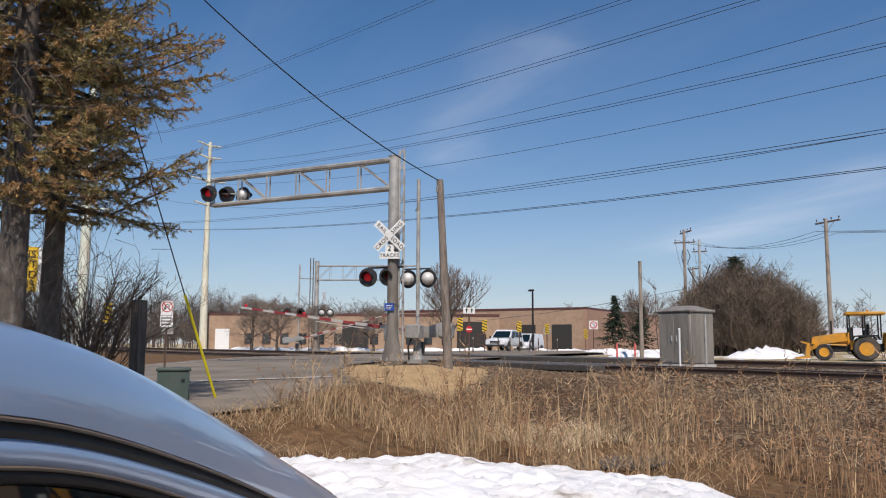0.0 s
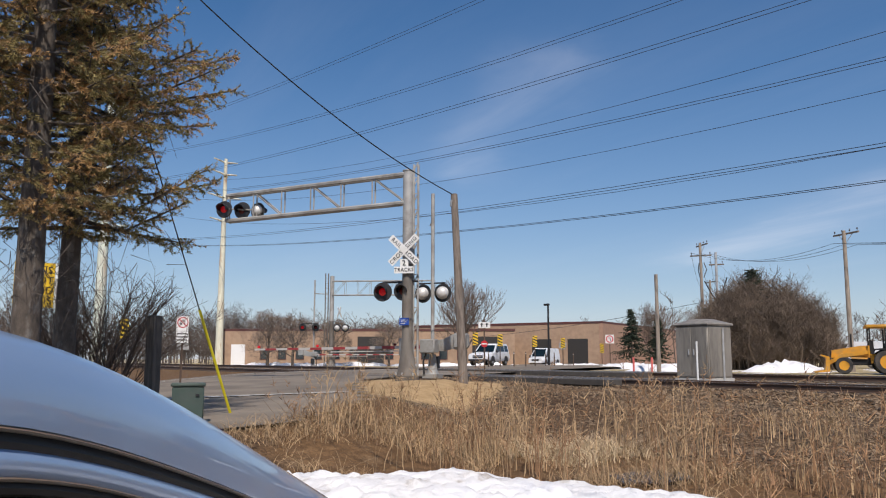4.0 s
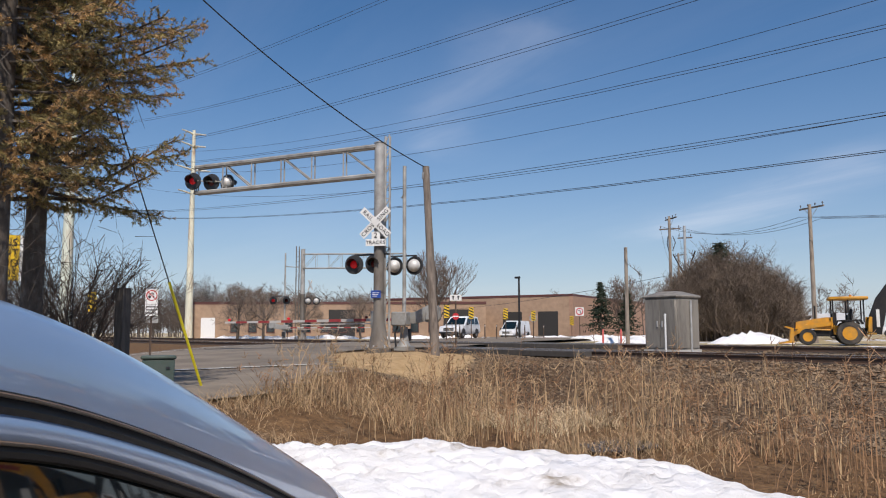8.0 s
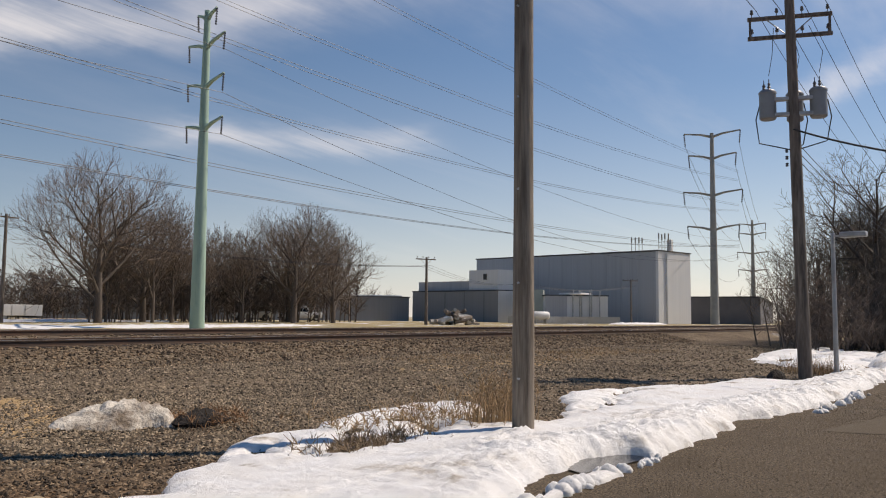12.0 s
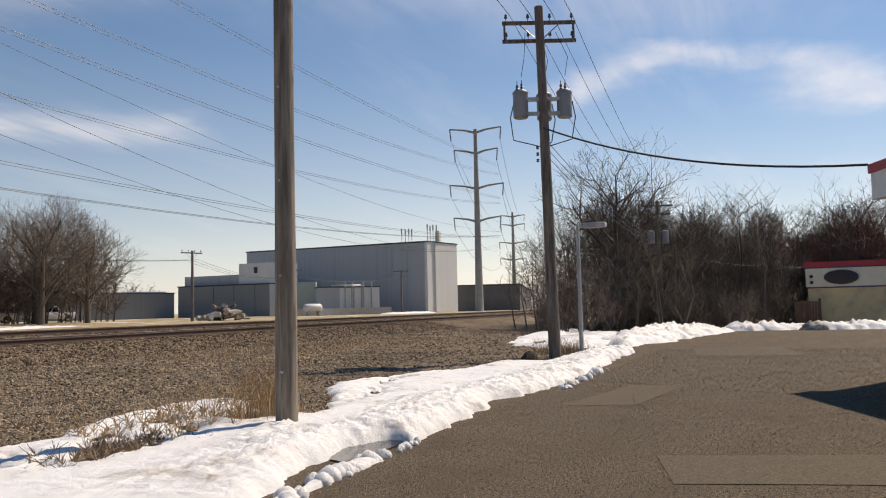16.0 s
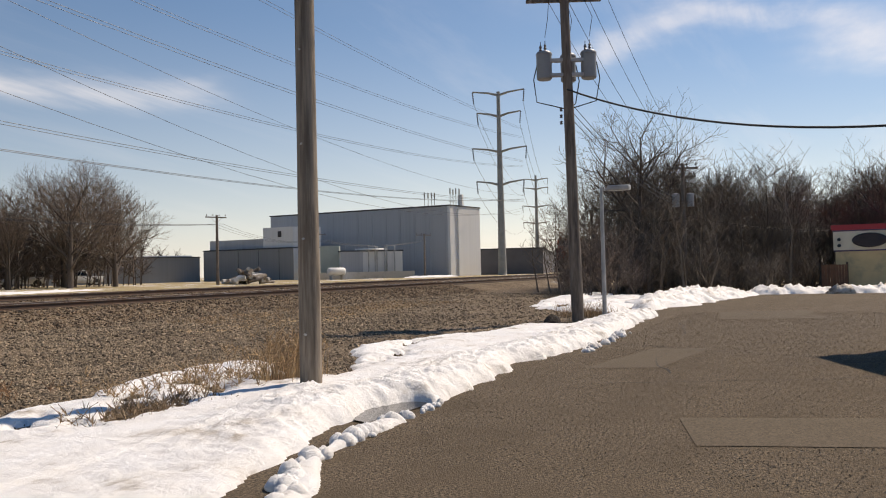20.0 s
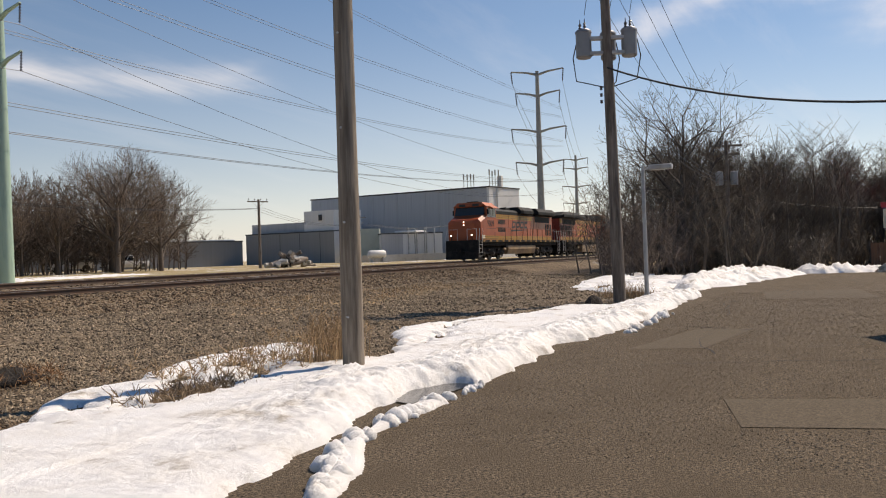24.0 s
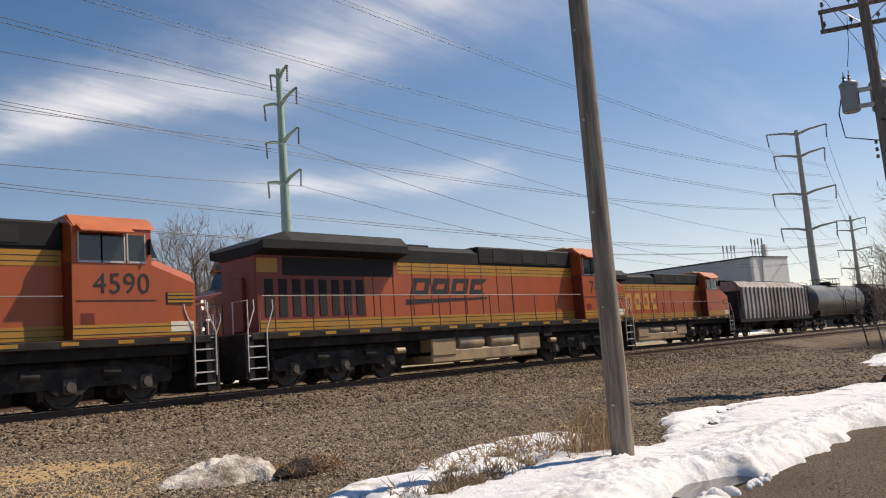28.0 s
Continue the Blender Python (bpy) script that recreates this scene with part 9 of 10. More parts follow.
def near_spruce():
    """The old spruce by the lot: two stems, boughs that dip and lift, hung with brownish needle twigs."""
    rng = random.Random(77)
    t = thing("spruce_tree", "old twin-stemmed spruce with rough bark and browning needle sprays", "tree", move(-15.32, 2.55, 0.35))
    part("trunk", Geo().tube([(0, 0, -0.2), (0.03, 0.02, 2), (0.0, 0.05, 5), (-0.05, 0, 11.5)], [0.2, 0.178, 0.145, 0.03], 12), SPRUCE_BARK, t, "grey-brown rough trunk")
    part("trunk", Geo().tube([(1.73, -0.8, -0.3), (1.71, -0.8, 3), (1.72, -0.81, 6), (1.7, -0.82, 11.0)], [0.22, 0.195, 0.165, 0.05], 12), SPRUCE_BARK, t, "second thick rough trunk")
    limbs = Geo()
    olive, brown = [], []

    def hang(a, b, length, droop):
        """Side twigs on both sides of a bough from a to b, each with smaller ones."""
        axis = (b - a)
        n = max(3, int(axis.length / 0.07))
        flat = axis.cross(Vector((0, 0, 1))).normalized()
        for k in range(n):
            u = (k + rng.random()) / n
            c = a.lerp(b, u)
            side = flat * (1 if k % 2 else -1)
            ln = length * rng.uniform(0.5, 1.1) * (1.15 - 0.6 * u)
            d = (side * rng.uniform(0.5, 1.0) + axis.normalized() * 0.6 + Vector((0, 0, rng.uniform(-droop, 0.35)))).normalized()
            e = c + d * ln
            kind = brown if rng.random() < 0.42 else olive
            limbs.tube([c, e], [0.007, 0.003], 3, False)
            kind.append((c, e))
            for j in range(max(2, int(ln / 0.1))):
                w = c.lerp(e, (j + 0.5 + 0.4 * rng.random()) / max(2, int(ln / 0.1)) * 0.98)
                f = w + (d * 0.5 + Vector((rng.uniform(-1, 1), rng.uniform(-1, 1), rng.uniform(-0.8, 0.45)))).normalized() * rng.uniform(0.08, 0.2)
                kind.append((w, f))

    def bough(p, d, reach, lift):
        mid = p + d * reach * 0.5 + Vector((0, 0, -0.06 * reach))
        q = p + d * reach + Vector((0, 0, lift * reach))
        end = q + d * 0.12 + Vector((0, 0, 0.1))
        limbs.tube([p, mid, q, end], [0.03 + 0.008 * reach, 0.024, 0.012, 0.004], 5, False)
        hang(p.lerp(mid, 0.35), mid, 0.45, 0.9)
        hang(mid, q, 0.52, 0.8)
        olive.append((q, end))

    Z, REACH = [3.7, 4.2, 5.0, 6.0, 6.7, 7.3, 8.0, 9.5, 11.3], [1.9, 2.5, 2.35, 2.8, 3.15, 2.7, 1.9, 1.2, 0.3]
    right = Vector((0.575, 0.818, 0))
    for stem, share_, count in ((Vector((0, 0, 0)), 1.0, 150), (Vector((1.71, -0.8, 0)), 0.82, 84)):
        for k in range(count):
            z = 3.75 + 7.3 * (k + rng.random()) / count
            a = 2.4 * k + rng.uniform(-0.5, 0.5)
            d = Vector((math.cos(a), math.sin(a), 0))
            reach = float(np.interp(z, Z, REACH)) * share_ * rng.choice((0.55, 0.75, 0.9, 1.0))
            if z < 5.6 and abs(d.dot(right)) < 0.6:
                reach *= 0.55
            bough(stem + Vector((0, 0, z - 0.35)), d, reach, rng.uniform(-0.12, 0.2))
    # dead twigs hanging below
    for k in range(420):
        a = rng.uniform(0, 6.283)
        p = Vector((math.cos(a), math.sin(a), 0)) * rng.uniform(0.1, 1.8) + Vector((0, 0, rng.uniform(2.2, 5.6)))
        if k % 3 == 0:
            p += Vector((1.7, -0.8, 0))
        blade(limbs.v, limbs.f, p, p + Vector((rng.uniform(-0.5, 0.5), rng.uniform(-0.5, 0.5), rng.uniform(-0.7, 0.05))), 0.006, 0.003, rng)
    tagged(part("branch_cluster", limbs, SPRUCE_BARK, t, "thin dead limbs", smooth=None), kind="stuff")
    nr = np.random.RandomState(78)
    needle_mesh("needle_crown", olive, nr, 150, NEEDLE, t, "dull olive needles")
    needle_mesh("needle_crown", brown, nr, 150, NEEDLE_BROWN, t, "browning needles")


near_spruce()


def shrub(name, x, y, z, r, h, n, seed, label, tone):
    rng = random.Random(seed)
    t = thing(name, label, "shrub", move(x, y, z))
    stems, twigs = Geo(), Geo()
    for k in range(n):
        a = rng.uniform(0, 6.283)
        s = rng.random() ** 0.6
        p = Vector((rng.uniform(-0.4, 0.4), rng.uniform(-0.4, 0.4), 0))
        q = p + Vector((math.cos(a) * r * s, math.sin(a) * r * s, h * rng.uniform(0.55, 1.0) * (1.1 - 0.35 * s)))
        mid = p.lerp(q, 0.5) + Vector((0, 0, h * 0.10))
        blade(stems.v, stems.f, p, mid, 0.013, 0.009, rng)
        blade(stems.v, stems.f, mid, q, 0.009, 0.004, rng)
        for j in range(9):
            w = p.lerp(mid, 0.5 + 0.5 * rng.random()) if j < 3 else mid.lerp(q, rng.random())
            e = w + ((q - p).normalized() + Vector((rng.uniform(-1, 1), rng.uniform(-1, 1), rng.uniform(-0.2, 0.9)))).normalized() * r * rng.uniform(0.12, 0.34)
            blade(twigs.v, twigs.f, w, e, 0.006, 0.003, rng)
            for i in range(2):
                c = w.lerp(e, rng.uniform(0.3, 0.9))
                sliver(twigs.v, twigs.f, c, c + Vector((rng.uniform(-1, 1), rng.uniform(-1, 1), rng.uniform(-0.1, 1))) * r * 0.09, 0.0035, rng)
    tagged(part("stem_cluster", stems, tone, t, smooth=None), kind="stuff")
    tagged(part("twigs", twigs, tone, t, "fine bare twigs", smooth=None), kind="stuff")
    return t


shrub("bare_shrub", -17.6, 3.6, 0.6, 2.2, 3.0, 105, 4, "bare dark twiggy shrub beside a spruce", TWIG_RED)
shrub("bare_shrub", -18.6, 2.2, 0.6, 1.8, 2.4, 62, 14, "bare dark twiggy shrub beside a spruce", TWIG_RED)

# ---- trains ----
ORANGE = mat("loco_orange", (0.40, 0.073, 0.013), 0.5, var=0.14, scale=1.6, bump=0.04, bscale=9, dirt=(0.27, 0.055, 0.02), dirt_amount=0.45, dscale=0.8, stretch=(1, 1, 0.4), coat=0.15)
# paler copy of the orange: sunlight on cab roof and visors put into colour
ORANGE_SUNLIT = mat("loco_orange_sunlit", (0.50, 0.13, 0.04), 0.5, var=0.1, scale=2, bump=0.05)
# dimmed orange: shade under the overhang put into colour; also seams, vents and doors
SHADE_AND_SEAM_RED = mat("loco_shade_and_seam_red", (0.20, 0.028, 0.013), 0.5, var=0.14, scale=1.5, dirt=(0.14, 0.03, 0.02), dirt_amount=0.4)
BLACKGREEN = mat("loco_dark", (0.011, 0.012, 0.0115), 0.72, spec=0.3, var=0.2, scale=2, dirt=(0.028, 0.025, 0.022), dirt_amount=0.35)
YELLOW = mat("loco_yellow", (0.42, 0.20, 0.018), 0.5, var=0.12, scale=2.5, dirt=(0.33, 0.19, 0.04), dirt_amount=0.4)
LOGO_DARK = mat("loco_logo_dark", (0.020, 0.016, 0.012), 0.5, var=0.1)
LOGO_YELLOW = mat("loco_logo_yellow", (0.55, 0.30, 0.04), 0.5, var=0.15, dirt=(0.35, 0.12, 0.03), dirt_amount=0.4)
UNDER = mat("loco_under", (0.018, 0.016, 0.0145), 0.8, var=0.3, scale=3, spec=0.25, dirt=(0.055, 0.046, 0.038), dirt_amount=0.4, dscale=1.4)
BOGIE = mat("loco_truck", (0.024, 0.021, 0.019), 0.8, var=0.3, scale=3, spec=0.25, dirt=(0.075, 0.063, 0.051), dirt_amount=0.45, dscale=1.7)
TANK_TAN = mat("loco_tank", (0.40, 0.275, 0.155), 0.6, var=0.15, scale=1.2, dirt=(0.17, 0.13, 0.095), dirt_amount=0.45, dscale=1.0)
RESERVOIR = mat("air_reservoir", (0.45, 0.32, 0.185), 0.5, 0.0, var=0.12, scale=2, dirt=(0.2, 0.16, 0.12), dirt_amount=0.4)
AXLE_BOX = mat("axle_box_dusty", (0.10, 0.083, 0.066), 0.75, var=0.35, scale=5, dirt=(0.03, 0.025, 0.02), dirt_amount=0.5, dscale=2.5)
WHEEL = mat("wheel_steel", (0.055, 0.047, 0.042), 0.5, 0.6, var=0.2)
RAILING_W = mat("handrail_white", (0.62, 0.60, 0.57), 0.5, var=0.1, bump=0)
RAILING_G = mat("handrail_grey", (0.22, 0.19, 0.165), 0.5, var=0.1, bump=0)
RAILING_D = mat("handrail_dark", (0.06, 0.04, 0.03), 0.5, var=0.1, bump=0)
GLASS_CAB = glass("cab_glass", (0.03, 0.035, 0.035), 0.05)
LAMP_ON = mat("headlight_lit", (1.0, 0.93, 0.78), 0.3, emit=2.6, bump=0, var=0)
GRILLE = mat("grille_dark", (0.012, 0.011, 0.010), 0.8, var=0.2)


def side_frame(s, x, z, y):
    """A pose for flat writing on the side s (+1 left, -1 right) of a vehicle: u to the reader's right, v up."""
    return Matrix(((-s, 0, 0, x), (0, 0, s, s * y), (0, 1, 0, z), (0, 0, 0, 1)))


def bogie(parent, x, axles=3, gap=2.0, r=0.535, width=1.05):
    t = new("truck")
    t.parent = parent
    t.matrix_local = move(x, 0, 0)
    half = gap * (axles - 1) / 2
    g = Geo()
    prof = [(0.05, 0.0), (r + 0.03, 0.0), (r + 0.03, 0.035), (r, 0.04), (r - 0.005, 0.135), (r - 0.08, 0.14), (r - 0.1, 0.09), (0.18, 0.08), (0.14, 0.16), (0.0, 0.16)]
    g.lathe(prof, 20)
    wm = g.mesh("wheel", WHEEL, 40)
    for k in range(axles):
        for s in (-1, 1):
            rot = Matrix.Rotation(radians(-90 * s), 4, "X")
            share("wheel", wm, t, move(-half + gap * k, s * 0.69, r) @ rot)
        ax = Geo().cyl((-half + gap * k, -0.7, r), (-half + gap * k, 0.7, r), 0.09, n=10)
        part("axle", ax, WHEEL, t)
        if axles == 3:
            part("traction_motor", Geo().box(-half + gap * k - 0.85, -0.66, 0.17, -half + gap * k + 0.85, 0.66, 0.86, None, 0.08), UNDER, t, smooth=None)
    if axles == 3:
        part("bolster", Geo().box(-half - 0.9, -0.93, 0.86, half + 0.9, 0.93, 1.14, None, 0.03), UNDER, t, smooth=None)
        for s in (-1, 1):
            for k in range(4):
                c = -half - 0.62 + (gap * k if k < 3 else gap * 2 + 1.24)
                part("brake_hanger", Geo().box(c - 0.08, min(s * 0.84, s * 0.94), 0.24, c + 0.08, max(s * 0.84, s * 0.94), 0.9, None, 0.02), BOGIE, t, smooth=None)
    for s in (-1, 1):
        y0, y1 = (width - 0.1, width + 0.06) if s > 0 else (-width - 0.06, -width + 0.1)
        e = half + 0.75
        poly = [(-e, 0.62), (-e + 0.1, 0.50), (-half - 0.3, 0.48)]
        for k in range(axles):
            c = -half + gap * k
            poly += [(c - 0.3, 0.34), (c + 0.3, 0.34)]
            if k < axles - 1:
                poly += [(c + 0.5, 0.50), (c + gap - 0.5, 0.50)]
        poly += [(half + 0.3, 0.48), (e - 0.1, 0.50), (e, 0.62), (e, 0.80), (half, 0.98), (-half, 0.98), (-e, 0.80)]
        part("side_frame", Geo().prism(poly[::-1] if s > 0 else poly, y0, y1), BOGIE, t, "dusty cast truck side frame", smooth=None)
        for k in range(axles):
            c = -half + gap * k
            q = Geo().box(c - 0.17, min(y0, y1) - (0.07 if s < 0 else 0), 0.36, c + 0.17, max(y0, y1) + (0.07 if s > 0 else 0), 0.72, None, 0.03)
            q.cyl((c, s * (width + 0.06), r), (c, s * (width + 0.2), r), 0.12, n=12)
            part("axle_box", q, AXLE_BOX, t, "dusty axle box")
            if k < axles - 1:
                cc = c + gap / 2
                part("brake_cylinder", Geo().cyl((cc - 0.2, s * (width + 0.14), 0.86), (cc + 0.25, s * (width + 0.14), 0.82), 0.11, n=10), BOGIE, t)
        for k in (-1, 1):
            part("spring", Geo().cyl((k * gap * 0.5, s * (width + 0.02), 0.62), (k * gap * 0.5, s * (width + 0.02), 0.95), 0.12, n=10), UNDER, t)
            part("sand_pipe", Geo().tube([(k * e, s * width, 1.15), (k * e, s * width, 0.55), (k * (e - 0.25), s * 0.8, 0.12)], 0.025, 5), BOGIE, t)
    return t


def coupler(parent, x):
    s = 1 if x > 0 else -1
    g = Geo().box(min(x - s * 0.7, x), -0.09, 0.75, max(x - s * 0.7, x), 0.09, 0.98, None, 0.02)
    g.box(min(x - s * 0.1, x + s * 0.12), -0.16, 0.70, max(x - s * 0.1, x + s * 0.12), 0.13, 1.02, None, 0.03)
    part("coupler", g, UNDER, parent)


STEP_EDGE = mat("step_edge", (0.55, 0.53, 0.50), 0.6, var=0.15)


def ladder(parent, x, s, dirn, deck=1.62):
    """Steps at a corner of a locomotive with their handrails."""
    g = Geo()
    for k in range(5):
        z = 0.32 + k * 0.30
        g.box(x - 0.30, min(s * 1.16, s * 1.49), z, x + 0.30, max(s * 1.16, s * 1.49), z + 0.035)
    # added dark backing plate that stands in for the shade behind the steps
    g.box(x - 0.31, min(s * 1.10, s * 1.16), 0.25, x + 0.31, max(s * 1.10, s * 1.16), deck - 0.02)
    st = part("steps", g, UNDER, parent, "black steel steps with worn pale edges", smooth=None)
    for k in range(5):
        z = 0.32 + k * 0.30
        part("step_edge", Geo().box(x - 0.30, min(s * 1.49, s * 1.52), z + 0.006, x + 0.30, max(s * 1.49, s * 1.52), z + 0.041), STEP_EDGE, st, "worn pale step edge", smooth=None)
    q = Geo()
    for u in (-0.33, 0.33):
        q.box(x + u - 0.02, min(s * 1.18, s * 1.5), 0.25, x + u + 0.02, max(s * 1.18, s * 1.5), deck)
    part("stringer", q, UNDER, st, smooth=None)
    for u in (-0.33, 0.33):
        part("handrail", Geo().tube([(x + u, s * 1.54, 0.55), (x + u, s * 1.56, 1.7), (x + u - dirn * 0.26, s * 1.53, 2.3), (x + u - dirn * 0.26, s * 1.5, 2.55)], 0.02, 6), RAILING_W, st, "white curved handrail")


def locomotive(name, label, style, number, at, logo="dark", lit=False):
    """A six-axle diesel locomotive; x ahead, rails at z = 0."""
    t = thing(name, label, "locomotive", at, "locomotives")
    emd = style == "emd"
    deck = 1.62
    # frame and deck
    part("underframe", Geo().box(-10.4, -1.35, 1.15, 10.4, 1.35, 1.45, None, 0.03), UNDER, t, smooth=None)
    part("centre_sill", Geo().box(-10.3, -0.75, 0.7, 10.3, 0.75, 1.15, None, 0.03), UNDER, t, smooth=None)
    part("deck", Geo().box(-10.5, -1.53, 1.42, 10.5, 1.53, deck, None, 0.02), UNDER, t, smooth=None)
    for s in (-1, 1):
        for k in range(14):
            x = -9.2 + k * 1.42
            part("reflector_stripe", Geo().box(x, min(s * 1.53, s * 1.537), 1.49, x + 0.42, max(s * 1.53, s * 1.537), 1.58), YELLOW, t, "faded yellow reflector block", smooth=None)
    for x in (-6.75, 6.75):
        bogie(t, x, 3, 2.0 if not emd else 2.05)
    for x in (-11.1, 11.1):
        coupler(t, x)
    # fuel tank with air reservoirs
    if emd:
        prof = [(-1.35, 0.85), (-1.2, 0.42), (1.2, 0.42), (1.35, 0.85), (1.35, 1.15), (-1.35, 1.15)]
        part("fuel_tank", Geo().loft([[(x, a, b) for a, b in prof] for x in (-3.6, 3.6)]), TANK_TAN, t, "dusty grey fuel tank", smooth=None)
    else:
        part("fuel_tank", Geo().box(-2.9, -1.32, 0.32, 3.3, 1.32, 0.78, None, 0.06), TANK_TAN, t, "dusty tan fuel tank", smooth=None)
        part("fuel_tank_end", Geo().box(-2.9, -1.36, 0.55, -1.6, 1.36, 1.18, None, 0.05), TANK_TAN, t, smooth=None)
        part("fuel_tank_end", Geo().box(2.1, -1.36, 0.55, 3.5, 1.36, 1.22, None, 0.05), TANK_TAN, t, smooth=None)
        for s in (-1, 1):
            for x in (-1.45, 0.35):
                part("air_reservoir", Geo().loft([[(x + u, s * 1.12 + q * math.cos(a), 0.98 + q * math.sin(a)) for a in [2 * math.pi * j / 16 for j in range(16)]] for u, q in ((0, 0.10), (0.05, 0.23), (0.12, 0.26), (1.38, 0.26), (1.45, 0.23), (1.5, 0.10))]), RESERVOIR, t, "tan steel air reservoir")
    for s in (-1, 1):
        g = Geo()
        for k in range(3):
            g.tube([(-3.4, s * 1.3, 1.2 + 0.05 * k), (3.8, s * 1.3, 1.22 + 0.05 * k)], 0.02, 5)
        part("pipework", g, UNDER, t)
        part("battery_box", Geo().box(3.7, min(s * 0.9, s * 1.4), 1.0, 4.3, max(s * 0.9, s * 1.4), 1.42, None, 0.02), UNDER, t, smooth=None)
        part("shock_absorber", Geo().cyl((4.2, s * 1.28, 0.85), (4.6, s * 1.28, 0.85), 0.10, n=10), RESERVOIR, t)
        part("shock_absorber", Geo().cyl((-4.6, s * 1.28, 0.85), (-4.2, s * 1.28, 0.85), 0.10, n=10), RESERVOIR, t)
    # hood
    hw, top = 0.98, 4.0
    part("hood", Geo().box(-5.6, -hw, deck, 6.7, hw, 3.84, None, 0.03), ORANGE, t, "orange engine hood", smooth=None)
    rt = 4.3 if emd else 4.46
    poly = [(-hw, 3.84), (-hw, rt - 0.2), (-hw + 0.3, rt), (hw - 0.3, rt), (hw, rt - 0.2), (hw, 3.84)]
    part("hood_roof", Geo().loft([[(x, a, b) for a, b in poly] for x in (6.7, -5.6)]), BLACKGREEN, t, "black hood roof", smooth=None)
    # rear radiator section; on ge units the overhang's shade is painted into the hood
    part("radiator_hood", Geo().box(-9.9, -hw, deck, -5.6, hw, 4.0, None, 0.03), SHADE_AND_SEAM_RED if not emd else ORANGE, t, "orange radiator hood darkened as under its overhang" if not emd else "orange radiator hood", smooth=None)
    rw = 1.53
    prof = [(-hw + 0.05, 3.9), (-rw, 4.04), (-rw, 4.3), (-rw + 0.35, 4.62), (rw - 0.35, 4.62), (rw, 4.3), (rw, 4.04), (hw - 0.05, 3.9)]
    if emd:
        wings = Geo()
        for x0, x1 in ((-9.6, -4.3),):
            wings.loft([[(x, a, b) for a, b in prof] for x in (x1, x0)])
        part("radiator_housing", wings, BLACKGREEN, t, "black flared radiator housing", smooth=None)
        part("dynamic_brake", Geo().loft([[(x, a * k, b) for a, b in prof] for x, k in ((-0.2, 0.8), (-0.6, 0.92), (-3.2, 0.92))]), BLACKGREEN, t, "black brake grid housing", smooth=None)
        part("exhaust_stack", Geo().box(0.4, -0.35, 4.28, 1.5, 0.35, 4.5, None, 0.03), BLACKGREEN, t, smooth=None)
    else:
        g = Geo().loft([[(x, a, b if b < 4.5 else b - d) for a, b in prof] for x, d in ((-3.9, 0.0), (-8.9, 0.0), (-9.95, 0.4))])
        part("radiator_housing", g, BLACKGREEN, t, "black overhanging radiator housing", smooth=None)
        part("exhaust_stack", Geo().box(-3.0, -0.4, 4.4, -1.7, 0.4, 4.58, None, 0.03), BLACKGREEN, t, smooth=None)
        part("cab_blower", Geo().box(0.4, -hw - 0.03, 3.86, 6.7, hw + 0.03, 4.54, None, 0.06), BLACKGREEN, t, "black equipment housing behind the cab", smooth=None)
    for s in (-1, 1):
        g0, g1 = (-9.0, -4.6) if emd else (-8.9, -4.2)
        part("radiator_grille", Geo().box(g0, min(s * hw, s * (hw + 0.02)), 3.32, g1, max(s * hw, s * (hw + 0.02)), 3.88), GRILLE, t, "dark intake grille under the overhang", smooth=None)
        part("housing_lip", Geo().box(g0, min(s * rw, s * (rw + 0.02)), 4.06, g1, max(s * rw, s * (rw + 0.02)), 4.10), BLACKGREEN, t, smooth=None)
        if not emd:
            part("rear_stripe", Geo().box(-9.86, min(s * hw, s * (hw + 0.01)), 3.4, -9.1, max(s * hw, s * (hw + 0.01)), 3.82), YELLOW, t, "short yellow stripe", smooth=None)
            for x in (1.3, 3.2, 4.9):
                part("intake_screen", Geo().box(x, min(s * (hw + 0.02), s * (hw + 0.045)), 3.98, x + 0.75, max(s * (hw + 0.02), s * (hw + 0.045)), 4.4), GRILLE, t, "dark square intake screen", smooth=None)
        # engine room doors and louvres
        nd = 9
        for k in range(nd):
            x = -5.2 + k * 0.95
            part("door_seam", Geo().box(x, min(s * hw, s * (hw + 0.015)), 2.02, x + 0.03, max(s * hw, s * (hw + 0.015)), 3.82), SHADE_AND_SEAM_RED, t, smooth=None)
        for k in range(8 if not emd else 4):
            x = -9.6 + k * 0.52
            part("louvre", Geo().box(x, min(s * hw, s * (hw + 0.02)), 2.1, x + 0.3, max(s * hw, s * (hw + 0.02)), 3.2), GRILLE, t, "dark tall air louvre", smooth=None)
        if emd:
            g = Geo()
            for z in (2.35, 3.0):
                for k in range(4):
                    g.box(3.3, min(s * hw, s * (hw + 0.02)), z + 0.1 * k, 5.0, max(s * hw, s * (hw + 0.02)), z + 0.06 + 0.1 * k)
            part("louvre", g, GRILLE, t, smooth=None)
        # stripes
        g = Geo()
        lo = -4.0 if not emd else -3.9
        g.box(lo, min(s * hw, s * (hw + 0.008)), 3.44, 6.65, max(s * hw, s * (hw + 0.008)), 3.82)
        part("stripe", g, YELLOW, t, "yellow stripe", smooth=None)
        g = Geo().box(-9.8, min(s * hw, s * (hw + 0.012)), 1.66, 6.7, max(s * hw, s * (hw + 0.012)), 1.99)
        part("lower_stripe", g, YELLOW, t, "yellow lower stripe with dark lines", smooth=None)
        g = Geo()
        for z in (1.74, 1.90):
            g.box(-9.8, min(s * hw, s * (hw + 0.016)), z, 6.7, max(s * hw, s * (hw + 0.016)), z + 0.018)
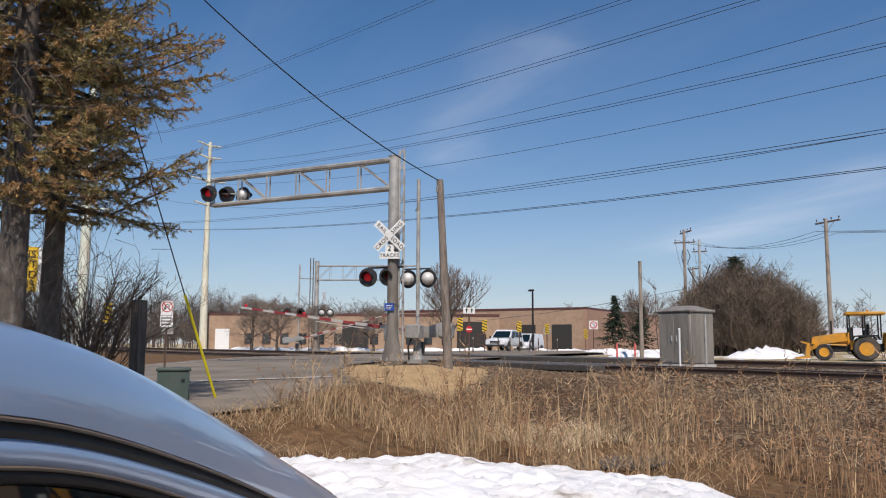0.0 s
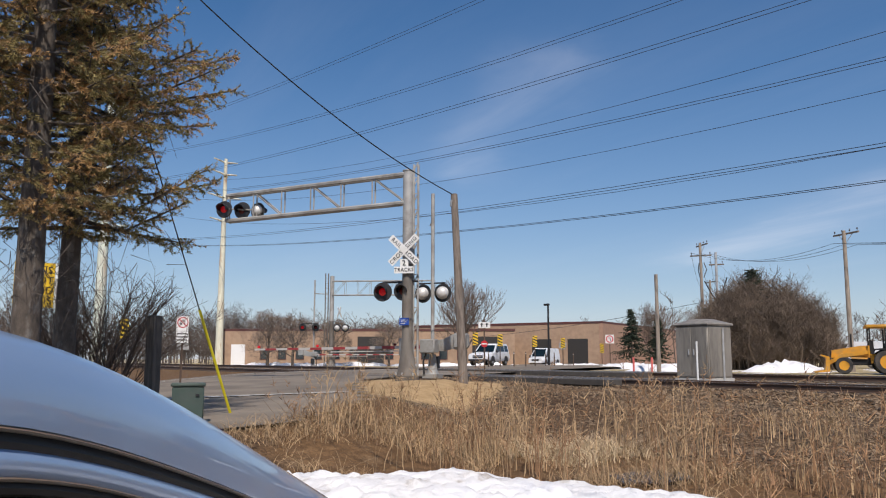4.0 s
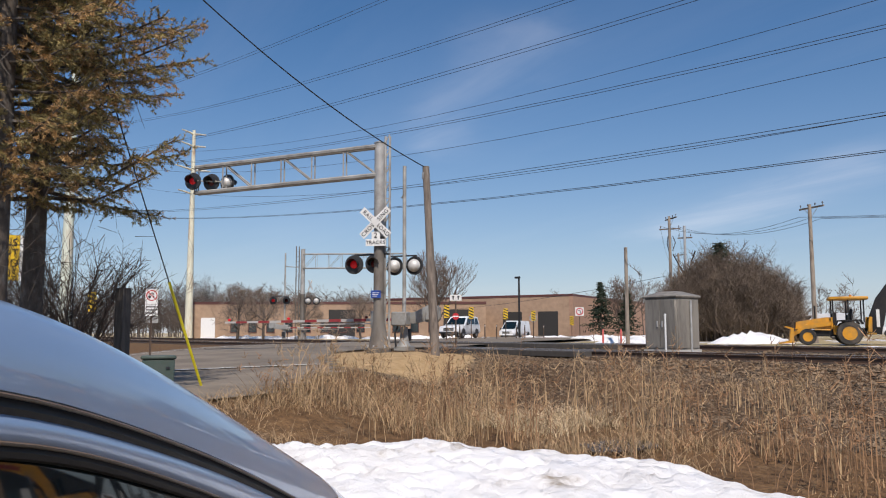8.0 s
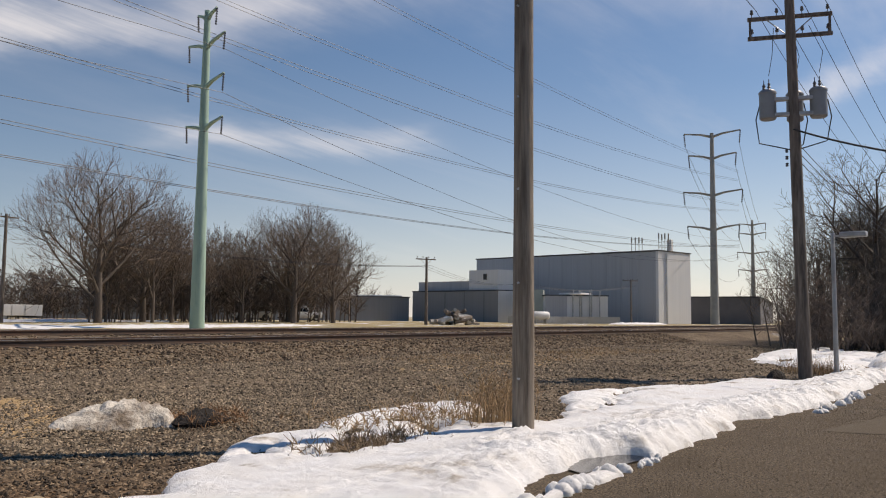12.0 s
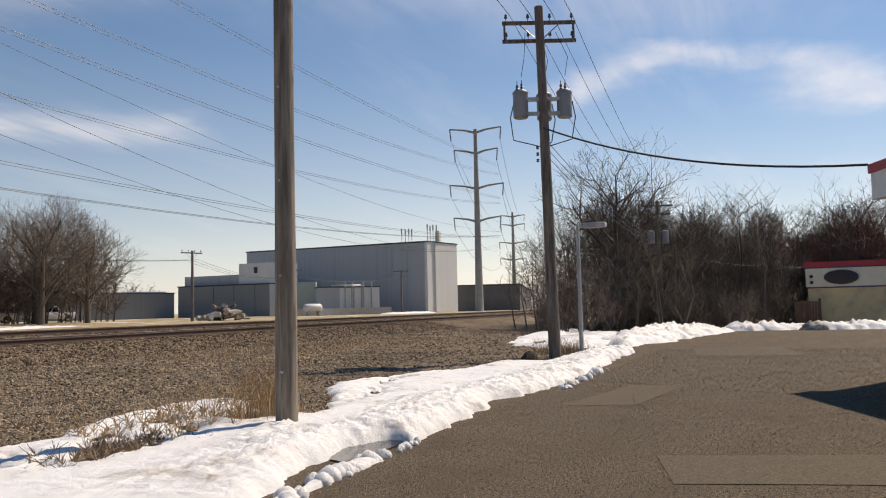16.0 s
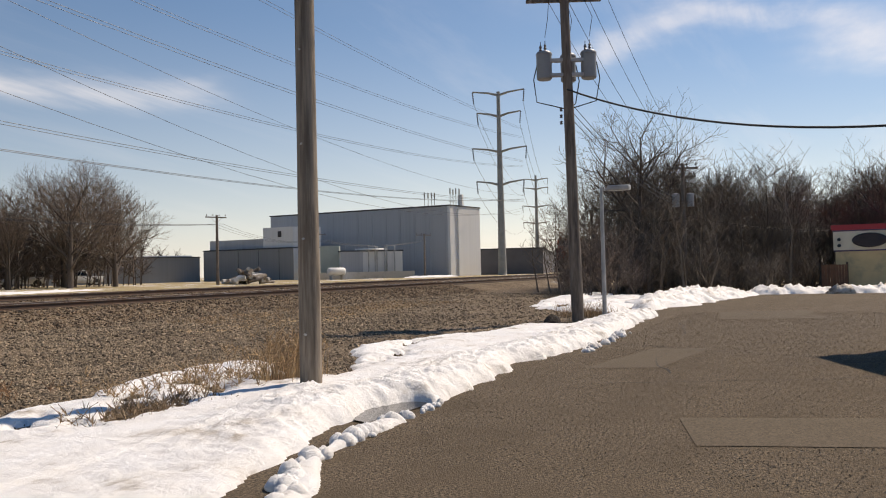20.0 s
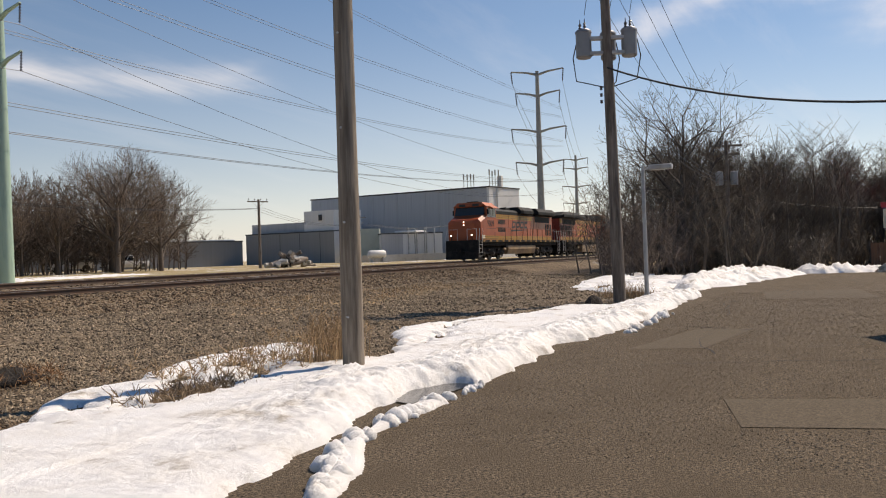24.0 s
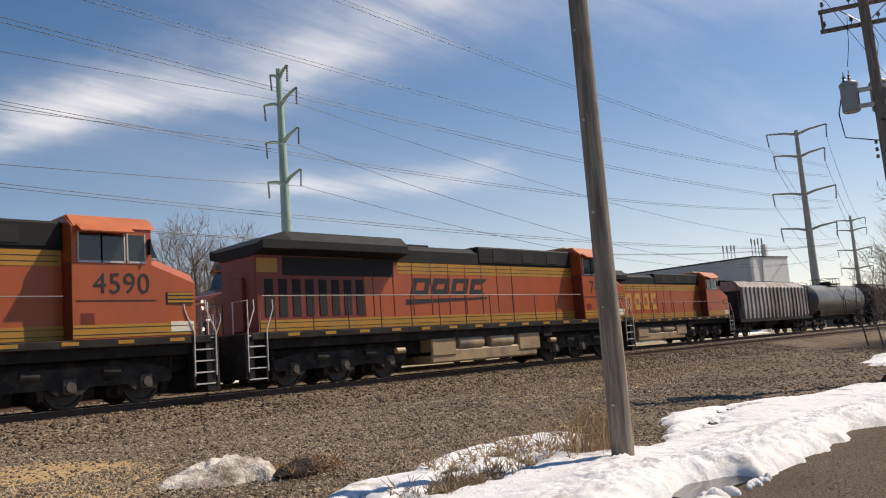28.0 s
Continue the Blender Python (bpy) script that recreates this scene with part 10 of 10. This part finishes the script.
        for z in (3.54, 3.68):
            g.box(-4.0, min(s * hw, s * (hw + 0.012)), z, 6.6, max(s * hw, s * (hw + 0.012)), z + 0.02)
        part("pin_line", g, LOGO_DARK, t, smooth=None)
        # plain emblem: four slanted blocks over a wedge
        lm = LOGO_DARK if logo == "dark" else LOGO_YELLOW
        z0, z1 = (2.72, 3.30) if logo == "dark" else (2.25, 3.25)
        f = side_frame(s, -1.35 if not emd else -0.4, 0, hw + 0.012)
        slant = 0.22 if logo == "dark" else 0.0
        em = new("emblem")
        em.parent = t
        tagged(em, "dark slanted block emblem" if logo == "dark" else "worn yellow block emblem")
        for k in range(4):
            u = -2.1 + k * 1.06
            w = 0.9 if logo == "dark" else 0.72
            # an outline block with an open middle
            ring = [(u, z0), (u + w, z0), (u + w + slant, z1), (u + slant, z1)]
            c = (u + w / 2 + slant / 2, (z0 + z1) / 2)
            inner = [(c[0] + (a - c[0]) * 0.48, c[1] + (b - c[1]) * (0.36 if k % 2 else 0.5)) for a, b in ring]
            block = Geo().add([(a, b, 0) for a, b in ring + inner], [(i, (i + 1) % 4, (i + 1) % 4 + 4, i + 4) for i in range(4) if not (k == 3 and i == 1)], f)
            part("emblem_block", block, lm, em, smooth=None)
        if logo == "dark":
            part("emblem_wedge", Geo().add([(-2.35, 2.38, 0), (-2.3, 2.56, 0), (2.1, 2.62, 0), (2.1, 2.56, 0)], [(0, 3, 2, 1)], f), lm, em, smooth=None)
        # walkway handrail
        hr = part("walkway_rail", Geo().tube([(-10.2, s * 1.48, deck), (-10.05, s * 1.48, 2.66), (6.5, s * 1.48, 2.66)], 0.016, 6), RAILING_G if not emd else RAILING_D, t, "long thin walkway handrail")
        for k in range(11):
            x = -9.6 + k * 1.42
            part("stanchion", Geo().cyl((x, s * 1.48, deck), (x, s * 1.48, 2.66), 0.02, n=6), RAILING_D, hr)
    # cab
    cw = 1.53
    c0, c1 = 6.7, 8.8
    prof = [(-cw, deck), (-cw, 4.36), (-cw + 0.42, 4.64), (cw - 0.42, 4.64), (cw, 4.36), (cw, deck)]
    cabm = part("cab", Geo().loft([[(x, a, b) for a, b in prof] for x in (c1 - 0.0, c0)]), ORANGE, t, "orange driving cab", smooth=None)
    roof = [(-cw - 0.03, 4.35), (-cw + 0.41, 4.70), (cw - 0.41, 4.70), (cw + 0.03, 4.35), (cw - 0.4, 4.60), (-cw + 0.4, 4.60)]
    part("roof", Geo().loft([[(x, a, b) for a, b in roof] for x in (c1 + 0.12, c0 + 0.05)]), ORANGE_SUNLIT, cabm, "orange cab roof coloured pale as in sun", smooth=None)
    part("air_conditioner", Geo().box(c0 + 0.3, -0.55, 4.69, c0 + 1.6, 0.55, 4.82, None, 0.04), RESERVOIR if not emd else BLACKGREEN, cabm, smooth=None)
    # thin sheet of the darker red over the cab's rear face
    part("cab_rear_recess", Geo().box(c0 - 0.012, -cw + 0.05, deck, c0 + 0.02, cw - 0.05, 3.5), SHADE_AND_SEAM_RED, cabm, smooth=None)
    for s in (-1, 1):
        for a, b in ((c0 + 0.18, c0 + 0.74), (c0 + 0.78, c0 + 1.34), (c0 + 1.46, c0 + 1.9)):
            w = part("side_window", Geo().box(a, min(s * (cw - 0.05), s * (cw + 0.006)), 3.54, b, max(s * (cw - 0.05), s * (cw + 0.006)), 4.2), GLASS_CAB, cabm, "dark cab side window", smooth=None)
            g = Geo()
            for x in (a - 0.04, b):
                g.box(x, min(s * cw, s * (cw + 0.02)), 3.50, x + 0.04, max(s * cw, s * (cw + 0.02)), 4.23)
            g.box(a - 0.04, min(s * cw, s * (cw + 0.02)), 3.48, b + 0.04, max(s * cw, s * (cw + 0.02)), 3.53)
            part("frame", g, GALV, w, smooth=None)
        vis = Geo().add([(c0 + 0.12, s * cw, 4.38), (c0 + 1.5, s * cw, 4.38), (c0 + 1.5, s * (cw + 0.32), 4.19), (c0 + 0.12, s * (cw + 0.32), 4.19), (c0 + 0.12, s * cw, 4.42), (c0 + 1.5, s * cw, 4.42), (c0 + 1.5, s * (cw + 0.33), 4.22), (c0 + 0.12, s * (cw + 0.33), 4.22)], [(0, 1, 2, 3), (7, 6, 5, 4), (3, 2, 6, 7), (0, 3, 7, 4), (2, 1, 5, 6)])
        part("sun_visor", vis, ORANGE_SUNLIT, cabm, "orange sun visor coloured pale as in sun", smooth=None)
        g = Geo().box(c0, min(s * cw, s * (cw + 0.01)), 1.66, 10.0, max(s * cw, s * (cw + 0.01)), 1.97)
        part("stripe", g, YELLOW, cabm, smooth=None)
        g = Geo()
        for z in (1.72, 1.88):
            g.box(c0, min(s * cw, s * (cw + 0.014)), z, 9.98, max(s * cw, s * (cw + 0.014)), z + 0.02)
        g.box(c0 + 0.1, min(s * cw, s * (cw + 0.012)), 2.54, c0 + 2.2, max(s * cw, s * (cw + 0.012)), 2.565)
        part("pin_line", g, LOGO_DARK, cabm, smooth=None)
        if number:
            lettering(number, 0.72, LOGO_DARK, cabm, side_frame(s, c0 + 1.28, 2.95, cw + 0.008), "road_number", "dark painted road number", 1.08)
        g = Geo()
        for k in range(6):
            g.box(c0 + 0.2, min(s * cw, s * (cw + 0.012)), 1.98 + 0.05 * k, c0 + 0.55, max(s * cw, s * (cw + 0.012)), 2.0 + 0.05 * k)
        part("vent", g, SHADE_AND_SEAM_RED, cabm, smooth=None)
        part("sand_box_cover", Geo().box(9.3, min(s * (cw - 0.1), s * (cw + 0.014)), 1.74, 9.98, max(s * (cw - 0.1), s * (cw + 0.014)), 2.0), CREAM, cabm, "cream cover plate", smooth=None)
        if not emd:
            bp = part("nose_stripe", Geo().box(9.2, min(s * (cw - 0.2), s * (cw + 0.012)), 2.46, 9.98, max(s * (cw - 0.2), s * (cw + 0.012)), 2.76), LOGO_DARK, cabm, "dark framed panel of yellow stripes", smooth=None)
            for z in (2.49, 2.59, 2.69):
                part("yellow_line", Geo().box(9.23, min(s * (cw - 0.2), s * (cw + 0.018)), z, 9.98, max(s * (cw - 0.2), s * (cw + 0.018)), z + 0.055), YELLOW, bp, smooth=None)
        part("mirror", Geo().box(c0 + 2.0, min(s * cw, s * (cw + 0.16)), 3.7, c0 + 2.04, max(s * cw, s * (cw + 0.16)), 4.1), BLACKGREEN, cabm, smooth=None)
    # nose: the side profile tapers in plan
    zt = 3.4 if not emd else 3.45
    sec = lambda x, w, h: [(x, -w, deck), (x, -w, h - 0.25), (x, -w + 0.25, h), (x, w - 0.25, h), (x, w, h - 0.25), (x, w, deck)]
    part("nose", Geo().loft([sec(10.2, 0.95 if emd else 1.1, zt - 0.3), sec(10.06, cw - 0.02, zt - 0.16), sec(8.8, cw, zt + 0.3)]), ORANGE, t, "sloping nose", smooth=None)
    part("windshield", Geo().loft([[(9.05, -1.36, 3.66), (9.05, 1.36, 3.66), (8.82, 1.30, 4.34), (8.82, -1.30, 4.34)], [(8.8, -1.36, 3.66), (8.8, 1.36, 3.66), (8.74, 1.30, 4.34), (8.74, -1.30, 4.34)]]), GLASS_CAB, t, "dark windshield", smooth=None)
    part("brow", Geo().box(8.6, -1.25, 4.32, 9.0, 1.25, 4.62, None, 0.06), ORANGE, t, smooth=None)
    for s in (-0.62, 0.62):
        part("number_board", Geo().box(8.98, s - 0.3, 4.36, 9.03, s + 0.3, 4.56), LOGO_DARK, t, smooth=None)
    # pilot and front platform
    part("pilot", Geo().loft([[(10.75, -1.5, 0.12), (10.75, 1.5, 0.12), (10.75, 1.45, 1.62), (10.75, -1.45, 1.62)], [(10.35, -1.5, 0.16), (10.35, 1.5, 0.16), (10.35, 1.5, 1.62), (10.35, -1.5, 1.62)]][::-1]), UNDER, t, "black snowplow pilot", smooth=None)
    part("plow", Geo().loft([[(10.98, 0, 0.1), (10.98, 0, 0.75), (10.7, 0, 0.8), (10.7, 0, 0.1)], [(10.72, 1.45, 0.12), (10.72, 1.45, 0.72), (10.6, 1.45, 0.72), (10.6, 1.45, 0.12)]]), UNDER, t, smooth=None)
    part("plow", Geo().loft([[(10.72, -1.45, 0.12), (10.72, -1.45, 0.72), (10.6, -1.45, 0.72), (10.6, -1.45, 0.12)], [(10.98, 0, 0.1), (10.98, 0, 0.75), (10.7, 0, 0.8), (10.7, 0, 0.1)]]), UNDER, t, smooth=None)
    part("rear_plate", Geo().box(-10.75, -1.5, 0.35, -10.4, 1.5, 1.62, None, 0.03), UNDER, t, smooth=None)
    part("rear_door", Geo().box(-10.0, -0.35, 1.7, -9.88, 0.35, 3.3, None, 0.02), SHADE_AND_SEAM_RED, t, smooth=None)
    for s in (-1, 1):
        ladder(t, 10.3, s, 1)
        ladder(t, -10.3, s, -1)
        part("end_rail", Geo().tube([(-10.45, s * 0.5, deck), (-10.45, s * 0.5, 2.55), (-10.45, s * 1.3, 2.55), (-10.45, s * 1.3, deck)], 0.022, 6), RAILING_W, t, "white end railing")
        part("end_rail", Geo().tube([(10.55, s * 0.45, deck), (10.55, s * 0.45, 2.5), (10.55, s * 1.3, 2.5), (10.55, s * 1.3, deck)], 0.022, 6), RAILING_W, t, "white end railing")
        part("hose", Geo().tube([(10.8, s * 0.45, 0.95), (10.95, s * 0.45, 0.6), (10.85, s * 0.4, 0.35)], 0.025, 5), CABLE, t)
        lampm = LAMP_ON if lit else GALV
        part("lamp_post", Geo().cyl((10.66, s * 0.95, deck - 0.05), (10.66, s * 0.95, 2.0), 0.03, n=8), UNDER, t)
        part("ditch_light", Geo().cyl((10.68, s * 0.95, 2.02), (10.8, s * 0.95, 2.02), 0.055, n=12), lampm, t, "bright lit ditch light" if lit else "unlit ditch light")
    lampm = LAMP_ON if lit else GALV
    for k in (0, 1):
        x = 10.12 if emd else 9.0
        z = (2.85 if emd else 4.40) + (0.24 if emd else 0.13) * k
        part("headlight", Geo().cyl((x - 0.2, 0, z), (x + (0.12 if emd else 0.05), 0, z), 0.055, n=12), lampm, t, "bright lit headlight" if lit else "headlight")
    t.scale = (1, 1, 1.05)
    horn = Geo()
    for k in range(3):
        horn.lathe([(0.03, 0), (0.035, 0.25), (0.06, 0.36), (0.10, 0.42)], 10, move(0.8, -0.2 + 0.2 * k, 4.5) @ Matrix.Rotation(radians(90), 4, "Y"))
    horn.box(0.75, -0.3, 4.28, 0.9, 0.3, 4.5)
    part("air_horn", horn, CABLE, t, "black air horn cluster")
    return t


def covered_hopper(at, label, tone):
    t = thing("covered_hopper", label, "railway wagon", at, "freight wagons")
    sec = lambda x, a: [(x, -1.5, 1.3), (x, -1.55, 2.2), (x, -1.52, 3.8), (x, -1.0, 4.35), (x, 1.0, 4.35), (x, 1.52, 3.8), (x, 1.55, 2.2), (x, 1.5, 1.3)]
    part("body", Geo().loft([sec(6.6, 0), sec(-6.6, 0)]), tone, t, "weathered ribbed grey hopper body", smooth=None)
    for s in (-1, 1):
        for k in range(18):
            x = -6.5 + k * 0.765
            part("rib", Geo().box(x - 0.05, min(s * 1.5, s * 1.63), 1.35, x + 0.05, max(s * 1.5, s * 1.63), 3.85), tone, t, smooth=None)
        part("sill", Geo().box(-7.4, min(s * 1.35, s * 1.6), 1.12, 7.4, max(s * 1.35, s * 1.6), 1.36), UNDER, t, smooth=None)
        for e in (-1, 1):
            part("end_ladder", Geo().tube([(e * 7.3, s * 1.5, 1.1), (e * 7.3, s * 1.5, 4.2), (e * 6.6, s * 1.2, 4.3)], 0.03, 5), UNDER, t)
            part("slope_sheet", Geo().loft([[(e * 7.2, s * 0.1, 1.4), (e * 7.2, s * 1.4, 1.4), (e * 6.6, s * 1.4, 3.6), (e * 6.6, s * 0.1, 3.6)], [(e * 7.1, s * 0.1, 1.3), (e * 7.1, s * 1.4, 1.3), (e * 6.5, s * 1.4, 3.5), (e * 6.5, s * 0.1, 3.5)]]), UNDER, t, smooth=None)
    for x in (-4.2, 0, 4.2):
        part("hopper_chute", Geo().loft([[(x - 1.8, -1.2, 1.3), (x + 1.8, -1.2, 1.3), (x + 1.8, 1.2, 1.3), (x - 1.8, 1.2, 1.3)], [(x - 0.5, -0.5, 0.45), (x + 0.5, -0.5, 0.45), (x + 0.5, 0.5, 0.45), (x - 0.5, 0.5, 0.45)]][::-1]), UNDER, t, smooth=None)
    part("running_board", Geo().box(-7.2, -0.35, 4.42, 7.2, 0.35, 4.48), UNDER, t, smooth=None)
    part("centre_sill", Geo().box(-7.6, -0.3, 0.8, 7.6, 0.3, 1.15), UNDER, t, smooth=None)
    for x in (-5.9, 5.9):
        bogie(t, x, 2, 1.75, 0.46, 0.98)
    for x in (-7.9, 7.9):
        coupler(t, x)
    return t


def tank_car(at, label, tone):
    t = thing("tank_car", label, "railway wagon", at, "freight wagons")
    r = 1.5
    prof = [(-7.2, 0.05), (-7.15, 0.7), (-6.9, 1.2), (-6.5, r), (6.5, r), (6.9, 1.2), (7.15, 0.7), (7.2, 0.05)]
    part("barrel", Geo().loft([[(x, q * math.cos(a), 2.75 + q * math.sin(a)) for a in [2 * math.pi * j / 28 for j in range(28)]] for x, q in prof[::-1]]), tone, t, "black cylindrical tank barrel", smooth=35)
    part("centre_sill", Geo().box(-8.0, -0.35, 0.85, 8.0, 0.35, 1.2), UNDER, t, smooth=None)
    for x in (-5.6, 5.6):
        part("saddle", Geo().box(x - 0.5, -1.35, 1.1, x + 0.5, 1.35, 1.75, None, 0.04), UNDER, t, smooth=None)
        bogie(t, x, 2, 1.75, 0.46, 0.98)
    part("manway", Geo().lathe([(0.5, 4.15), (0.5, 4.5), (0.55, 4.52), (0.55, 4.58), (0.1, 4.62)], 16), UNDER, t)
    g = Geo()
    for z in (4.35, 4.85):
        g.tube([(-1.4, -0.9, z), (1.4, -0.9, z), (1.4, 0.9, z), (-1.4, 0.9, z), (-1.4, -0.9, z)], 0.025, 5)
    for x in (-1.4, -0.5, 0.5, 1.4):
        for y in (-0.9, 0.9):
            g.cyl((x, y, 4.0), (x, y, 4.85), 0.022, n=5)
    part("platform_rail", g, UNDER, t)
    part("platform", Geo().box(-1.4, -0.95, 4.26, 1.4, 0.95, 4.32), UNDER, t, smooth=None)
    for s in (-1, 1):
        part("side_ladder", Geo().tube([(-0.3, s * 1.55, 1.2), (-0.3, s * 1.58, 2.75), (-0.3, s * 1.0, 4.2)], 0.03, 5), UNDER, t)
        part("side_ladder", Geo().tube([(0.3, s * 1.55, 1.2), (0.3, s * 1.58, 2.75), (0.3, s * 1.0, 4.2)], 0.03, 5), UNDER, t)
        part("grab_rail", Geo().tube([(-6.8, s * 1.4, 1.3), (6.8, s * 1.4, 1.3)], 0.025, 5), UNDER, t)
    for x in (-8.2, 8.2):
        coupler(t, x)
    return t


HOPPER_GREY = mat("hopper_grey", (0.36, 0.34, 0.32), 0.7, var=0.18, scale=1.5, dirt=(0.17, 0.12, 0.09), dirt_amount=0.6, dscale=0.9, stretch=(1, 1, 0.3))
HOPPER_DARK = mat("hopper_brown", (0.14, 0.10, 0.08), 0.7, var=0.18, scale=1.5, dirt=(0.07, 0.05, 0.04), dirt_amount=0.5)
TANK_BLACK = mat("tank_black", (0.11, 0.105, 0.10), 0.42, var=0.2, scale=1.2, dirt=(0.19, 0.17, 0.15), dirt_amount=0.45, dscale=0.8)

TRAINS = []      # (thing, x of its centre at 27 s, speed, y, z, heading)
A_V, B_V = -11.5, 23.6
front = 27.2
for build, length, head in (
        (lambda: locomotive("locomotive", "orange and black diesel locomotive with lit headlights", "emd", "9009", Matrix.Identity(4), "dark", True), 22.6, 180),
        (lambda: locomotive("locomotive", "worn orange diesel locomotive with yellow block emblem, running backwards", "ge", "", Matrix.Identity(4), "yellow"), 22.3, 0),
        (lambda: covered_hopper(Matrix.Identity(4), "weathered pale grey ribbed covered hopper wagon", HOPPER_GREY), 16.0, 180),
        (lambda: tank_car(Matrix.Identity(4), "long dark tank wagon with a railed top platform", TANK_BLACK), 16.6, 180),
        (lambda: covered_hopper(Matrix.Identity(4), "dark brown covered hopper wagon", HOPPER_DARK), 16.0, 180),
        (lambda: tank_car(Matrix.Identity(4), "long dark tank wagon with a railed top platform", TANK_BLACK), 16.6, 180),
        (lambda: covered_hopper(Matrix.Identity(4), "weathered pale grey ribbed covered hopper wagon", HOPPER_GREY), 16.0, 180)):
    TRAINS.append((build(), front + length / 2, A_V, FAR_Y, FAR_Z, head))
    front += length
front = 11.75
for build, length, head in (
        (lambda: locomotive("locomotive", "orange diesel locomotive with dark roof and yellow stripes", "ge", "7437", Matrix.Identity(4), "dark"), 22.3, 0),
        (lambda: locomotive("locomotive", "orange diesel locomotive with sunlit-pale cab roof and yellow stripes", "ge", "4590", Matrix.Identity(4), "dark"), 22.3, 0),
        (lambda: covered_hopper(Matrix.Identity(4), "weathered pale grey ribbed covered hopper wagon", HOPPER_GREY), 16.0, 0)):
    TRAINS.append((build(), front - length / 2, B_V, NEAR_Y, NEAR_Z, head))
    front -= length

# ---- ties of the tracks, nearest stretch piece by piece ----
tie_geo = Geo().box(-0.115, -1.3, -0.18, 0.115, 1.3, 0.0, None, 0.012)
tie_mesh = tie_geo.mesh("tie", TIE, None)
rng = random.Random(9)
for t, y, z in ((track_near, NEAR_Y, NEAR_Z - 0.172), (track_far, FAR_Y, FAR_Z - 0.172)):
    for k in range(290):
        share("tie", tie_mesh, t, move(-62 + k * 0.54, y + rng.uniform(-0.03, 0.03), z - 0.004) @ rotz(rng.uniform(-0.8, 0.8)))
    g = Geo()
    for k in range(260):
        for x in (-62.5 - k * 0.54, 94.6 + k * 0.54):
            g.box(x - 0.115, y - 1.3, z - 0.18, x + 0.115, y + 1.3, z - 0.004)
    tagged(part("ties", g, TIE, t, "dark wooden ties", smooth=None), kind="stuff")


def motions():
    for ob, x, v, y, z, head in TRAINS:
        walk(ob, [(t, pose(x + v * (t - 27.0), y, z, 0, 0, head)) for t in (0.0, 7.0, 14.0, 21.0, 28.0)])
    walk(SUV, [(0.0, pose(-59.5, 48.9, SUV_Z, 0, 0, 300)), (1.5, pose(-59.2, 46.6, SUV_Z, 0, 0, 300)), (3.0, pose(-58.9, 45.2, SUV_Z, 0, 0, 300)), (4.5, pose(-58.95, 44.8, SUV_Z, 0, 0, 300)), (28.0, pose(-58.95, 44.8, SUV_Z, 0, 0, 300))])
    # both gates come down
    walk(arm_near, [(0.0, pose(0.0, -0.12, 1.02, 0, -7.2, 0)), (0.5, pose(0.0, -0.12, 1.02, 0, -5, 0)), (1.0, pose(0.0, -0.12, 1.02, 0, -2.4, 0)), (1.6, pose(0.0, -0.12, 1.02, 0, -0.6, 0)), (2.3, pose(0.0, -0.12, 1.02, 0, 0.5, 0)), (28.0, pose(0.0, -0.12, 1.02, 0, 0.5, 0))])
    walk(arm_far, [(0.0, pose(0.0, -0.12, 1.02, 0, -15, 0)), (0.8, pose(0.0, -0.12, 1.02, 0, -8, 0)), (1.6, pose(0.0, -0.12, 1.02, 0, -2, 0)), (2.4, pose(0.0, -0.12, 1.02, 0, 0, 0)), (28.0, pose(0.0, -0.12, 1.02, 0, 0, 0))])


motions()
